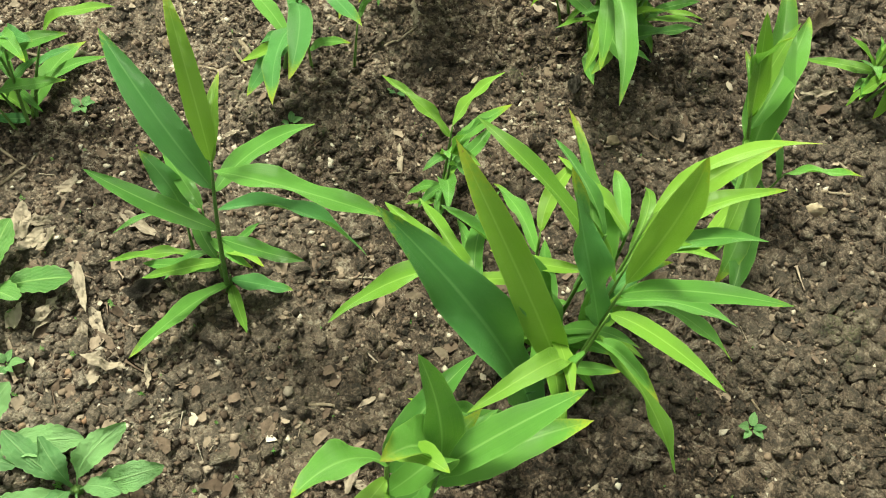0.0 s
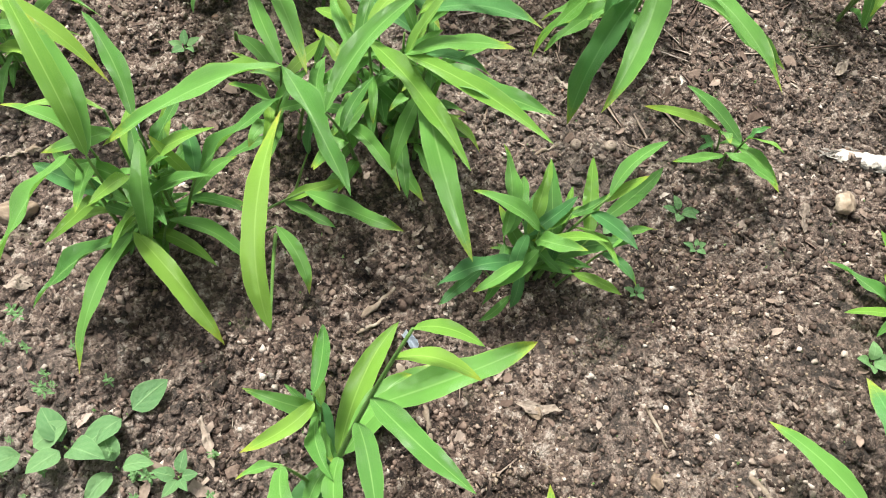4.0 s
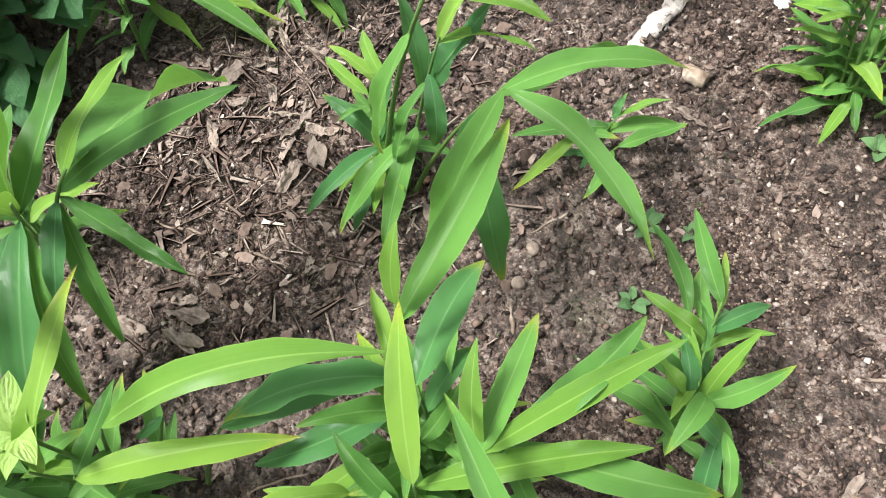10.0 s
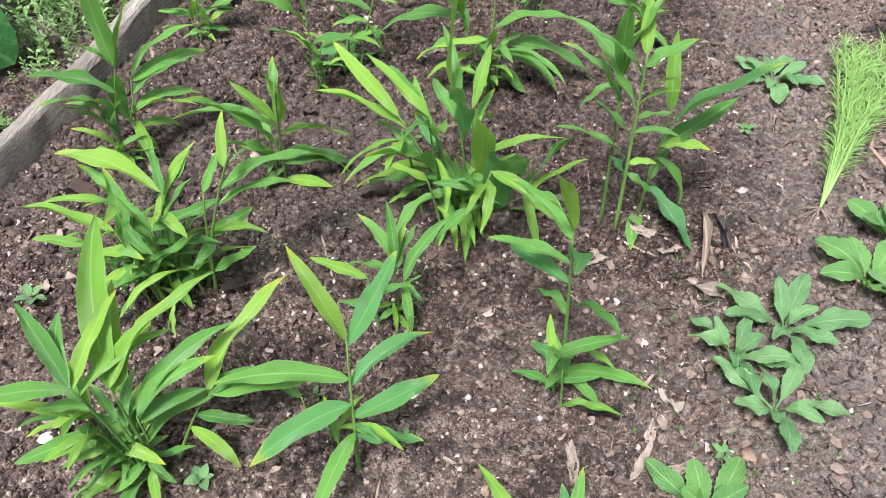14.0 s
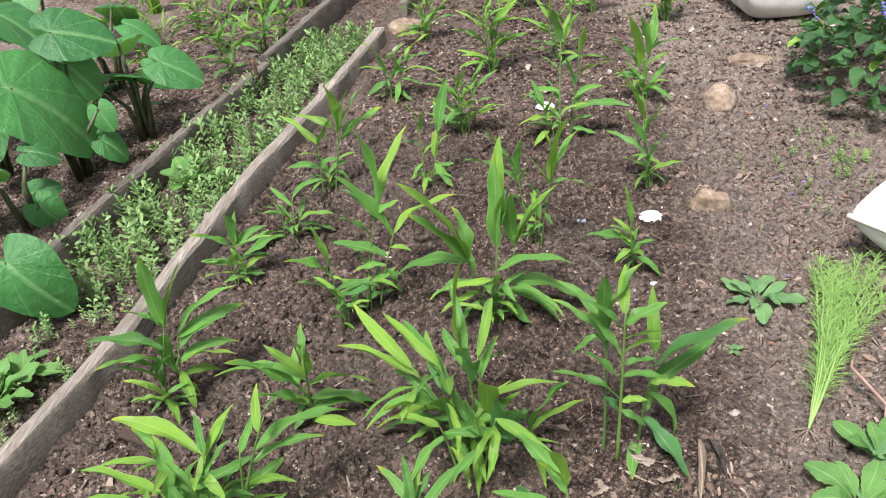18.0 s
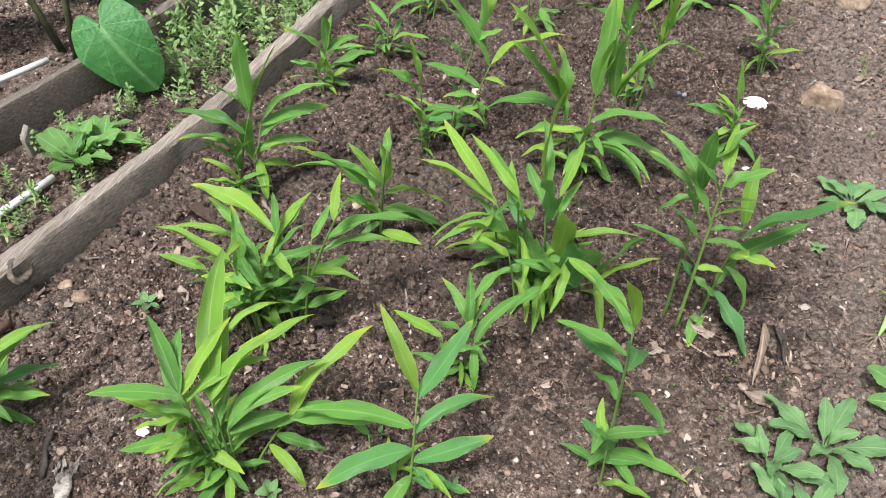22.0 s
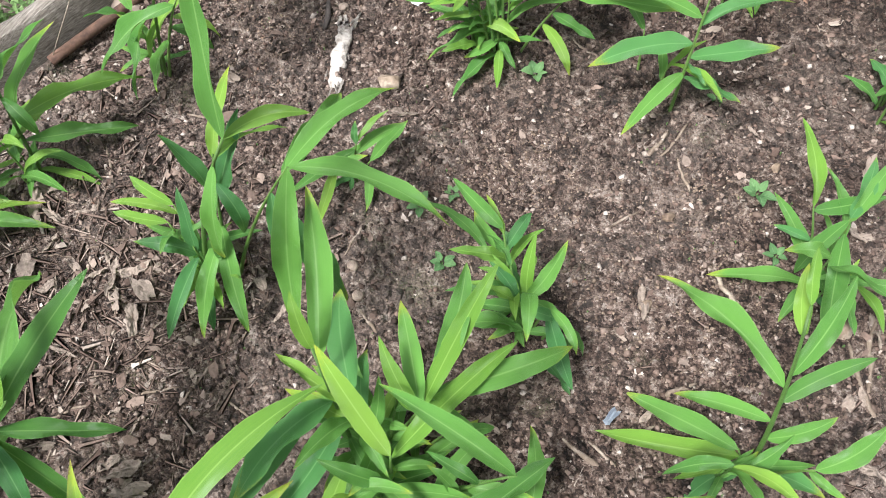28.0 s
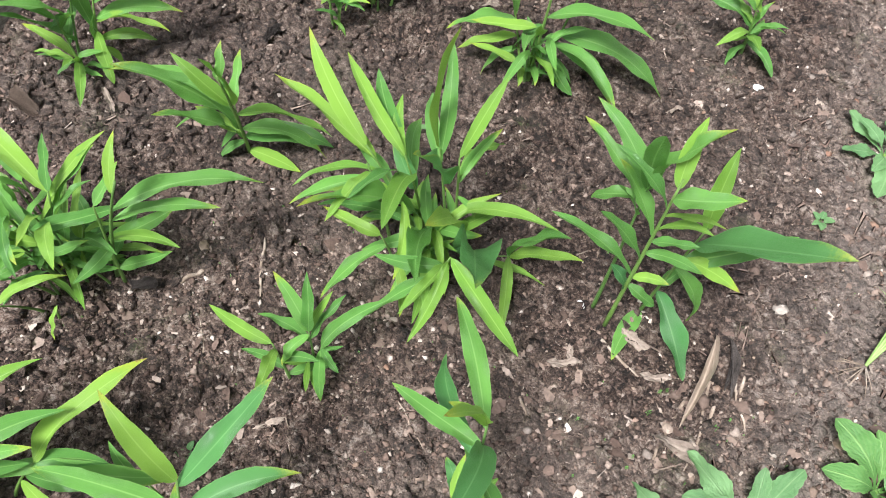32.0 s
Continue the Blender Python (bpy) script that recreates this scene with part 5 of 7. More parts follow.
shoot(plant, -0.013, 0.018, 0.061, 0.071, 0.18, [(1.0, 74, 0, 0.164, 'b'), (0.8, 127, 27, 0.081, 'g')])
shoot(plant, 0.010, 0.050, 0.052, 0.110, 0.22, [(1.0, 76, 6, 0.205, 'b')])
shoot(plant, 0.024, 0.050, 0.050, 0.050, 0.20, [(0.9, 125, 45, 0.171, 'b'), (1.0, -145, 9, 0.134, 'g')])
shoot(plant, 0.031, 0.082, 0.045, 0.141, 0.18, [(1.0, -83, -21, 0.028, 'd')])
shoot(plant, 0.044, 0.114, 0.069, 0.175, 0.17, [(1.0, 85, -9, 0.132, 'd')])
shoot(plant, 0.040, 0.046, 0.070, 0.038, 0.16, [(1.0, -136, 5, 0.227, 'g'), (0.63, 87, -20, 0.09, 'g')])
basal(plant, 6, 167)
plant = ginger_root(-0.494, -1.317, LABELS['Z2'])
shoot(plant, 0.002, 0.021, 0.104, 0.151, 0.21, [(1.0, -94, 22, 0.133, 'b'), (1.0, 69, -13, 0.174, 'g'), (0.92, 87, -7, 0.108, 'g'), (0.88, -94, -22, 0.171, 'g'), (0.93, -115, 23, 0.166, 'g')])
shoot(plant, -0.002, -0.021, 0.095, 0.087, 0.26, [(0.97, 79, 3, 0.193, 'g'), (1.0, -123, 17, 0.07, 'g'), (0.99, -99, 12, 0.057, 'g')])
shoot(plant, 0.032, 0.035, 0.089, 0.062, 0.26, [(0.94, -41, -19, 0.072, 'b'), (0.22, -78, -18, 0.118, 'g'), (0.16, -61, -36, 0.052, 'g'), (1.0, -58, -10, 0.222, 'b')])
shoot(plant, 0.070, 0.087, 0.141, 0.183, 0.12, [(1.0, 82, -28, 0.085, 'g')])
shoot(plant, 0.037, 0.024, 0.045, 0.002, 0.04, [(1.0, 55, -26, 0.046, 'g')])
basal(plant, 6, 174)
plant = ginger_root(-0.427, -0.973, LABELS['Y3'])
shoot(plant, -0.008, -0.010, -0.055, 0.030, 0.26, [(1.0, 137, 71, 0.074, 'b'), (0.92, 126, 7, 0.174, 'g'), (0.69, -103, -4, 0.132, 'd'), (0.56, -96, -8, 0.12, 'd')])
shoot(plant, -0.007, 0.001, 0.005, 0.013, 0.18, [])
shoot(plant, -0.005, 0.030, 0.042, 0.042, 0.20, [(1.0, 130, 6, 0.106, 'g'), (1.0, 92, 0, 0.167, 'b'), (0.95, 153, 57, 0.096, 'b')])
shoot(plant, 0.009, -0.017, 0.035, -0.022, 0.14, [(1.0, -124, -6, 0.104, 'g'), (0.98, -160, 49, 0.084, 'g')])
shoot(plant, 0.010, -0.006, 0.009, 0.058, 0.18, [])
shoot(plant, 0.021, -0.006, 0.040, -0.007, 0.20, [(1.0, 157, 35, 0.123, 'b'), (0.91, 74, -7, 0.172, 'b'), (0.65, 42, -35, 0.053, 'g'), (0.7, 36, -63, 0.011, 'b')])
shoot(plant, -0.010, 0.028, -0.020, 0.024, 0.20, [(1.0, 129, -10, 0.12, 'd'), (0.7, 121, -15, 0.078, 'd')])
shoot(plant, 0.064, 0.007, 0.144, 0.031, 0.20, [(1.0, 179, 20, 0.144, 'g')])
shoot(plant, 0.012, 0.043, 0.042, 0.066, 0.20, [(1.0, 105, 0, 0.131, 'g'), (0.86, 56, -23, 0.183, 'g'), (0.79, 7, -56, 0.095, 'g')])
shoot(plant, 0.082, 0.004, 0.115, -0.001, 0.14, [(1.0, -142, 0, 0.08, 'g')])
shoot(plant, 0.028, 0.048, 0.058, 0.056, 0.10, [(1.0, 47, -37, 0.066, 'g')])
shoot(plant, 0.081, -0.002, 0.079, -0.013, 0.09, [(1.0, 82, -17, 0.102, 'g')])
basal(plant, 10, 188, 0.2)
plant = ginger_root(-0.090, -0.787, LABELS['Q1'])
shoot(plant, 0.023, 0.023, -0.040, 0.058, 0.313, [(1.00, 106, 18, 0.050, 'b'), (0.86, 108, 16, 0.065, 'b'), (0.66, 81, 18, 0.113, 'g'), (0.59, 154, -12, 0.170, 'g'), (0.51, 50, 18, 0.098, 'g'), (0.39, -179, -26, 0.104, 'g'), (0.27, 42, 15, 0.076, 'g')], False, 1.05)
shoot(plant, 0.021, 0.011, -0.003, 0.025, 0.030, [(0.96, 176, -9, 0.136, 'g'), (0.79, -163, -4, 0.159, 'b'), (0.60, 19, 30, 0.076, 'g'), (0.42, 1, 20, 0.088, 'd'), (0.43, -123, 4, 0.086, 'd')], False, 1.05)
shoot(plant, 0.031, 0.020, 0.053, 0.007, 0.119, [(1.00, 58, 20, 0.085, 'g'), (0.92, -29, 31, 0.046, 'g')], False, 1.05)
basal(plant, 2, 196)
plant = ginger_root(-0.335, -1.075, LABELS['Z4'])
shoot(plant, -0.010, -0.001, 0.015, 0.042, 0.17, [(1.0, -15, 3, 0.186, 'g'), (1.0, 67, -11, 0.153, 'g'), (0.93, -45, 2, 0.087, 'b'), (1.0, -117, 19, 0.091, 'g')])
shoot(plant, 0.011, 0.001, 0.049, 0.075, 0.18, [])
shoot(plant, -0.013, 0.020, -0.016, 0.058, 0.16, [(1.0, 176, 65, 0.033, 'g')])
shoot(plant, 0.084, 0.076, 0.221, 0.215, 0.14, [(1.0, -144, 32, 0.19, 'b')])
shoot(plant, 0.063, 0.076, 0.024, 0.075, 0.06, [(1.0, -170, 74, 0.062, 'd')])
basal(plant, 2, 203)
plant = ginger_root(-0.165, -1.086, LABELS['Z3'])
shoot(plant, -0.003, -0.004, -0.006, 0.029, 0.14, [])
shoot(plant, 0.022, -0.012, 0.014, 0.027, 0.16, [])
shoot(plant, -0.019, 0.015, -0.023, 0.058, 0.12, [(1.0, 158, 36, 0.12, 'g'), (1.0, -125, 20, 0.058, 'd'), (1.0, -66, 60, 0.069, 'b'), (0.67, 179, 0, 0.065, 'g'), (0.61, 137, -22, 0.061, 'g'), (0.64, 121, -17, 0.058, 'g')])
shoot(plant, 0.031, -0.000, 0.047, 0.021, 0.20, [(1.0, -115, 28, 0.129, 'g'), (1.0, -111, 30, 0.16, 'b'), (0.6, -78, -6, 0.096, 'd'), (0.46, -41, -21, 0.061, 'b')])
shoot(plant, -0.012, 0.019, 0.000, 0.026, 0.18, [(1.0, 34, -60, 0.115, 'g')])
shoot(plant, -0.017, 0.011, -0.014, 0.003, 0.18, [(1.0, -112, 22, 0.108, 'g')])
shoot(plant, 0.037, -0.002, 0.049, -0.007, 0.18, [(1.0, 4, -28, 0.127, 'g')])
shoot(plant, 0.037, 0.015, 0.049, 0.044, 0.10, [(0.87, -24, -26, 0.13, 'g'), (1.0, 16, -29, 0.146, 'g'), (1.0, 82, -26, 0.139, 'b')])
shoot(plant, 0.030, 0.029, 0.017, 0.053, 0.09, [(1.0, 109, -25, 0.096, 'g')])
shoot(plant, -0.045, 0.056, -0.093, 0.132, 0.09, [(0.78, 115, -29, 0.063, 'g'), (0.8, 157, -10, 0.069, 'b'), (1.0, 114, -16, 0.11, 'g')])
shoot(plant, -0.046, 0.083, -0.049, 0.133, 0.08, [(1.0, 71, -39, 0.079, 'g')])
basal(plant, 9, 216, 0.2)
plant = ginger_root(-0.203, -1.385, LABELS['Z1'])
shoot(plant, 0.000, 0.000, 0.034, 0.028, 0.18, [(1.0, -89, 35, 0.106, 'g'), (1.0, 124, -7, 0.161, 'g'), (1.0, 107, -19, 0.188, 'b'), (0.77, -39, -27, 0.108, 'g'), (0.57, -54, -26, 0.074, 'd')])
shoot(plant, 0.003, 0.003, 0.008, 0.009, 0.16, [(1.0, -116, 13, 0.179, 'g')])
shoot(plant, -0.007, 0.004, -0.019, 0.010, 0.12, [(1.0, -124, 19, 0.123, 'g'), (0.84, 174, -6, 0.109, 'g')])
shoot(plant, -0.015, 0.015, -0.031, 0.035, 0.08, [(1.0, -170, -11, 0.101, 'g')])
shoot(plant, -0.019, 0.031, -0.025, 0.062, 0.08, [(1.0, -179, -33, 0.056, 'b')])
shoot(plant, -0.012, 0.033, 0.001, 0.037, 0.06, [(1.0, 16, -41, 0.061, 'g')])
basal(plant, 3, 224)
plant = ginger_root(-1.050, -1.060, "ginger plant with wide leaves beside the dark shrub")
shoot(plant, -0.068, -0.030, -0.067, 0.006, 0.069, [(0.98, 78, 8, 0.221, 'g'), (0.79, 60, -12, 0.217, 'b'), (0.95, 46, -15, 0.219, 'g'), (0.90, 36, -23, 0.136, 'b'), (1.00, 89, 46, 0.100, 'g'), (0.68, -65, -28, 0.072, 'g'), (0.84, -115, 51, 0.058, 'g')], False)
basal(plant, 2, 452)
for x, y, h, stems, leaves, seed in [
    (-0.312, 1.42, 0.17, 3, 6, 10), (-0.248, 1.964, 0.24, 3, 6, 23), (-0.516, 2.324, 0.20, 3, 5, 24), (0.006, 2.066, 0.22, 2, 5, 25),
    (-0.119, 2.704, 0.2, 3, 5, 27), (0.172, 2.597, 0.2, 3, 5, 28), (0.456, 2.424, 0.22, 4, 5, 29), (-0.35, 2.95, 0.2, 3, 5, 30), (0.5, 2.95, 0.24, 3, 5, 31), (0.1, 3.3, 0.24, 3, 5, 32)]:
    young(x, y, h, stems, 0.04, leaves, seed, "gb", 15, "ginger plant further along the garden bed")


# ---- small plants ----
ROSETTE_LEAVES = leaf_set("leaf", HERB, spoon, 5, 0.19, (0.10, 0.16, 0.22, 0.06, 0.13), 70, 0.12, 0.30, 26)
PALE_ROSETTE = leaf_set("leaf", PALE_HERB, spoon, 5, 0.16, (0.10, 0.16, 0.22, 0.06, 0.13), 80, 0.12, 0.30, 26)
SEEDLING_LEAVES = leaf_set("leaf", PALE_HERB, oval, 4, 0.30, (0.05, 0.12, 0.18, 0.08), 90, 0.10, 0.10, 8)
SHRUB_LEAVES = leaf_set("leaf", SHRUB, oval, 6, 0.34, (0.06, 0.12, 0.20, 0.16, 0.09, 0.14), 100, 0.10, 0.22, 10)
LIME_LEAVES = leaf_set("leaf", leaf_material("lime_leaf", (0.13, 0.30, 0.03), (0.24, 0.42, 0.06), (0.36, 0.5, 0.15), rough=0.5, veins=6.0, slant=1.2), oval, 3, 0.36, (0.06, 0.12, 0.18), 110, 0.10, 0.2, 10)
SHOOT_LEAVES = leaf_set("leaf", leaf_material("yellow_shoot_leaf", (0.22, 0.38, 0.07), (0.34, 0.49, 0.12), (0.42, 0.55, 0.2), rough=0.5, veins=4.0, slant=1.2), oval, 3, 0.28, (0.10, 0.18, 0.05), 120, 0.12, 0.1, 10)


def shred(seed):
    """A torn, crumpled scrap of dead leaf about one unit long."""
    rnd = random.Random(seed)
    ph = rnd.uniform(0, 90)
    thin = rnd.uniform(0.12, 0.42)
    rings, sides = 5, 22
    verts, uvs, faces = [(0, 0, 0.1)], [(0.5, 0.5)], []
    for r in range(1, rings + 1):
        s = r / rings
        for k in range(sides):
            a = 6.2832 * k / sides
            edge = 0.5 * (1 + 0.45 * noise.noise((math.cos(a) * 1.3, math.sin(a) * 1.3, ph)) + 0.22 * noise.noise((math.cos(a) * 4, math.sin(a) * 4, ph)))
            x, y = s * edge * math.cos(a), s * edge * math.sin(a) * thin
            z = 0.30 * noise.noise((x * 3, y * 3, ph)) + 0.16 * abs(noise.noise((x * 9, y * 9, ph))) + 0.10 * s * s * noise.noise((math.cos(a) * 3, math.sin(a) * 3, ph + 9))
            verts.append((x, y, 0.1 + z))
            uvs.append((0.5 + x, 0.5 + y))
    for k in range(sides):
        faces.append((0, 1 + k, 1 + (k + 1) % sides))
    for r in range(rings - 1):
        for k in range(sides):
            a, b = 1 + r * sides + k, 1 + r * sides + (k + 1) % sides
            faces.append((a, a + sides, b + sides, b))
    return mesh_of("dead_leaf", verts, faces, DEAD_LEAF, uvs)


DEAD_SHAPES = [shred(k) for k in range(12)]


def rosette(x, y, count, length, seed, leaves, label, category="weed", lift=(12, 45), group="leafy weeds on the path edge", z=0.0):
    rnd = random.Random(seed)
    plant = root("rosette_plant", x, y, ground_z(x, y) + z, label, category, group)
    for k in range(count):
        az = 137.5 * k + rnd.uniform(-14, 14)
        el = lift[0] + (lift[1] - lift[0]) * k / count + rnd.uniform(-6, 6)
        ln = length * (1 - 0.45 * k / count) * rnd.uniform(0.85, 1.1)
        d = around(az, el)
        base = Vector((d.x, d.y, 0)) * 0.004 + Vector((0, 0, 0.006))
        shared("leaf", leaves[rnd.randrange(len(leaves))], plant, aim(base, base + d * ln, (0, 0, 1), rnd.uniform(0.9, 1.15), rnd.uniform(-15, 15)))
    verts, faces, uvs = tube([(0, 0, -0.015), (0, 0, 0.003), (0, 0, 0.010)], [0.005, 0.006, 0.003], 6)
    crown = new("crown", mesh_of("crown", verts, faces, STEM, uvs))
    crown.parent = plant
    return plant


GREEN_ROSETTE, GREY_ROSETTE = "green rosette weed with toothed leaves on soil", "pale green rosette weed with wavy leaves on soil"
rosette(0.094, -0.385, 11, 0.105, 1, ROSETTE_LEAVES, "bright green toothed rosette weed on the path edge", lift=(8, 62))
rosette(0.084, -0.535, 8, 0.09, 2, PALE_ROSETTE, GREY_ROSETTE)
rosette(0.167, -0.15, 9, 0.095, 3, PALE_ROSETTE, GREY_ROSETTE, lift=(8, 55))
rosette(0.205, -0.235, 8, 0.095, 4, PALE_ROSETTE, GREY_ROSETTE)
rosette(0.252, -0.09, 9, 0.11, 5, PALE_ROSETTE, GREY_ROSETTE)
rosette(0.40, 0.015, 9, 0.10, 6, ROSETTE_LEAVES, GREEN_ROSETTE)
rosette(0.372, 0.562, 11, 0.10, 7, PALE_ROSETTE, "flat pale rosette weed with lobed leaves", lift=(4, 30))
rosette(-1.268, 0.288, 12, 0.12, 8, ROSETTE_LEAVES, "upright green rosette weed between the boards", lift=(15, 60), group="")
rosette(-1.40, 0.10, 9, 0.06, 9, PALE_ROSETTE, "small pale rosette weed beside the brick", group="")
rosette(-1.25, 0.36, 10, 0.10, 10, ROSETTE_LEAVES, "green toothed weed beside the timber plank", lift=(15, 55), group="")
rosette(-1.16, 1.22, 12, 0.13, 11, ROSETTE_LEAVES, "broad green weed among low ground cover", lift=(25, 65), group="")
rosette(0.47, 0.12, 8, 0.10, 12, ROSETTE_LEAVES, "green weed beside the red runner", lift=(20, 60))


def seedling(x, y, size, seed, count=5):
    rnd = random.Random(seed)
    plant = root("seedling", x, y, ground_z(x, y), "tiny pale green weed seedling in bare soil", "seedling", "weed seedlings on the bed")
    verts, faces, uvs = tube([(0, 0, -0.008), (0, 0, size * 0.35)], [0.0011, 0.0008], 5)
    stem = new("stem", mesh_of("stem", verts, faces, STEM, uvs))
    stem.parent = plant
    for k in range(count):
        d = around(360 / count * k + rnd.uniform(-20, 20), rnd.uniform(2, 28))
        base = Vector((0, 0, size * 0.3)) + d * size * 0.15
        shared("leaf", SEEDLING_LEAVES[rnd.randrange(4)], plant, aim(base, base + d * size * rnd.uniform(0.75, 1.1), (0, 0, 1), rnd.uniform(0.85, 1.2), rnd.uniform(-15, 15)))


for k, (x, y, s) in enumerate([(-0.565, -0.643, 0.022), (-0.537, -0.604, 0.014), (-0.523, -0.384, 0.02), (-0.18, -0.423, 0.022), (-0.872, -0.10, 0.026), (-0.50, -0.70, 0.018),
                               (0.016, -0.873, 0.022), (0.03, -0.80, 0.016), (-0.41, -0.24, 0.014), (-0.13, -0.50, 0.015), (-0.28, -0.30, 0.016), (-0.36, -1.25, 0.02),
                               (0.06, -0.62, 0.016), (-0.33, -1.43, 0.014), (-0.44, -0.63, 0.012), (0.13, -0.30, 0.016), (-0.31, 0.33, 0.018), (0.29, 0.40, 0.02)]):
    seedling(x, y, s, k)
for k, (x, y) in enumerate([(0.061, -0.974), (0.004, -0.955), (0.045, -0.925), (0.085, -1.0)]):
    seedling(x, y, 0.042, 40 + k, 2 if k % 2 else 3)


def sprig_shape(pairs, length, leaf, width):
    """An upright sprig with pairs of small leaves, as one triangle mesh, with uvs."""
    verts, tris, uvs = [], [], []
    rnd = random.Random(5)
    for k in range(pairs):
        z = length * (0.25 + 0.75 * k / max(1, pairs - 1))
        for s in range(2 if k < pairs - 1 else 3):
            a = 1.57 * k + 3.14 * s + rnd.uniform(-0.5, 0.5)
            el = 0.2 + 0.6 * k / pairs
            d = np.array([math.cos(a) * math.cos(el), math.sin(a) * math.cos(el), math.sin(el)])
            p = np.array([-math.sin(a), math.cos(a), 0]) * width
            c = np.array([0, 0, z])
            n = len(verts)
            up = np.array([0, 0, 0.18 * leaf])
            for q, uv in ((c, (0, .5)), (c + d * leaf * 0.35 + p * 0.8 + up, (.35, 0)), (c + d * leaf * 0.4 + up * 0.6, (.4, .5)), (c + d * leaf * 0.35 - p * 0.8 + up, (.35, 1)),
                          (c + d * leaf * 0.75 + p * 0.75 + up, (.75, 0)), (c + d * leaf * 0.75 - p * 0.75 + up, (.75, 1)), (c + d * leaf, (1, .5))):
                verts.append(q)
                uvs.append(uv)
            tris += [(n, n + 2, n + 1), (n, n + 3, n + 2), (n + 1, n + 2, n + 4), (n + 2, n + 6, n + 4), (n + 2, n + 5, n + 6), (n + 3, n + 5, n + 2)]
    n = len(verts)
    for q in ((0.0015, 0, -0.01), (-0.001, 0.0012, -0.01), (0, 0, length)):
        verts.append(np.array(q))
        uvs.append((0.5, 0.5))
    tris.append((n, n + 1, n + 2))
    return (np.array(verts), np.array(tris)), np.array(uvs)


WEED_SHAPE, WEED_UV = sprig_shape(7, 1.0, 0.26, 0.052)


def weed_patch(name, spots, lo, hi, material, label, seed):
    rng = np.random.default_rng(seed)
    n = len(spots)
    s = rng.uniform(lo, hi, n)
    return scatter(name, WEED_SHAPE, spots, np.stack([s * rng.uniform(0.8, 1.4, n), s * rng.uniform(0.8, 1.4, n), s], 1), material, label, "weeds", seed, jitter=0.06, sink=0.0, tilt=0.5, uvs=WEED_UV)


def strip_spots(n, y0, y1, a, b, seed, gather=0.0):
    """Places between the two edgings: a and b are shares of the way from the far board to the plank."""
    rng = np.random.default_rng(seed)
    out = []
    while len(out) < n:
        y = rng.uniform(y0, y1)
        lo = float(np.interp(y, [p[1] for p in FAR_BOARD], [p[0] for p in FAR_BOARD])) + 0.02
        hi = plank_x(y) - 0.07
        x = lo + (hi - lo) * rng.uniform(a, b)
        if noise.noise((x * 11, y * 11, seed)) > -0.05 + gather * rng.uniform(-0.4, 0.5):
            out.append((x, y))
    return np.array(out)


weed_patch("ground_cover_weeds", strip_spots(680, 0.60, 2.5, -0.25, 1.0, 1, 2.0), 0.025, 0.10, WEED, "low pale green leafy weeds between the boards", 1)
weed_patch("ground_cover_weeds", strip_spots(520, -1.05, -0.36, 0.0, 1.0, 2, 0.9), 0.035, 0.085, WEED, "low pale green fleshy weeds between the boards", 2)
weed_patch("ground_cover_weeds", strip_spots(130, -0.36, 0.66, 0.0, 1.0, 3, 0.8), 0.02, 0.06, WEED, "sparse small weeds between the timber boards", 3)
rng = np.random.default_rng(77)
weed_patch("clover_weeds", np.stack([rng.normal(0.15, 0.07, 70), rng.uniform(-0.65, 0.05, 70)], 1), 0.006, 0.013, HERB, "tiny round-leaved weeds on the path edge", 4)
weed_patch("creeping_weeds", np.stack([rng.normal(0.60, 0.09, 30), rng.normal(1.08, 0.12, 30)], 1), 0.012, 0.03, FEATHER, "thin creeping yellow-green weeds on the path", 5)
weed_patch("creeping_weeds", np.stack([rng.normal(0.75, 0.06, 40), rng.normal(1.22, 0.07, 40)], 1), 0.015, 0.035, FEATHER, "thin creeping weeds beside the white sack", 6)
weed_patch("moss_tufts", bed_spots(900, 15, y1=0.4, clumpy=0.8, scale=5.0), 0.0025, 0.006, HERB, "tiny green moss tufts on the soil", 7)
weed_patch("path_weeds", np.stack([rng.uniform(-0.02, 0.12, 40), rng.uniform(-1.2, -0.75, 40)], 1), 0.012, 0.03, PALE_HERB, "small weeds at the trodden edge of the bed", 8)


# ---- the yellow shoot in the ginger ----
def yellow_shoot(x, y, z):
    plant = root("climbing_shoot", x, y, ground_z(x, y), "pale yellow-green broad-leaved shoot among ginger leaves", "weed")
    verts, faces, uvs = tube([(0, 0, -0.02), (0.004, 0.01, z * 0.6), (0.0, 0.0, z)], [0.0022, 0.0018, 0.0014], 6)
    stem = new("stem", mesh_of("stem", verts, faces, STEM, uvs))
    stem.parent = plant
    for k, (az, el, ln) in enumerate([(150, 45, 0.048), (20, 20, 0.036), (260, 10, 0.036), (330, -5, 0.03), (90, 15, 0.03)]):
        b = Vector((0, 0, z))
        shared("leaf", SHOOT_LEAVES[k % 3], plant, aim(b, b + around(az, el) * ln))


yellow_shoot(-0.535, -1.205, 0.22)


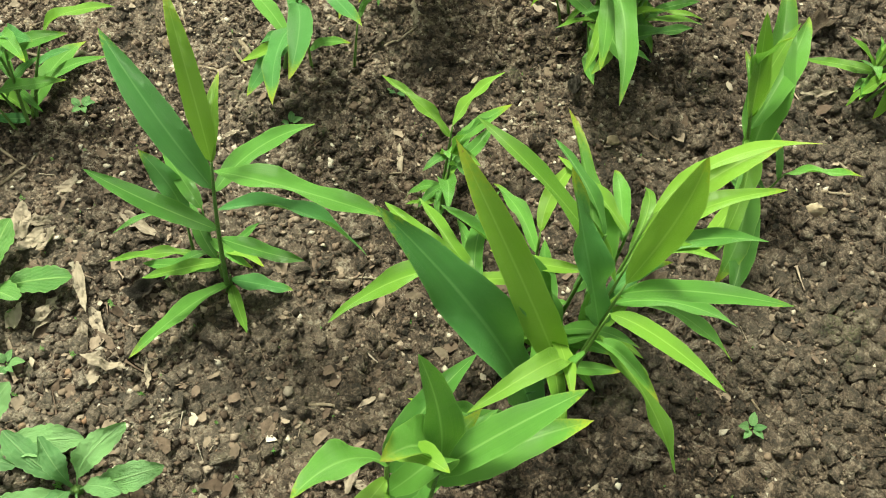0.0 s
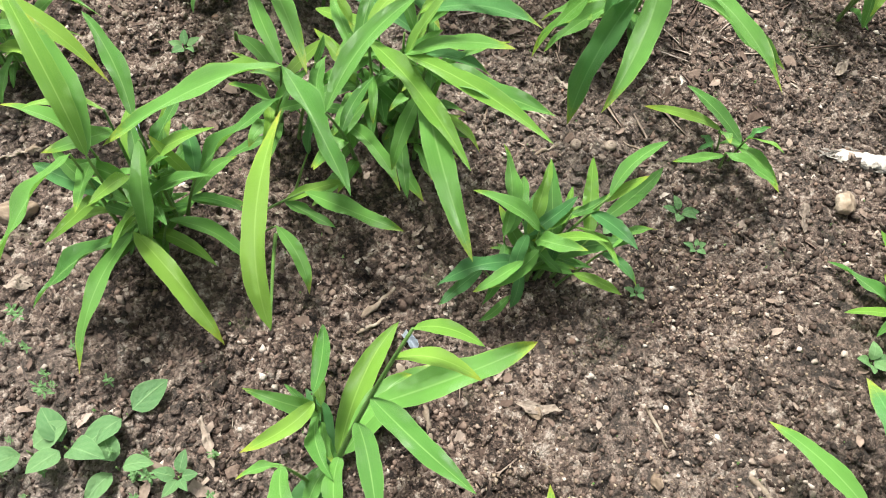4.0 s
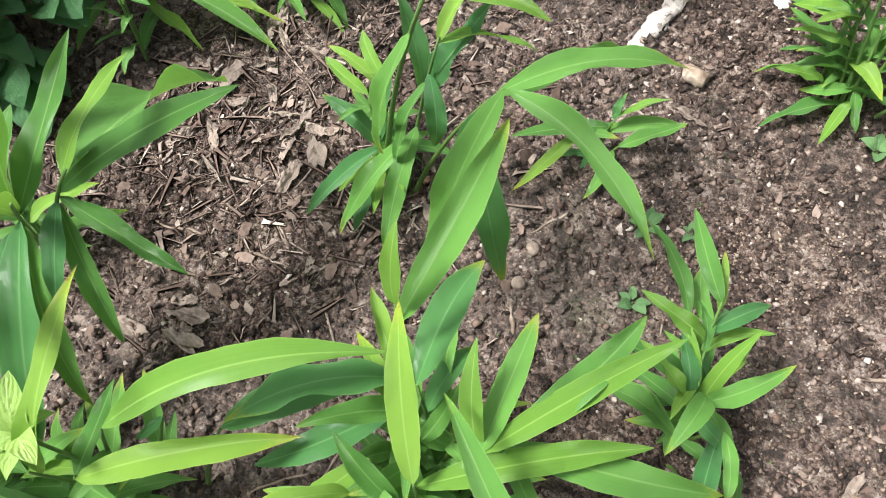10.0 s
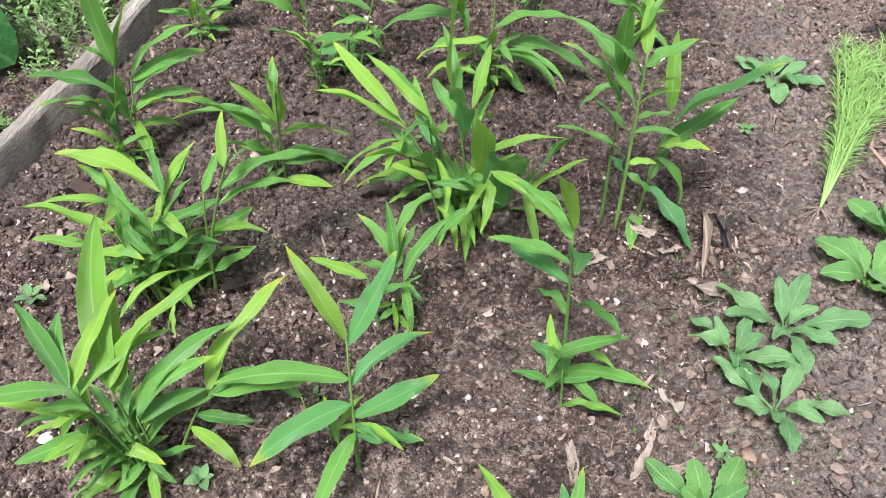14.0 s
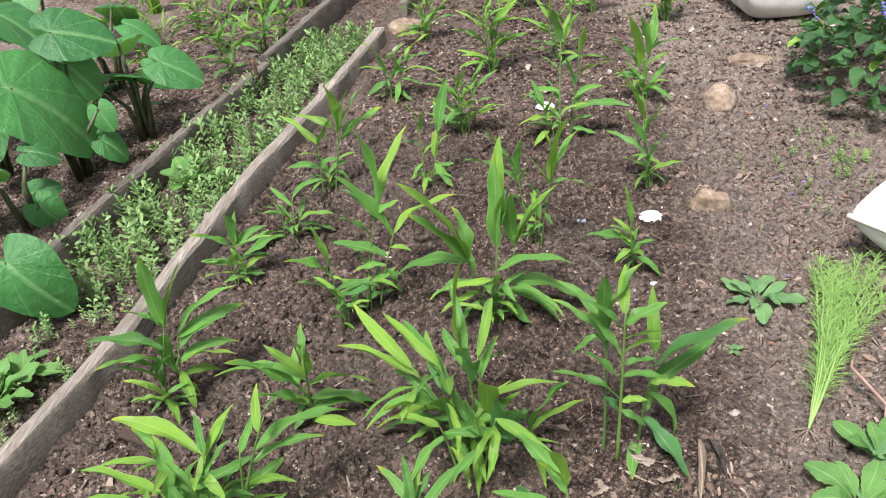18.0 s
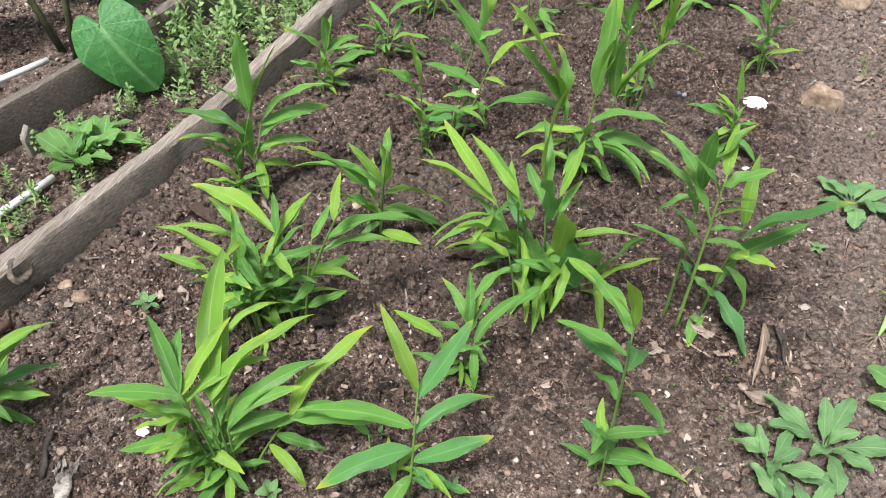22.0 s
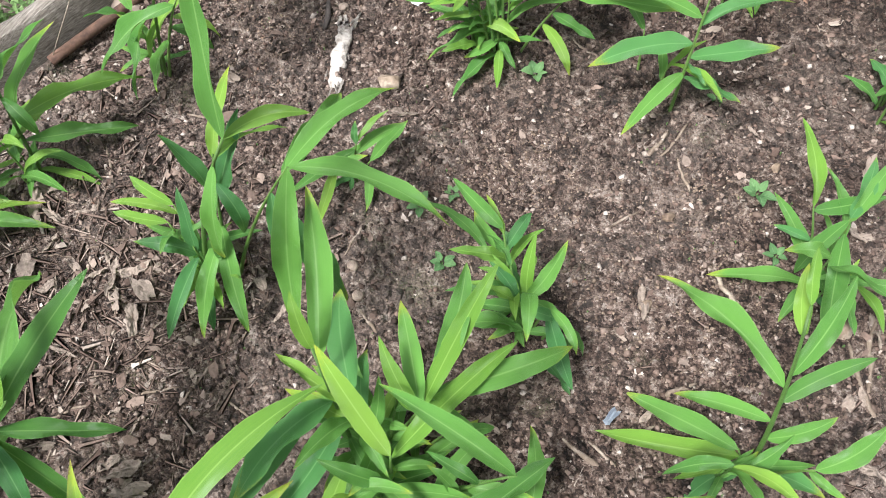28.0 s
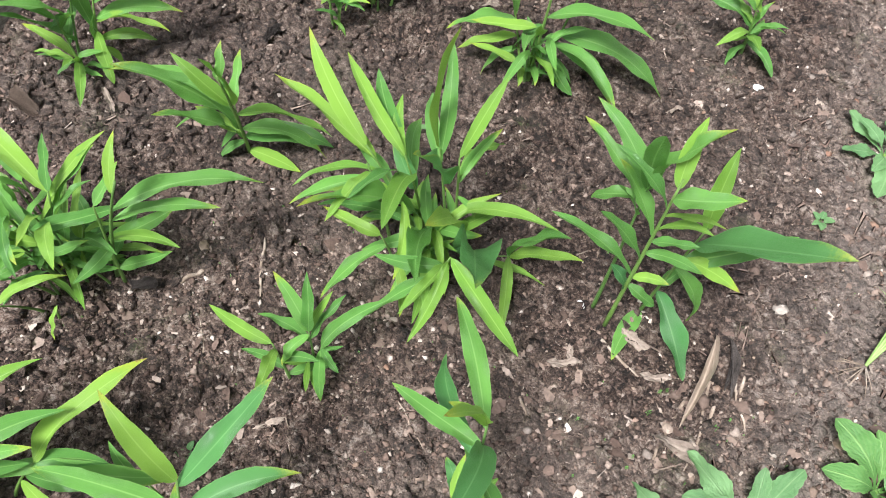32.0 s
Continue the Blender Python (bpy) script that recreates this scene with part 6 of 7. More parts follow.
# ---- dark broad-leaved shrubs by the bed ----
def shrub(x, y, radius, height, count, seed, leaves, size, label, category="shrub", lime=0, group=""):
    rnd = random.Random(seed)
    plant = root("shrub", x, y, ground_z(x, y), label, category, group)
    twigs = []
    for k in range(11):
        a = 6.283 * k / 11 + rnd.uniform(-0.3, 0.3)
        r, h = radius * rnd.uniform(0.35, 0.95), height * rnd.uniform(0.45, 1.0)
        pts = [(0.02 * math.cos(a), 0.02 * math.sin(a), -0.02), (0.5 * r * math.cos(a), 0.5 * r * math.sin(a), h * 0.6), (r * math.cos(a), r * math.sin(a), h)]
        twigs.append(rod("branch", pts, [0.005, 0.0035, 0.002], TWIG, plant, sides=6))
    for k in range(count):
        a, u = rnd.uniform(0, 6.283), math.sqrt(rnd.random())
        top = height * (1 - 0.75 * u * u) * rnd.uniform(0.2, 1.05)
        base = Vector((radius * u * math.cos(a), radius * u * math.sin(a), max(0.02, top)))
        d = around(math.degrees(a) + rnd.uniform(-70, 70), rnd.uniform(-35, 30))
        pool = LIME_LEAVES if rnd.random() < lime else leaves
        shared("leaf", pool[rnd.randrange(len(pool))], twigs[k % 11], aim(base, base + d * size * rnd.uniform(0.6, 1.25), (0, 0, 1), rnd.uniform(0.85, 1.2), rnd.uniform(-25, 25)))
    return plant


SHADE = "dark green broad-leaved shrub at the bed corner"
shrub(-0.44, -1.70, 0.20, 0.21, 170, 1, SHRUB_LEAVES, 0.075, SHADE, lime=0.10)
shrub(-0.20, -1.80, 0.22, 0.18, 70, 5, SHRUB_LEAVES, 0.085, SHADE, lime=0.15)
shrub(-0.80, -1.58, 0.20, 0.22, 150, 2, SHRUB_LEAVES, 0.085, SHADE, lime=0.06)
shrub(-1.17, -1.18, 0.12, 0.34, 170, 3, SHRUB_LEAVES, 0.075, "dense dark green shrub beside the timber plank")
for pts in ([(-0.20, -1.58, 0.05), (-0.28, -1.55, 0.10), (-0.36, -1.62, 0.13), (-0.46, -1.68, 0.19)], [(-0.26, -1.50, 0.02), (-0.34, -1.52, 0.04), (-0.33, -1.60, 0.09), (-0.30, -1.68, 0.12)]):
    tagged(rod("vine_runner", pts, [0.002, 0.0018, 0.0015, 0.0012], TWIG, sides=6), "thin dry vine runner at the shrub's foot", "vine")



SALVIA_LEAVES = leaf_set("leaf", leaf_material("salvia_leaf", (0.014, 0.050, 0.018), (0.045, 0.125, 0.036), (0.06, 0.15, 0.05), rough=0.55, veins=6.0, slant=1.2, ridge=0.3), oval, 5, 0.30, (0.06, 0.14, 0.20, 0.10, 0.17), 130, 0.10, 0.25, 10)


def salvia(x, y, radius, height, seed):
    plant = shrub(x, y, radius, height, 760, seed, SALVIA_LEAVES, 0.068, "bushy green shrub with small purple flower spikes", lime=0.05)
    rnd = random.Random(seed)
    for k in range(14):
        a, u = rnd.uniform(0, 6.283), rnd.uniform(0.3, 1.0)
        b = Vector((radius * u * math.cos(a), radius * u * math.sin(a), height * (1.05 - 0.7 * u * u)))
        d = around(math.degrees(a), 50)
        spike = rod("flower_stalk", [b, b + d * 0.05, b + d * 0.10], [0.002, 0.0016, 0.001], STEM, plant, sides=5)
        n = 12
        v, f = LUMP
        rng = np.random.default_rng(k)
        at = np.array([tuple(b + d * (0.03 + 0.07 * i / n)) for i in range(n)]) + rng.normal(0, 0.004, (n, 3))
        w = v[None] * rng.uniform(0.003, 0.005, (n, 1, 1)) + at[:, None]
        fl = new("flowers", fast_mesh("flowers", w.reshape(-1, 3), (f[None] + (np.arange(n) * len(v))[:, None, None]).reshape(-1, 3), PURPLE, True))
        fl.parent = spike


salvia(1.24, 1.66, 0.47, 0.54, 9)
rng = np.random.default_rng(31)
scatter("fallen_petals", LUMP, np.stack([rng.normal(0.55, 0.14, 70), rng.normal(1.25, 0.35, 70)], 1), sizes(70, 32, 0.003, 0.006, 0.3), PURPLE, "fallen purple petals on the path", "petals", 33)


# ---- taro in the next bed ----
def heart(size, cup, seed, droop=0.15):
    """A shield-shaped leaf; the stalk meets it at the origin, its tip points along +x."""
    rnd = random.Random(seed)
    rings, sides = 6, 30
    verts, uvs, faces = [(0, 0, 0)], [(0.35, 0.5)], []
    for r in range(1, rings + 1):
        s = r / rings
        for k in range(sides):
            a = 2 * math.pi * k / sides
            edge = 0.52 + 0.20 * math.cos(a) + 0.28 * max(0.0, math.cos(a)) ** 7 - 0.42 * max(0.0, math.cos(a - math.pi)) ** 14 + 0.10 * max(0.0, math.cos(a - math.pi)) ** 2
            x, y = s * edge * math.cos(a), s * edge * math.sin(a)
            z = cup * (abs(y) * 0.8) - droop * max(0, x) ** 2 - 0.12 * s * s + 0.02 * math.sin(a * 9 + rnd.uniform(0, 0.4)) * s
            verts.append((x * size, y * size, z * size))
            uvs.append((0.35 + x * 0.6, 0.5 + y * 0.8))
    for k in range(sides):
        faces.append((0, 1 + k, 1 + (k + 1) % sides))
    for r in range(rings - 1):
        for k in range(sides):
            a, b = 1 + r * sides + k, 1 + r * sides + (k + 1) % sides
            faces.append((a, a + sides, b + sides, b))
    return verts, faces, uvs


TARO_SHAPES = [mesh_of("leaf", *heart(1.0, c, k, d)[:2], TARO, heart(1.0, c, k, d)[2]) for k, (c, d) in enumerate([(0.1, 0.2), (0.3, 0.3), (0.02, 0.5), (0.2, 0.1)])]


def taro(x, y, rows, label, seed):
    """rows: (azimuth, reach, height, leaf size, tilt of the blade down from level, where the blade points if not along the stalk)."""
    rnd = random.Random(seed)
    plant = root("taro_plant", x, y, ground_z(x, y), label, "taro plant", "taro plants in the next bed")
    for az, reach, height, size, tilt, *facing in rows:
        d = around(az, 0)
        tip = Vector((d.x * reach, d.y * reach, height))
        stalk = rod("stalk", [(d.x * 0.015, d.y * 0.015, -0.02), (d.x * reach * 0.35, d.y * reach * 0.35, height * 0.62), tip], [0.011, 0.0075, 0.0045], TARO_STEM, plant, sides=8)
        m = Matrix.Translation(tip) @ pose(0, 0, 0, rnd.uniform(-12, 12) + (38 if facing and abs(facing[0]) < 60 else 0), tilt, facing[0] if facing else az) @ Matrix.Scale(size, 4)
        shared("leaf", TARO_SHAPES[rnd.randrange(4)], stalk, m)
    return plant


TALL = "tall taro plant with dark stalks and broad leaves"
taro(-1.44, 1.58, [(29, 0.015, 0.230, 0.115, -40, -90), (13, 0.111, 0.270, 0.150, 28, 14), (-150, 0.03, 0.243, 0.124, -18, -136), (67, 0.080, 0.228, 0.099, 28, 7), (120, 0.12, 0.33, 0.16, 20), (190, 0.10, 0.20, 0.14, 30), (80, 0.05, 0.12, 0.07, 10)], TALL, 1)
taro(-1.55, 1.31, [(-122, 0.119, 0.357, 0.299, 39, 28), (101, 0.130, 0.444, 0.189, 13, 24), (92, 0.118, 0.344, 0.138, 49, 3), (33, 0.107, 0.216, 0.081, 60, -33), (33, 0.087, 0.110, 0.100, 40, 17), (-147, 0.03, 0.184, 0.099, -16, -128)], "large taro plant with wide hanging leaves", 3)
taro(-1.56, 1.00, [(38, 0.035, 0.067, 0.099, 54, 6), (79, 0.076, 0.214, 0.085, 7, 20), (100, 0.057, 0.086, 0.077, -17, 21), (200, 0.12, 0.22, 0.15, 25)], "small taro plant with dark stalks", 2)
taro(-1.85, 1.35, [(20, 0.12, 0.30, 0.13, 22), (120, 0.15, 0.32, 0.15, 30), (-60, 0.12, 0.22, 0.14, 25), (-150, 0.2, 0.4, 0.24, 25)], TALL, 4)
taro(-1.56, 0.72, [(-35, 0.29, 0.20, 0.165, 42, -25), (100, 0.14, 0.30, 0.18, 25), (-160, 0.2, 0.3, 0.22, 30)], "taro plant with a pale round hanging leaf", 5)
taro(-1.75, 2.05, [(0, 0.12, 0.26, 0.13, 25), (90, 0.14, 0.30, 0.15, 25), (-100, 0.12, 0.22, 0.12, 25), (180, 0.15, 0.3, 0.16, 25)], TALL, 6)
taro(-2.15, 1.75, [(0, 0.2, 0.42, 0.26, 25), (100, 0.2, 0.45, 0.26, 25), (-80, 0.22, 0.4, 0.26, 25)], TALL, 7)
taro(-2.3, 2.5, [(10, 0.2, 0.42, 0.26, 25), (110, 0.2, 0.45, 0.26, 25), (-70, 0.22, 0.4, 0.26, 25)], TALL, 8)
for k, (x, y, h) in enumerate([(-1.30, 2.15, 0.24), (-1.45, 2.45, 0.26), (-1.2, 2.6, 0.2), (-1.65, 2.75, 0.3), (-1.9, 2.45, 0.26), (-1.35, 2.95, 0.26), (-1.55, 2.12, 0.22), (-1.25, 2.42, 0.2), (-1.72, 2.28, 0.26), (-1.5, 3.0, 0.26)]):
    young(x, y, h, 2, 0.04, 6, 60 + k, "gb", 30, "ginger plant growing in the neighbouring bed")


def grassy(x, y, seed):
    rnd = random.Random(seed)
    plant = root("iris_plant", x, y, ground_z(x, y), "tuft of upright sword-shaped green leaves", "grass tuft", "sword-leaved tufts in the next bed")
    for k in range(12):
        d = around(rnd.uniform(0, 360), rnd.uniform(50, 82))
        b = Vector((rnd.uniform(-0.02, 0.02), rnd.uniform(-0.02, 0.02), -0.01))
        shared("leaf", GINGER["b"][k % 8], plant, aim(b, b + d * rnd.uniform(0.22, 0.36), (0, 0, 1), 0.6))


for k, (x, y) in enumerate([(-1.22, 3.05), (-1.42, 3.25), (-1.05, 3.3), (-1.7, 3.4), (-2.0, 3.1)]):
    grassy(x, y, k)


# ---- broad-leaved vine beyond the far board ----
def pumpkin(x, y, seed):
    rnd = random.Random(seed)
    plant = root("broad_leaf_plant", x, y, ground_z(x, y), "broad pale green leafy plant beyond the board", "leafy plant")
    for az, reach, height, size, tilt in [(11, 0.28, 0.25, 0.17, 45), (-22, 0.32, 0.17, 0.20, 35), (50, 0.14, 0.28, 0.18, 25), (-20, 0.16, 0.27, 0.18, 28), (-70, 0.18, 0.22, 0.17, 30), (90, 0.2, 0.3, 0.18, 25), (170, 0.2, 0.3, 0.2, 25), (-5, 0.24, 0.09, 0.12, 45)]:
        d = around(az, 0)
        tip = Vector((d.x * reach, d.y * reach, height))
        stalk = rod("stalk", [(0, 0, -0.02), (d.x * reach * 0.4, d.y * reach * 0.4, height * 0.7), tip], [0.006, 0.005, 0.0035], STEM, plant, sides=7)
        shared("leaf", TARO_SHAPES[rnd.randrange(4)], stalk, Matrix.Translation(tip) @ pose(0, 0, 0, rnd.uniform(-15, 15), tilt, az) @ Matrix.Scale(size * 0.88, 4))


pumpkin(-1.83, -0.20, 3)
pumpkin(-2.0, -0.66, 4)


# ---- uprooted feathery weed ----
def feathery(x0, y0, x1, y1, seed):
    rnd = random.Random(seed)
    a, b = Vector((x0, y0, ground_z(x0, y0) + 0.012)), Vector((x1, y1, ground_z(x1, y1) + 0.03))
    plant = root("uprooted_weed", x0, y0, a.z, "uprooted feathery yellow-green weed lying on the soil", "weed")
    o = plant.matrix_basis.translation
    mid = (a + b) / 2 + Vector((0.0, 0, 0.025))

    def at(u):
        return a * (1 - u) ** 2 + mid * 2 * u * (1 - u) + b * u * u - o

    along = (b - a).normalized()
    across = along.cross(Vector((0, 0, 1))).normalized()
    for number in range(15):
        off, far, high = rnd.uniform(-1, 1), rnd.uniform(0.72, 1.03), rnd.uniform(0.0, 0.05)

        def stem_at(u):
            wob = Vector((0.006 * noise.noise((u * 3, number, 0)), 0.006 * noise.noise((u * 3, number, 5)), 0))
            return at(u * far) + across * off * (0.03 * u + 0.055 * u * u) + Vector((0, 0, high * u * (1.2 - u))) + wob

        ks = [k / 9 for k in range(10)]
        rod("stalk", [stem_at(u) for u in ks], [0.0017 * (1 - 0.7 * u) + 0.0004 for u in ks], FEATHER, plant, sides=5)
        verts, faces, uvs = [], [], []
        for k in range(105):
            u = 0.16 + 0.84 * rnd.random() ** 0.7
            p = stem_at(u)
            lead = (along * rnd.uniform(0.3, 1.2) + across * rnd.uniform(-1.1, 1.1) + Vector((0, 0, rnd.uniform(-0.3, 0.5)))).normalized()
            long = rnd.uniform(0.02, 0.055)
            side = lead.cross(Vector((0, 0, 1))).normalized()
            tip = p + lead * long + side * rnd.uniform(-0.008, 0.008) - Vector((0, 0, rnd.uniform(0, 0.008)))
            tip.z = max(tip.z, -0.006)
            half = (p + tip) / 2 + Vector((0, 0, 0.004))
            w = side * rnd.uniform(0.0007, 0.0013)
            n = len(verts)
            verts += [p - w * 0.4, p + w * 0.4, half + w, half - w, tip]
            uvs += [(0, 0), (0, 1), (0.5, 1), (0.5, 0), (1, 0.5)]
            faces += [(n, n + 1, n + 2, n + 3), (n + 3, n + 2, n + 4)]
        spray = new("leaf_spray", mesh_of("leaf_spray", verts, faces, FEATHER, uvs))
        spray.parent = plant
    for k in range(12):
        d = around(math.degrees(math.atan2(y0 - y1, x0 - x1)) + rnd.uniform(-75, 75), -4)
        p = Vector((0, 0, 0))
        rod("root", [p, p + d * 0.03 + Vector((0, 0, 0.004)), p + d * rnd.uniform(0.032, 0.05)], [0.0011, 0.0007, 0.0003], TWIG, plant, sides=5)


feathery(0.370, 0.180, 0.615, 0.68, 3)

runner = root("red_runner", 0.5, 0.17, ground_z(0.5, 0.17), "reddish creeping runner with a round leaf", "vine")
RED_STEM = plain_material("red_stem", (0.16, 0.09, 0.075), (0.34, 0.22, 0.18), 0.5)
rod("runner_stem", [(-0.12, -0.16, 0.01), (-0.02, -0.04, 0.015), (0.02, 0.06, 0.03), (-0.02, 0.14, 0.05), (0.02, 0.22, 0.03)], [0.004, 0.004, 0.0038, 0.0035, 0.003], RED_STEM, runner)
for k, (px, py, az, ln) in enumerate([(0.02, 0.06, -60, 0.055), (0.0, 0.0, 30, 0.06), (-0.06, -0.08, -20, 0.08), (-0.04, -0.05, 60, 0.07), (-0.08, -0.12, -80, 0.08)]):
    base = Vector((px, py, 0.02))
    shared("leaf", SEEDLING_LEAVES[k % 4], runner, aim(base, base + around(az, 14) * ln, (0, 0, 1), 1.1))


# ---- stones, bricks and shells ----
def rock(name, x, y, size, material, label, category, seed, flat=0.6, turn=0.0, rough=0.7, z=0.0, cuts=3):
    bm = bmesh.new()
    bmesh.ops.create_icosphere(bm, subdivisions=3, radius=1.0)
    rnd = random.Random(seed)
    planes = [(Vector((rnd.uniform(-1, 1), rnd.uniform(-1, 1), rnd.uniform(-0.6, 1))).normalized(), rnd.uniform(0.5, 0.82)) for _ in range(5 + cuts)]
    for v in bm.verts:
        p = v.co.copy()
        for n, d in planes:
            over = p.dot(n) - d
            if over > 0:
                p -= n * over * 0.9
        p *= 1 + rough * 0.3 * noise.noise(v.co * 2.1 + Vector((seed, 0, 0))) + 0.08 * noise.noise(v.co * 6)
        v.co = Vector((p.x * size, p.y * size * 0.75, p.z * size * flat))
    ob = part(name, bm, material)
    ob.matrix_basis = pose(x, y, ground_z(x, y) + z + size * flat * 0.35, 0, 0, turn)
    return tagged(ob, label, category)


rock("brown_stone", -0.706, -0.489, 0.019, ROCK, "brown rounded stone beside the pale log", "stone", 1)
rock("rock", 0.352, 0.955, 0.058, ROCK, "tan angular rock on the bare path", "rock", 2, 0.85, 20)
rock("rock", 0.497, 1.56, 0.070, ROCK, "tan blocky rock on the bare path", "rock", 3, 0.85, 50)
rock("flat_rock", 0.69, 1.97, 0.085, ROCK, "flat grey-tan rock sunk in the path", "rock", 4, 0.25, 10)
rock("flat_rock", 0.52, 2.75, 0.10, ROCK, "flat pale stone at the far end", "rock", 6, 0.25, 40)
rock("flat_rock", -0.62, 2.48, 0.10, ROCK, "flat brown stone between the timber ends", "rock", 5, 0.4, 70)
for k, (x, y, s) in enumerate([(-0.999, -0.105, 0.020), (-1.04, -0.088, 0.014), (-0.031, -0.562, 0.018), (-0.058, -1.338, 0.022), (-0.08, -1.223, 0.024), (-0.144, -1.272, 0.012), (-0.269, -0.506, 0.0095), (-0.171, -0.365, 0.010), (-0.247, -0.641, 0.011), (-0.615, 0.264, 0.016), (-0.523, 0.017, 0.010)]):
    rock("stone", x, y, s, ROCK, "small rounded tan stone in the bed", "stone", 20 + k, 0.7, 33 * k)


def brick(x, y, sx, sy, sz, turn, seed, label):
    bm = bmesh.new()
    bmesh.ops.create_cube(bm, size=1.0)
    bmesh.ops.subdivide_edges(bm, edges=bm.edges[:], cuts=6, use_grid_fill=True)
    for v in bm.verts:
        c = v.co
        k = 1 - 0.10 * (abs(c.x * 2) ** 6 * abs(c.y * 2) ** 6 + abs(c.x * 2) ** 6 * abs(c.z * 2) ** 6 + abs(c.y * 2) ** 6 * abs(c.z * 2) ** 6)
        n = 0.07 * noise.noise(c * 4 + Vector((seed, 0, 0)))
        v.co = Vector((c.x * sx, c.y * sy, c.z * sz)) * (k + n + 0.05 * noise.noise(c * 13))
    ob = part("broken_brick", bm, BRICK_MAT)
    ob.matrix_basis = pose(x, y, ground_z(x, y) + sz * 0.42, 6, -5, turn)
    return tagged(ob, label, "brick")


brick(-1.445, 0.085, 0.075, 0.06, 0.065, 25, 1, "weathered red-brown brick leaning at the board")
brick(-1.395, 0.03, 0.045, 0.04, 0.032, 60, 2, "small broken orange brick piece in dirt")
brick(-1.50, -0.17, 0.13, 0.05, 0.05, 15, 3, "old brown brick half hidden by weeds")
rock("grey_stone", -1.37, 0.075, 0.026, ROCK, "small grey stone beside the brick", "stone", 40)


def snail(x, y, r, seed):
    bm = bmesh.new()
    rings, sides = 40, 8
    grid = []
    for k in range(rings + 1):
        u = k / rings
        a, rad = u * 2.6 * 2 * math.pi, r * (1 - 0.92 * u) * 0.62
        c = Vector((math.cos(a) * rad * 0.75, math.sin(a) * rad * 0.75, r * (0.25 + 0.75 * u)))
        w = r * 0.52 * (1 - 0.90 * u)
        d = Vector((math.cos(a), math.sin(a), 0))
        grid.append([bm.verts.new(c + d * w * math.cos(s * 2 * math.pi / sides) + Vector((0, 0, w * math.sin(s * 2 * math.pi / sides)))) for s in range(sides)])
    for k in range(rings):
        for s in range(sides):
            bm.faces.new((grid[k][s], grid[k][(s + 1) % sides], grid[k + 1][(s + 1) % sides], grid[k + 1][s]))
    bm.faces.new(grid[0])
    bm.faces.new(grid[-1][::-1])
    ob = part("snail_shell", bm, SNAIL)
    ob.matrix_basis = pose(x, y, ground_z(x, y) + r * 0.1, 0, 0, 70 * seed)
    tagged(ob, "small round brown empty snail shell", "snail shell", "empty snail shells")


for k, (x, y) in enumerate([(-0.841, -0.398), (0.135, -0.004), (-0.569, -0.793), (0.12, 0.02), (-0.60, -0.76)]):
    snail(x, y, 0.0095, k)


def shell_piece(x, y, r, seed, label):
    """A thin broken bowl of eggshell, lying open side down."""
    bm = bmesh.new()
    bmesh.ops.create_uvsphere(bm, u_segments=18, v_segments=12, radius=r)
    bmesh.ops.delete(bm, geom=[v for v in bm.verts if v.co.z < r * (0.25 + 0.25 * noise.noise((v.co.x * 60, v.co.y * 60, seed)))], context="VERTS")
    for v in bm.verts:
        v.co.z = (v.co.z - r * 0.3) * 0.7
        v.co.x *= 1.25
    bmesh.ops.solidify(bm, geom=bm.faces[:], thickness=0.0012)
    ob = part("eggshell", bm, SHELL)
    ob.matrix_basis = pose(x, y, ground_z(x, y) + 0.003, 0, 6, 40 * seed)
    return tagged(ob, label, "eggshell")


shell_piece(0.195, 0.925, 0.034, 1, "white broken eggshell lying on the path")
shell_piece(-0.057, 1.60, 0.036, 2, "white broken eggshell under a ginger plant")
shell_piece(-0.015, 0.13, 0.008, 3, "small white eggshell chip on the soil")
shell_piece(0.16, 0.62, 0.009, 4, "small white eggshell chip on the soil")
shell_piece(-0.744, -0.338, 0.010, 5, "torn white flake beside the ginger clump")


def scrap(x, y, size, material, label, category, seed, turn=0.0):
    """A crumpled flake lying on the ground."""
    rnd = random.Random(seed)
    verts, faces, uvs = blade(lambda u: 0.8 + 0.12 * math.sin(u * 7 + seed), 0.26, 0.08, 0.75, 0.35, 0.25, 10, 3, seed)
    bm = bmesh.new()
    vs = [bm.verts.new(v) for v in verts]
    for f in faces:
        bm.faces.new([vs[i] for i in f])
    bmesh.ops.solidify(bm, geom=bm.faces[:], thickness=0.03)
    ob = part(category.replace(" ", "_"), bm, material)
    ob.matrix_basis = pose(x, y, ground_z(x, y) + size * 0.08, rnd.uniform(-8, 8), rnd.uniform(-8, 8), turn) @ Matrix.Scale(size, 4)
    return tagged(ob, label, category)


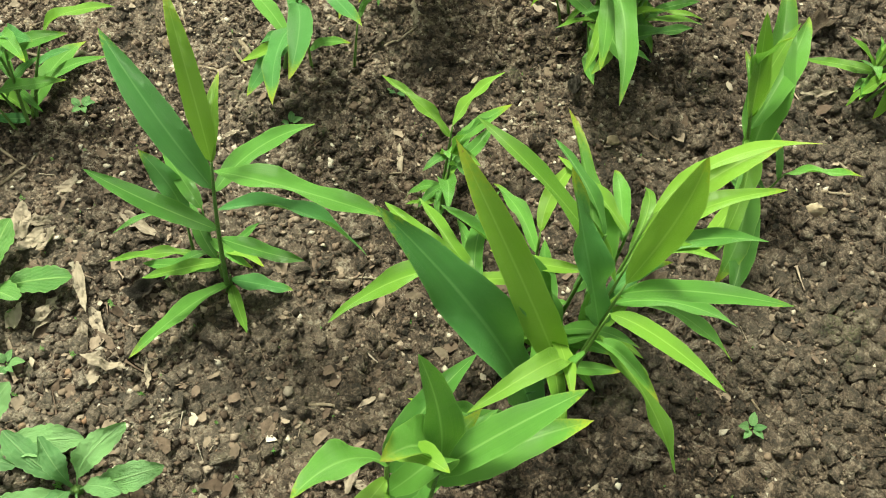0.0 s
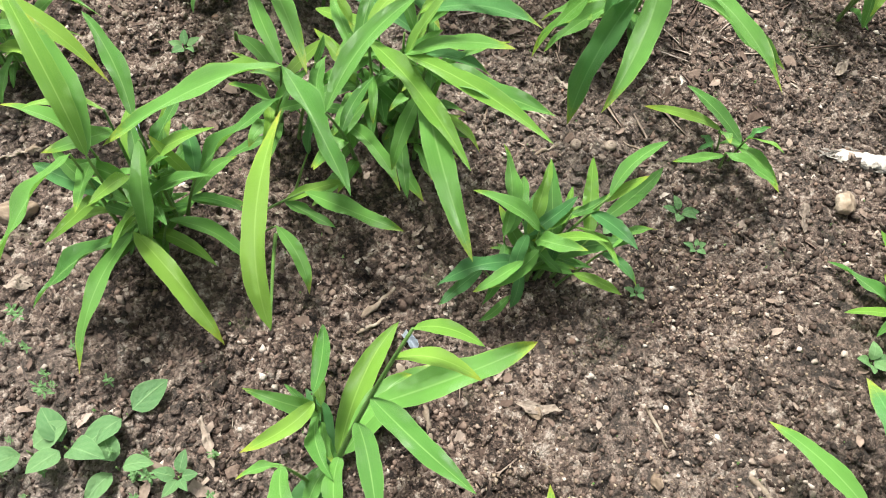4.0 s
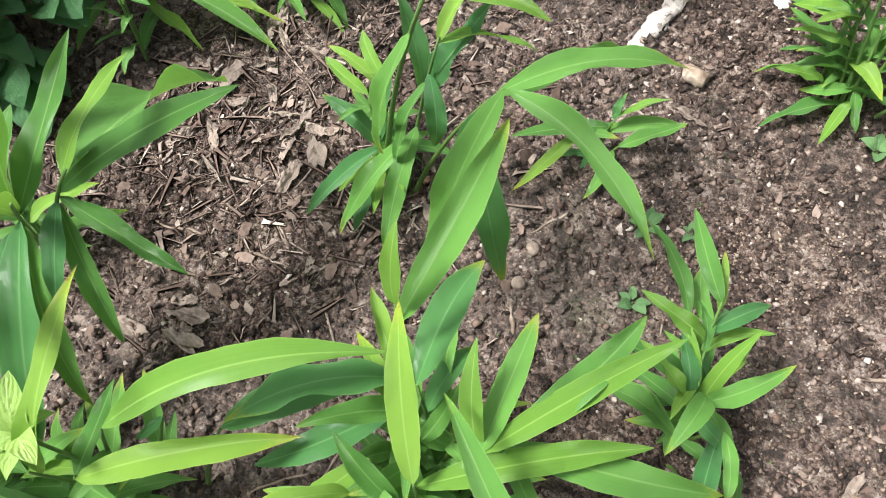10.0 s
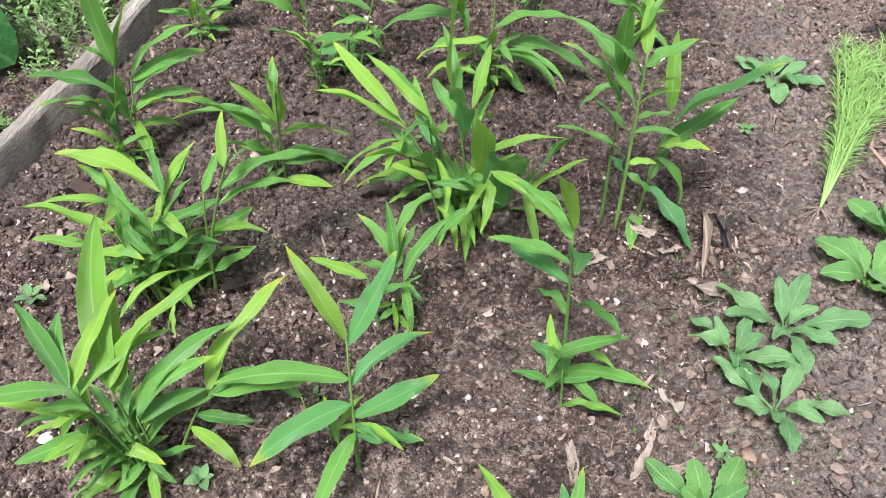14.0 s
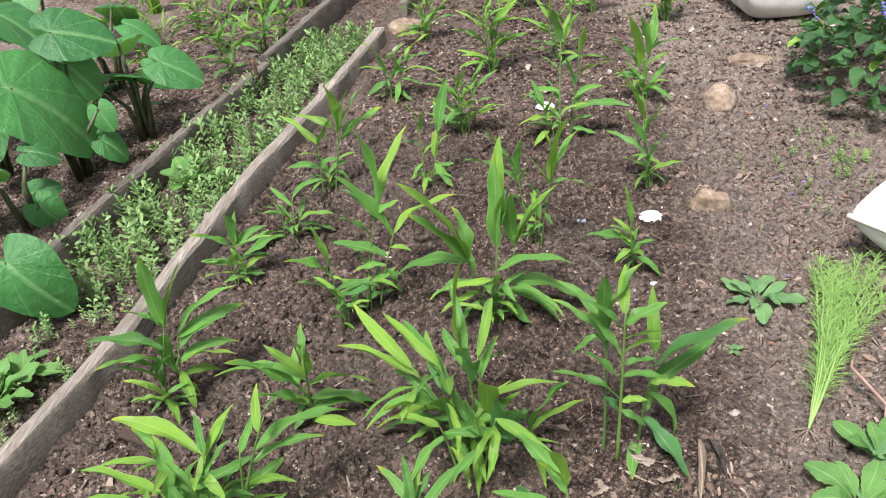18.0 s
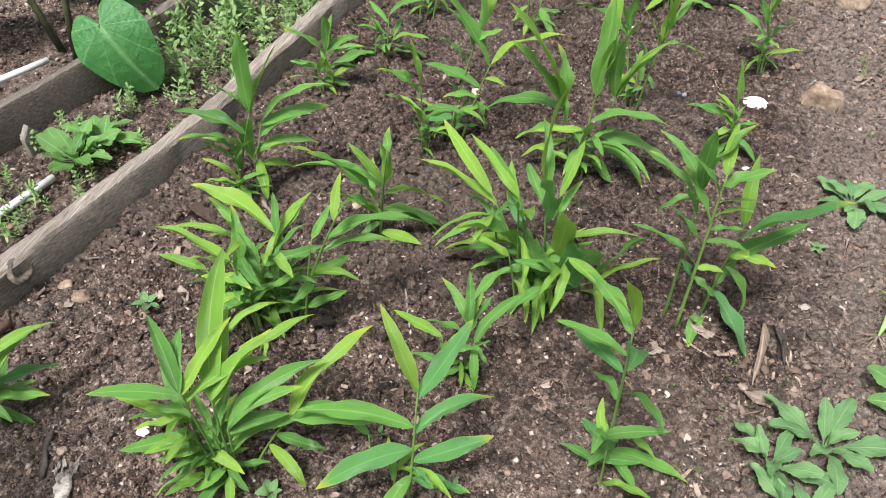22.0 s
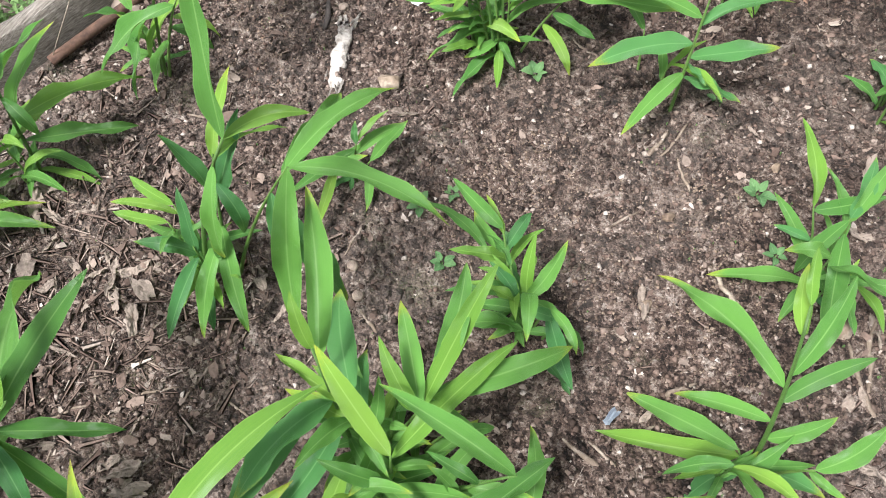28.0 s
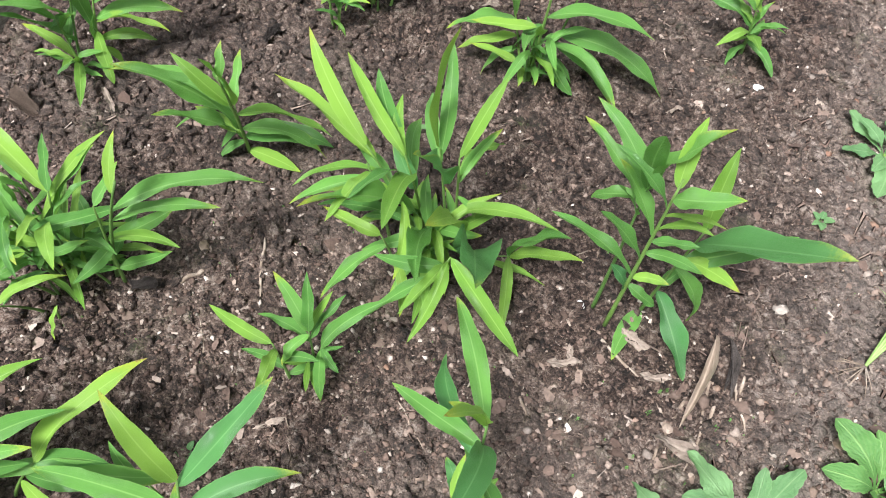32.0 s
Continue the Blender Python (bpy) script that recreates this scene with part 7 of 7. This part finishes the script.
BARK_BROWN = stone_material("brown_bark", [(0.3, (0.06, 0.04, 0.03)), (0.5, (0.13, 0.09, 0.07)), (0.7, (0.23, 0.18, 0.14))], 40.0)
BLUE = plain_material("blue_grey_plastic", (0.25, 0.30, 0.38), (0.5, 0.55, 0.6), 0.35)
scrap(-0.004, 0.897, 0.03, BLUE, "crumpled blue-grey plastic scrap in the soil", "plastic scrap", 1)
scrap(-0.252, -1.215, 0.03, BLUE, "shiny grey plastic scrap on the soil", "plastic scrap", 2, 40)
scrap(-0.23, -0.80, 0.022, BLUE, "small blue-grey plastic scrap in litter", "plastic scrap", 3, 80)
for k, (x, y, s, a) in enumerate([(-0.404, 0.158, 0.05, 10), (-0.914, 0.137, 0.06, -10), (-0.396, 0.20, 0.045, 20), (-0.548, 0.394, 0.05, 0), (-0.042, -0.256, 0.045, 0), (-0.578, -0.076, 0.035, 30), (-0.62, 0.40, 0.04, 70)]):
    scrap(x, y, s, CHAR if k > 3 else BARK_BROWN, "dark curled bark piece lying on soil", "bark piece", 10 + k, a)


# ---- logs, sticks and litter ----
def stick(name, a, b, r, material, label, category, seed, knobs=0.25, lift=0.0, group=""):
    rnd = random.Random(seed)
    n = 9
    pts, rad = [], []
    for k in range(n):
        u = k / (n - 1)
        x, y = a[0] + (b[0] - a[0]) * u, a[1] + (b[1] - a[1]) * u
        w = 0.05 * math.hypot(b[0] - a[0], b[1] - a[1])
        x, y = x + w * noise.noise((u * 2.5, seed, 0)), y + w * noise.noise((u * 2.5, seed, 9))
        pts.append((x, y, ground_z(x, y) + r * 0.75 + lift * u))
        rad.append(r * (1 - 0.3 * u) * (1 + knobs * rnd.uniform(-1, 1)) * (0.55 if k in (0, n - 1) else 1))
    o = Vector(pts[0])
    ob = rod(name, [Vector(p) - o for p in pts], rad, material, sides=8)
    ob.matrix_basis = Matrix.Translation(o)
    return tagged(ob, label, category, group)


def rotten_log(a, b, r):
    """A crumbling log: a split, pitted half-round core and flakes peeling from it."""
    o = Vector((*a, ground_z(*a)))
    d = Vector((*b, ground_z(*b))) - o
    side = Vector((-d.y, d.x, 0)).normalized()
    n, sides = 40, 18
    verts, faces = [], []
    for k in range(n + 1):
        u = k / n
        w = r * (0.95 + 0.35 * noise.noise((u * 7, 3, 1))) * min(1, 9 * u + 0.45, 3 * (1 - u) + 0.3)
        for s in range(sides):
            t = 6.2832 * s / sides
            q = w * (1 + 0.16 * noise.noise((u * 9, math.cos(t) * 3.2, math.sin(t) * 3.2)) + 0.22 * noise.noise((u * 26, math.cos(t) * 6, math.sin(t) * 6)))
            verts.append(d * u + side * (math.cos(t) * q * 1.25 + 0.006 * noise.noise((u * 5, 0, 7))) + Vector((0, 0, 0.004 + math.sin(t) * q * 0.6)))
    for k in range(n):
        for s in range(sides):
            faces.append((k * sides + s, k * sides + (s + 1) % sides, (k + 1) * sides + (s + 1) % sides, (k + 1) * sides + s))
    faces += [tuple(range(sides - 1, -1, -1)), tuple(range(n * sides, (n + 1) * sides))]
    core = root("rotten_log", *o, "short crumbling white rotten log on soil", "log")
    core_mesh = new("core", mesh_of("core", verts, faces, BARK_WHITE))
    core_mesh.parent = core
    rnd = random.Random(4)
    for k in range(22):
        f = new("flake", FLAKES[k % 4])
        f.parent = core
        p = d * rnd.uniform(-0.1, 1.1) + side * rnd.uniform(-1.5, 1.5) * r
        f.matrix_basis = Matrix.Translation(p + Vector((0, 0, rnd.uniform(0.001, 0.008)))) @ pose(0, 0, 0, rnd.uniform(-25, 25), rnd.uniform(-25, 25), math.degrees(math.atan2(d.y, d.x)) + rnd.uniform(-25, 25)) @ Matrix.Diagonal((rnd.uniform(0.016, 0.035), rnd.uniform(0.012, 0.02), 0.02, 1))


FLAKES = []
for k in range(4):
    flake = shred(20 + k)
    flake.materials[0] = BARK_WHITE
    FLAKES.append(flake)
rotten_log((-0.776, -0.530), (-0.822, -0.420), 0.0098)
stick("bark_strip", (-0.85, -0.44), (-0.875, -0.37), 0.006, CHAR, "dark thin bark strip beside the log", "bark piece", 4)
STICKS = [((-0.527, -0.042), (-0.5, -0.001)), ((-0.455, 0.063), (-0.425, -0.016)), ((0.008, 0.096), (0.087, 0.053)), ((-0.328, -0.436), (-0.319, -0.39)), ((-0.313, -0.43), (-0.30, -0.37)), ((-0.955, -0.811), (-1.011, -0.764)),
          ((-0.199, -0.553), (-0.135, -0.602)), ((-0.29, -0.421), (-0.26, -0.456)), ((-0.521, -0.826), (-0.563, -0.807)), ((-0.184, -0.735), (-0.158, -0.706)), ((-0.208, -0.806), (-0.18, -0.776)), ((-0.201, -0.838), (-0.24, -0.825))]
MORE_STICKS = [((0.031, -0.649), (-0.022, -0.57)), ((-0.025, -0.572), (-0.034, -0.478)), ((0.003, -1.362), (0.008, -1.308)), ((-0.395, -1.537), (-0.45, -1.489)), ((-0.37, -1.56), (-0.44, -1.53)), ((-0.343, -1.219), (-0.384, -1.157)),
               ((-0.218, -0.846), (-0.267, -0.839)), ((-0.693, 0.244), (-0.695, 0.299)), ((-0.638, 0.253), (-0.686, 0.326)), ((0.02, -0.62), (0.0, -0.52)), ((0.15, 0.05), (0.12, -0.06)), ((0.18, 0.10), (0.17, -0.05))]
for k, (a, b) in enumerate(STICKS + MORE_STICKS):
    stick("twig", a, b, 0.0024 if k % 3 else 0.0034, TWIG, "short dry brown twig lying on the soil", "twig", 50 + k, group="dry twigs on the bed")
rnd = random.Random(8)
for k in range(120):
    y = rnd.uniform(-1.4, 1.3)
    x = rnd.uniform(plank_x(y) + 0.04, 0.5) if k % 2 else rnd.gauss(-0.86, 0.11)
    y = y if k % 2 else rnd.gauss(-0.92, 0.15)
    a, ln = rnd.uniform(0, 6.283), rnd.uniform(0.025, 0.075)
    stick("twig", (x, y), (x + ln * math.cos(a), y + ln * math.sin(a)), rnd.uniform(0.0009, 0.0022), TWIG, "thin dry twig lying on the soil", "twig", 100 + k, group="dry twigs on the bed")

DEAD_SPOTS = [(-0.079, -1.343), (-0.359, -1.523), (0.042, -0.271), (0.023, -0.399), (0.028, -0.31), (0.086, -0.347), (0.069, -0.322), (-0.768, 0.183), (0.001, -0.647), (0.016, -0.706), (0.044, -0.706), (0.017, -0.422), (-0.064, -0.322),
              (-0.529, -1.126), (-0.69, -1.109), (-0.708, -1.169), (-0.828, -0.919), (-0.9, -1.015), (-1.035, -0.883), (-0.859, -0.921)]
MORE_DEAD = [(-0.814, -0.919), (-0.667, -1.127), (-0.742, -0.31), (-0.992, -0.889), (-0.80, -0.96), (-1.046, -0.86), (-0.84, -0.945), (0.076, -0.232), (0.019, -0.436), (0.072, -0.319), (0.162, -0.029), (-0.025, -0.874),
             (-0.023, -1.145), (-0.143, -1.273), (-0.252, -0.64), (-0.872, -0.067), (-0.83, -0.055), (-1.154, -0.557), (-0.969, -0.97), (-0.877, -0.975), (-0.12, -1.285), (-0.533, -1.131)]
for k, (x, y) in enumerate(DEAD_SPOTS + MORE_DEAD):
    ob = new("dead_leaf", DEAD_SHAPES[k % 12])
    size = rnd.uniform(0.03, 0.056)
    ob.matrix_basis = pose(x, y, ground_z(x, y) + 0.002, rnd.uniform(-12, 12), rnd.uniform(-10, 10), rnd.uniform(0, 360)) @ Matrix.Diagonal((size, size * rnd.uniform(0.9, 1.4), size, 1))
    tagged(ob, "curled dry brown dead leaf on the soil", "dead leaf", "dead leaves on the bed")
for k in range(110):
    x, y = (rnd.gauss(-0.88, 0.13), rnd.gauss(-0.93, 0.16)) if k % 2 else ((rnd.gauss(0.05, 0.06), rnd.uniform(-0.8, 0.1)) if k % 4 else (rnd.uniform(-0.8, 0.3), rnd.uniform(-1.4, 1.0)))
    ob = new("dead_leaf", DEAD_SHAPES[k % 12])
    size = rnd.uniform(0.016, 0.042)
    ob.matrix_basis = pose(x, y, ground_z(x, y) + 0.002, rnd.uniform(-15, 15), rnd.uniform(-12, 12), rnd.uniform(0, 360)) @ Matrix.Diagonal((size, size * rnd.uniform(0.8, 1.3), size, 1))
    tagged(ob, "small dry brown dead leaf on the soil", "dead leaf", "dead leaves on the bed")
for x, y, s, a, lab in [(-0.40, -1.60, 0.13, 80, "large torn rust-brown dead leaf by the shrub"), (-0.35, -1.57, 0.11, 120, "crumpled brown dead leaf under the shrub")]:
    ob = new("dead_leaf", DEAD_SHAPES[3])
    ob.matrix_basis = pose(x, y, ground_z(x, y) + 0.01, 8, -6, a) @ Matrix.Scale(s, 4)
    tagged(ob, lab, "dead leaf")

TAN_LEAF = leaf_material("tan_dry_leaf", (0.18, 0.13, 0.10), (0.40, 0.32, 0.25), (0.42, 0.35, 0.28), rough=0.8, veins=5.0, slant=1.3, through_light=0.12, blotch=0.9)
DRY_BLADE = blade(lance, 0.085, 0.05, 0.8, 0.6, 0.7, 26, 3, 4, 0.06)
DRY_MESH = mesh_of("dry_leaf", DRY_BLADE[0], DRY_BLADE[1], TAN_LEAF, DRY_BLADE[2])
ob = new("dry_curled_leaf", DRY_MESH)
ob.matrix_basis = aim((0.169, 0.146, ground_z(0.169, 0.146) + 0.016), (0.147, 0.0, ground_z(0.147, 0.0) + 0.012), width=0.5)
tagged(ob, "long curled dry tan leaf lying on soil", "dead leaf")
BLACK_MESH = DRY_MESH.copy()
BLACK_MESH.materials[0] = CHAR
for p, q in (((0.188, 0.15), (0.206, 0.068)), ((0.196, 0.148), (0.196, 0.075))):
    ob = new("dry_curled_leaf", BLACK_MESH)
    ob.matrix_basis = aim((*p, ground_z(*p) + 0.012), (*q, ground_z(*q) + 0.008), width=0.7)
    tagged(ob, "blackened curled dry leaf lying on soil", "dead leaf")
for k, (p, q) in enumerate([((0.213, 0.148), (0.229, 0.03)), ((0.205, 0.14), (0.214, 0.07)), ((0.189, 0.058), (0.189, -0.026)), ((0.16, 0.0), (0.186, -0.03))]):
    stick("dry_stalk", p, q, 0.0026, TWIG, "dry pale stalk beside the curled leaf", "twig", 200 + k)
ob = new("dead_leaf", DEAD_SHAPES[5])
ob.matrix_basis = pose(0.152, -0.028, ground_z(0.152, -0.028) + 0.003, 6, -5, 170) @ Matrix.Diagonal((0.075, 0.06, 0.05, 1))
tagged(ob, "flat grey dead leaf under dry stalks", "dead leaf")

CHIP_SHAPE = (np.array([(-1, -0.14, 0), (1, -0.06, 0.05), (1, 0.06, 0.05), (-1, 0.18, 0), (-0.7, 0, 0.12), (0.8, 0, 0.12)], float), np.array([(0, 1, 5, 4), (4, 5, 2, 3), (0, 3, 2, 1)]))


def litter_spots(n, seed):
    rng = np.random.default_rng(seed)
    out = []
    for k in range(n):
        c = rng.uniform()
        if c < 0.30:
            p = (rng.normal(-0.86, 0.13), rng.normal(-0.92, 0.17))
        elif c < 0.48:
            p = (rng.normal(0.05, 0.08), rng.uniform(-0.9, 0.2))
        elif c < 0.60:
            y = rng.uniform(-0.9, 1.2)
            p = (plank_x(y) + abs(rng.normal(0, 0.08)) + 0.015, y)
        else:
            y = rng.uniform(-1.6, 1.4)
            p = (rng.uniform(plank_x(y) + 0.02, 0.7), y)
        out.append(p)
    return np.array(out)


def chip_sizes(n, seed, lo, hi):
    rng = np.random.default_rng(seed)
    s = lo + (hi - lo) * rng.uniform(0, 1, n) ** 2
    return np.stack([s, s * rng.uniform(0.25, 1.3, n), s * 0.5], 1)


SHRED_SHAPE = (np.array([(-1, -0.3, 0.1), (-0.2, -0.7, 0.0), (0.8, -0.4, 0.3), (1.1, 0.3, 0.0), (0.1, 0.75, 0.35), (-0.9, 0.4, 0.0), (0, 0, 0.25)], float), np.array([(6, 0, 1), (6, 1, 2), (6, 2, 3), (6, 3, 4), (6, 4, 5), (6, 5, 0)]))
scatter("leaf_shreds", SHRED_SHAPE, litter_spots(1800, 45), sizes(1800, 46, 0.002, 0.009, 1.0, 2.2), CHIP, "torn shreds of dry leaf on soil", "litter", 47, jitter=0.4, sink=0.3, tilt=0.7)
scatter("leaf_shreds", SHRED_SHAPE, bed_spots(1500, 48, y0=-0.2, y1=2.2, x1=0.95), sizes(1500, 49, 0.003, 0.012, 0.8, 2.4), CHIP, "dry leaf scraps strewn between ginger plants", "litter", 50, jitter=0.45, sink=0.3, tilt=0.8)
scatter("leaf_shreds", SHRED_SHAPE, bed_spots(3000, 91, y1=0.4, x1=0.2, clumpy=0.4), sizes(3000, 92, 0.0018, 0.0065, 0.7, 2.0), CHIP, "small brown leaf flakes on the soil", "litter", 93, jitter=0.45, sink=0.2, tilt=0.6)
scatter("leaf_shreds", SHRED_SHAPE, path_spots(3200, 81), sizes(3200, 82, 0.002, 0.012, 0.8, 2.2), CHIP, "pale dry leaf scraps strewn on the path", "litter", 83, jitter=0.45, sink=0.3, tilt=0.7)
scatter("straw_litter", CHIP_SHAPE, path_spots(1700, 84), chip_sizes(1700, 85, 0.006, 0.024), CHIP, "dry straw and chips on the path", "litter", 86, jitter=0.15, sink=0.3, tilt=0.3)
scatter("straw_litter", CHIP_SHAPE, bed_spots(900, 87, y0=0.1, y1=2.2, x1=0.5), chip_sizes(900, 88, 0.006, 0.020), CHIP, "dry straw between the far ginger plants", "litter", 89, jitter=0.15, sink=0.3, tilt=0.3)
rng = np.random.default_rng(95)
scatter("leaf_strips", CHIP_SHAPE, np.stack([rng.normal(-0.88, 0.11, 900), rng.normal(-0.93, 0.14, 900)], 1), chip_sizes(900, 96, 0.007, 0.024), CHIP, "torn strips of dry brown leaf among litter", "litter", 97, jitter=0.25, sink=0.4, tilt=0.35)
scatter("straw_litter", CHIP_SHAPE, litter_spots(2600, 41), chip_sizes(2600, 42, 0.004, 0.014), CHIP, "dry straw and wood chips scattered on soil", "litter", 43, jitter=0.15, sink=0.3, tilt=0.3)


# ---- rods, pipes and stakes by the boards ----
def straight(name, a, b, r, material, label, category, sides=10, rings=14):
    o = Vector(a)
    d = Vector(b) - o
    pts = [d * (k / rings) for k in range(rings + 1)]
    ob = rod(name, pts, [r * (1 + 0.05 * noise.noise((k * 1.7, 0, r * 99))) for k in range(rings + 1)], material, sides=sides)
    ob.matrix_basis = Matrix.Translation(o)
    return tagged(ob, label, category)


straight("plastic_pipe", (-1.60, -1.10, -0.035), (-1.275, 0.215, -0.035), 0.0085, PLASTIC, "thin white plastic pipe lying beside the plank", "pipe")
straight("plastic_pipe", (-1.80, -0.08, 0.012), (-1.50, 0.56, 0.020), 0.0078, PLASTIC, "thin white plastic pipe beyond the far board", "pipe")
straight("iron_rod", (-1.175, -0.69, 0.012), (-1.068, -0.20, 0.014), 0.0085, RUST, "long rusty iron rod along the plank", "iron rod")
straight("iron_stake", (-1.405, 0.20, -0.12), (-1.43, 0.185, 0.085), 0.0085, RUST, "rusty iron stake holding the board upright", "iron stake")
straight("iron_stake", (-1.115, 1.93, -0.12), (-1.13, 1.92, 0.10), 0.008, RUST, "rusty iron stake holding the board upright", "iron stake")
wire = tagged(rod("wire", [(0, 0, 0), (0.035, 0.08, 0.10), (0.06, 0.17, 0.19)], [0.0008, 0.0008, 0.0008], TWIG, sides=5), "thin grey wire leaning on the plank", "wire")
wire.matrix_basis = Matrix.Translation((-1.18, -0.70, ground_z(-1.18, -0.70)))


def stake(x, y, h, turn, label, lean=0.0):
    bm = bmesh.new()
    prof = [(-0.021, -0.09), (0.021, -0.09), (0.022, h * 0.62), (0.004, h), (-0.019, h * 0.70)]
    front = [bm.verts.new((px, -0.008, pz)) for px, pz in prof]
    back = [bm.verts.new((px, 0.008, pz)) for px, pz in prof]
    bm.faces.new(front)
    bm.faces.new(back[::-1])
    for k in range(5):
        bm.faces.new((front[k], back[k], back[(k + 1) % 5], front[(k + 1) % 5]))
    bmesh.ops.bevel(bm, geom=bm.edges[:], offset=0.002, segments=1, affect="EDGES")
    ob = part("wooden_stake", bm, GREY_WOOD, smooth=False)
    ob.matrix_basis = pose(x, y, ground_z(x, y), 0, lean, turn)
    return tagged(ob, label, "stake")


stake(-1.215, -0.145, 0.135, 70, "short pointed grey wooden stake by the plank", 5)
stake(-1.385, 0.31, 0.08, 75, "short split wooden stake at the far board", -6)
stake(-1.00, 0.93, 0.10, 75, "short pointed grey wooden stake by the plank", 4)
stake(-0.83, 1.70, 0.10, 75, "short grey wooden stake by the plank", 4)
rock("torn_bark", -1.155, -0.545, 0.035, DEAD_LEAF, "dry crumpled brown bark against the plank", "bark piece", 61, 0.4)


# ---- white sacks ----
def sack(x, y, sx, sy, sz, turn, seed, label):
    """A filled woven bag lying flat: a pillow with pinched corners, a seam round its edge and creases."""
    bm = bmesh.new()
    n = 44
    sheets = []
    for side in (1, -1):
        grid = []
        for i in range(n + 1):
            row = []
            for j in range(n + 1):
                u, v = 2 * i / n - 1, 2 * j / n - 1
                full = ((1 - u ** 4) * (1 - v ** 4)) ** 0.5
                pull = 1 - 0.07 * (1 - abs(u)) * abs(v) - 0.07 * (1 - abs(v)) * abs(u)
                q = Vector((u * 2.2, v * 2.2, seed + side))
                crease = 0.16 * abs(noise.noise(q * 1.3)) + 0.07 * abs(noise.noise(q * 3.1)) + 0.03 * noise.noise(q * 7)
                z = side * full * (1.0 - crease if side > 0 else 0.8)
                row.append(bm.verts.new((u * sx * pull, v * sy * pull, z * sz)))
            grid.append(row)
        sheets.append(grid)
        for i in range(n):
            for j in range(n):
                f = (grid[i][j], grid[i + 1][j], grid[i + 1][j + 1], grid[i][j + 1])
                bm.faces.new(f if side > 0 else f[::-1])
    bmesh.ops.remove_doubles(bm, verts=bm.verts[:], dist=0.0005)
    ob = root("white_sack", x, y, ground_z(x, y) + sz * 0.8, label, "sack", turn=turn)
    part("body", bm, SACK, ob)
    for side in (1, -1):
        pts = [Vector((side * sx * (1 - 0.07 * (1 - abs(v)) + 0.006), v * sy * 0.98, 0.004 * noise.noise((v * 4, seed, side)))) for v in [k / 12 - 1 for k in range(25)]]
        rod("hem", pts, [0.007] * 25, HEM, ob, sides=6)
    return ob


HEM = plain_material("sack_hem", (0.50, 0.42, 0.36), (0.68, 0.62, 0.56), 0.6, 30.0, 0.004)
SACK = plain_material("woven_sack", (0.52, 0.50, 0.46), (0.74, 0.73, 0.71), 0.55, 9.0, 0.006)
sack(0.975, 0.70, 0.30, 0.25, 0.165, 38, 1, "bulging white woven plastic sack on the path")
sack(0.90, 2.47, 0.20, 0.17, 0.17, 8, 2, "white woven plastic sack at the far end")


# ---- what closes the view beyond the beds ----
for k in range(9):
    x = -2.9 + 0.7 * k + (0.2 if k % 2 else 0)
    shrub(x, 4.2 + 0.25 * (k % 3), 0.40, 0.6, 120, 300 + k, SHRUB_LEAVES, 0.10, "leafy green shrub beyond the garden beds", lime=0.25, group="shrubs beyond the beds")
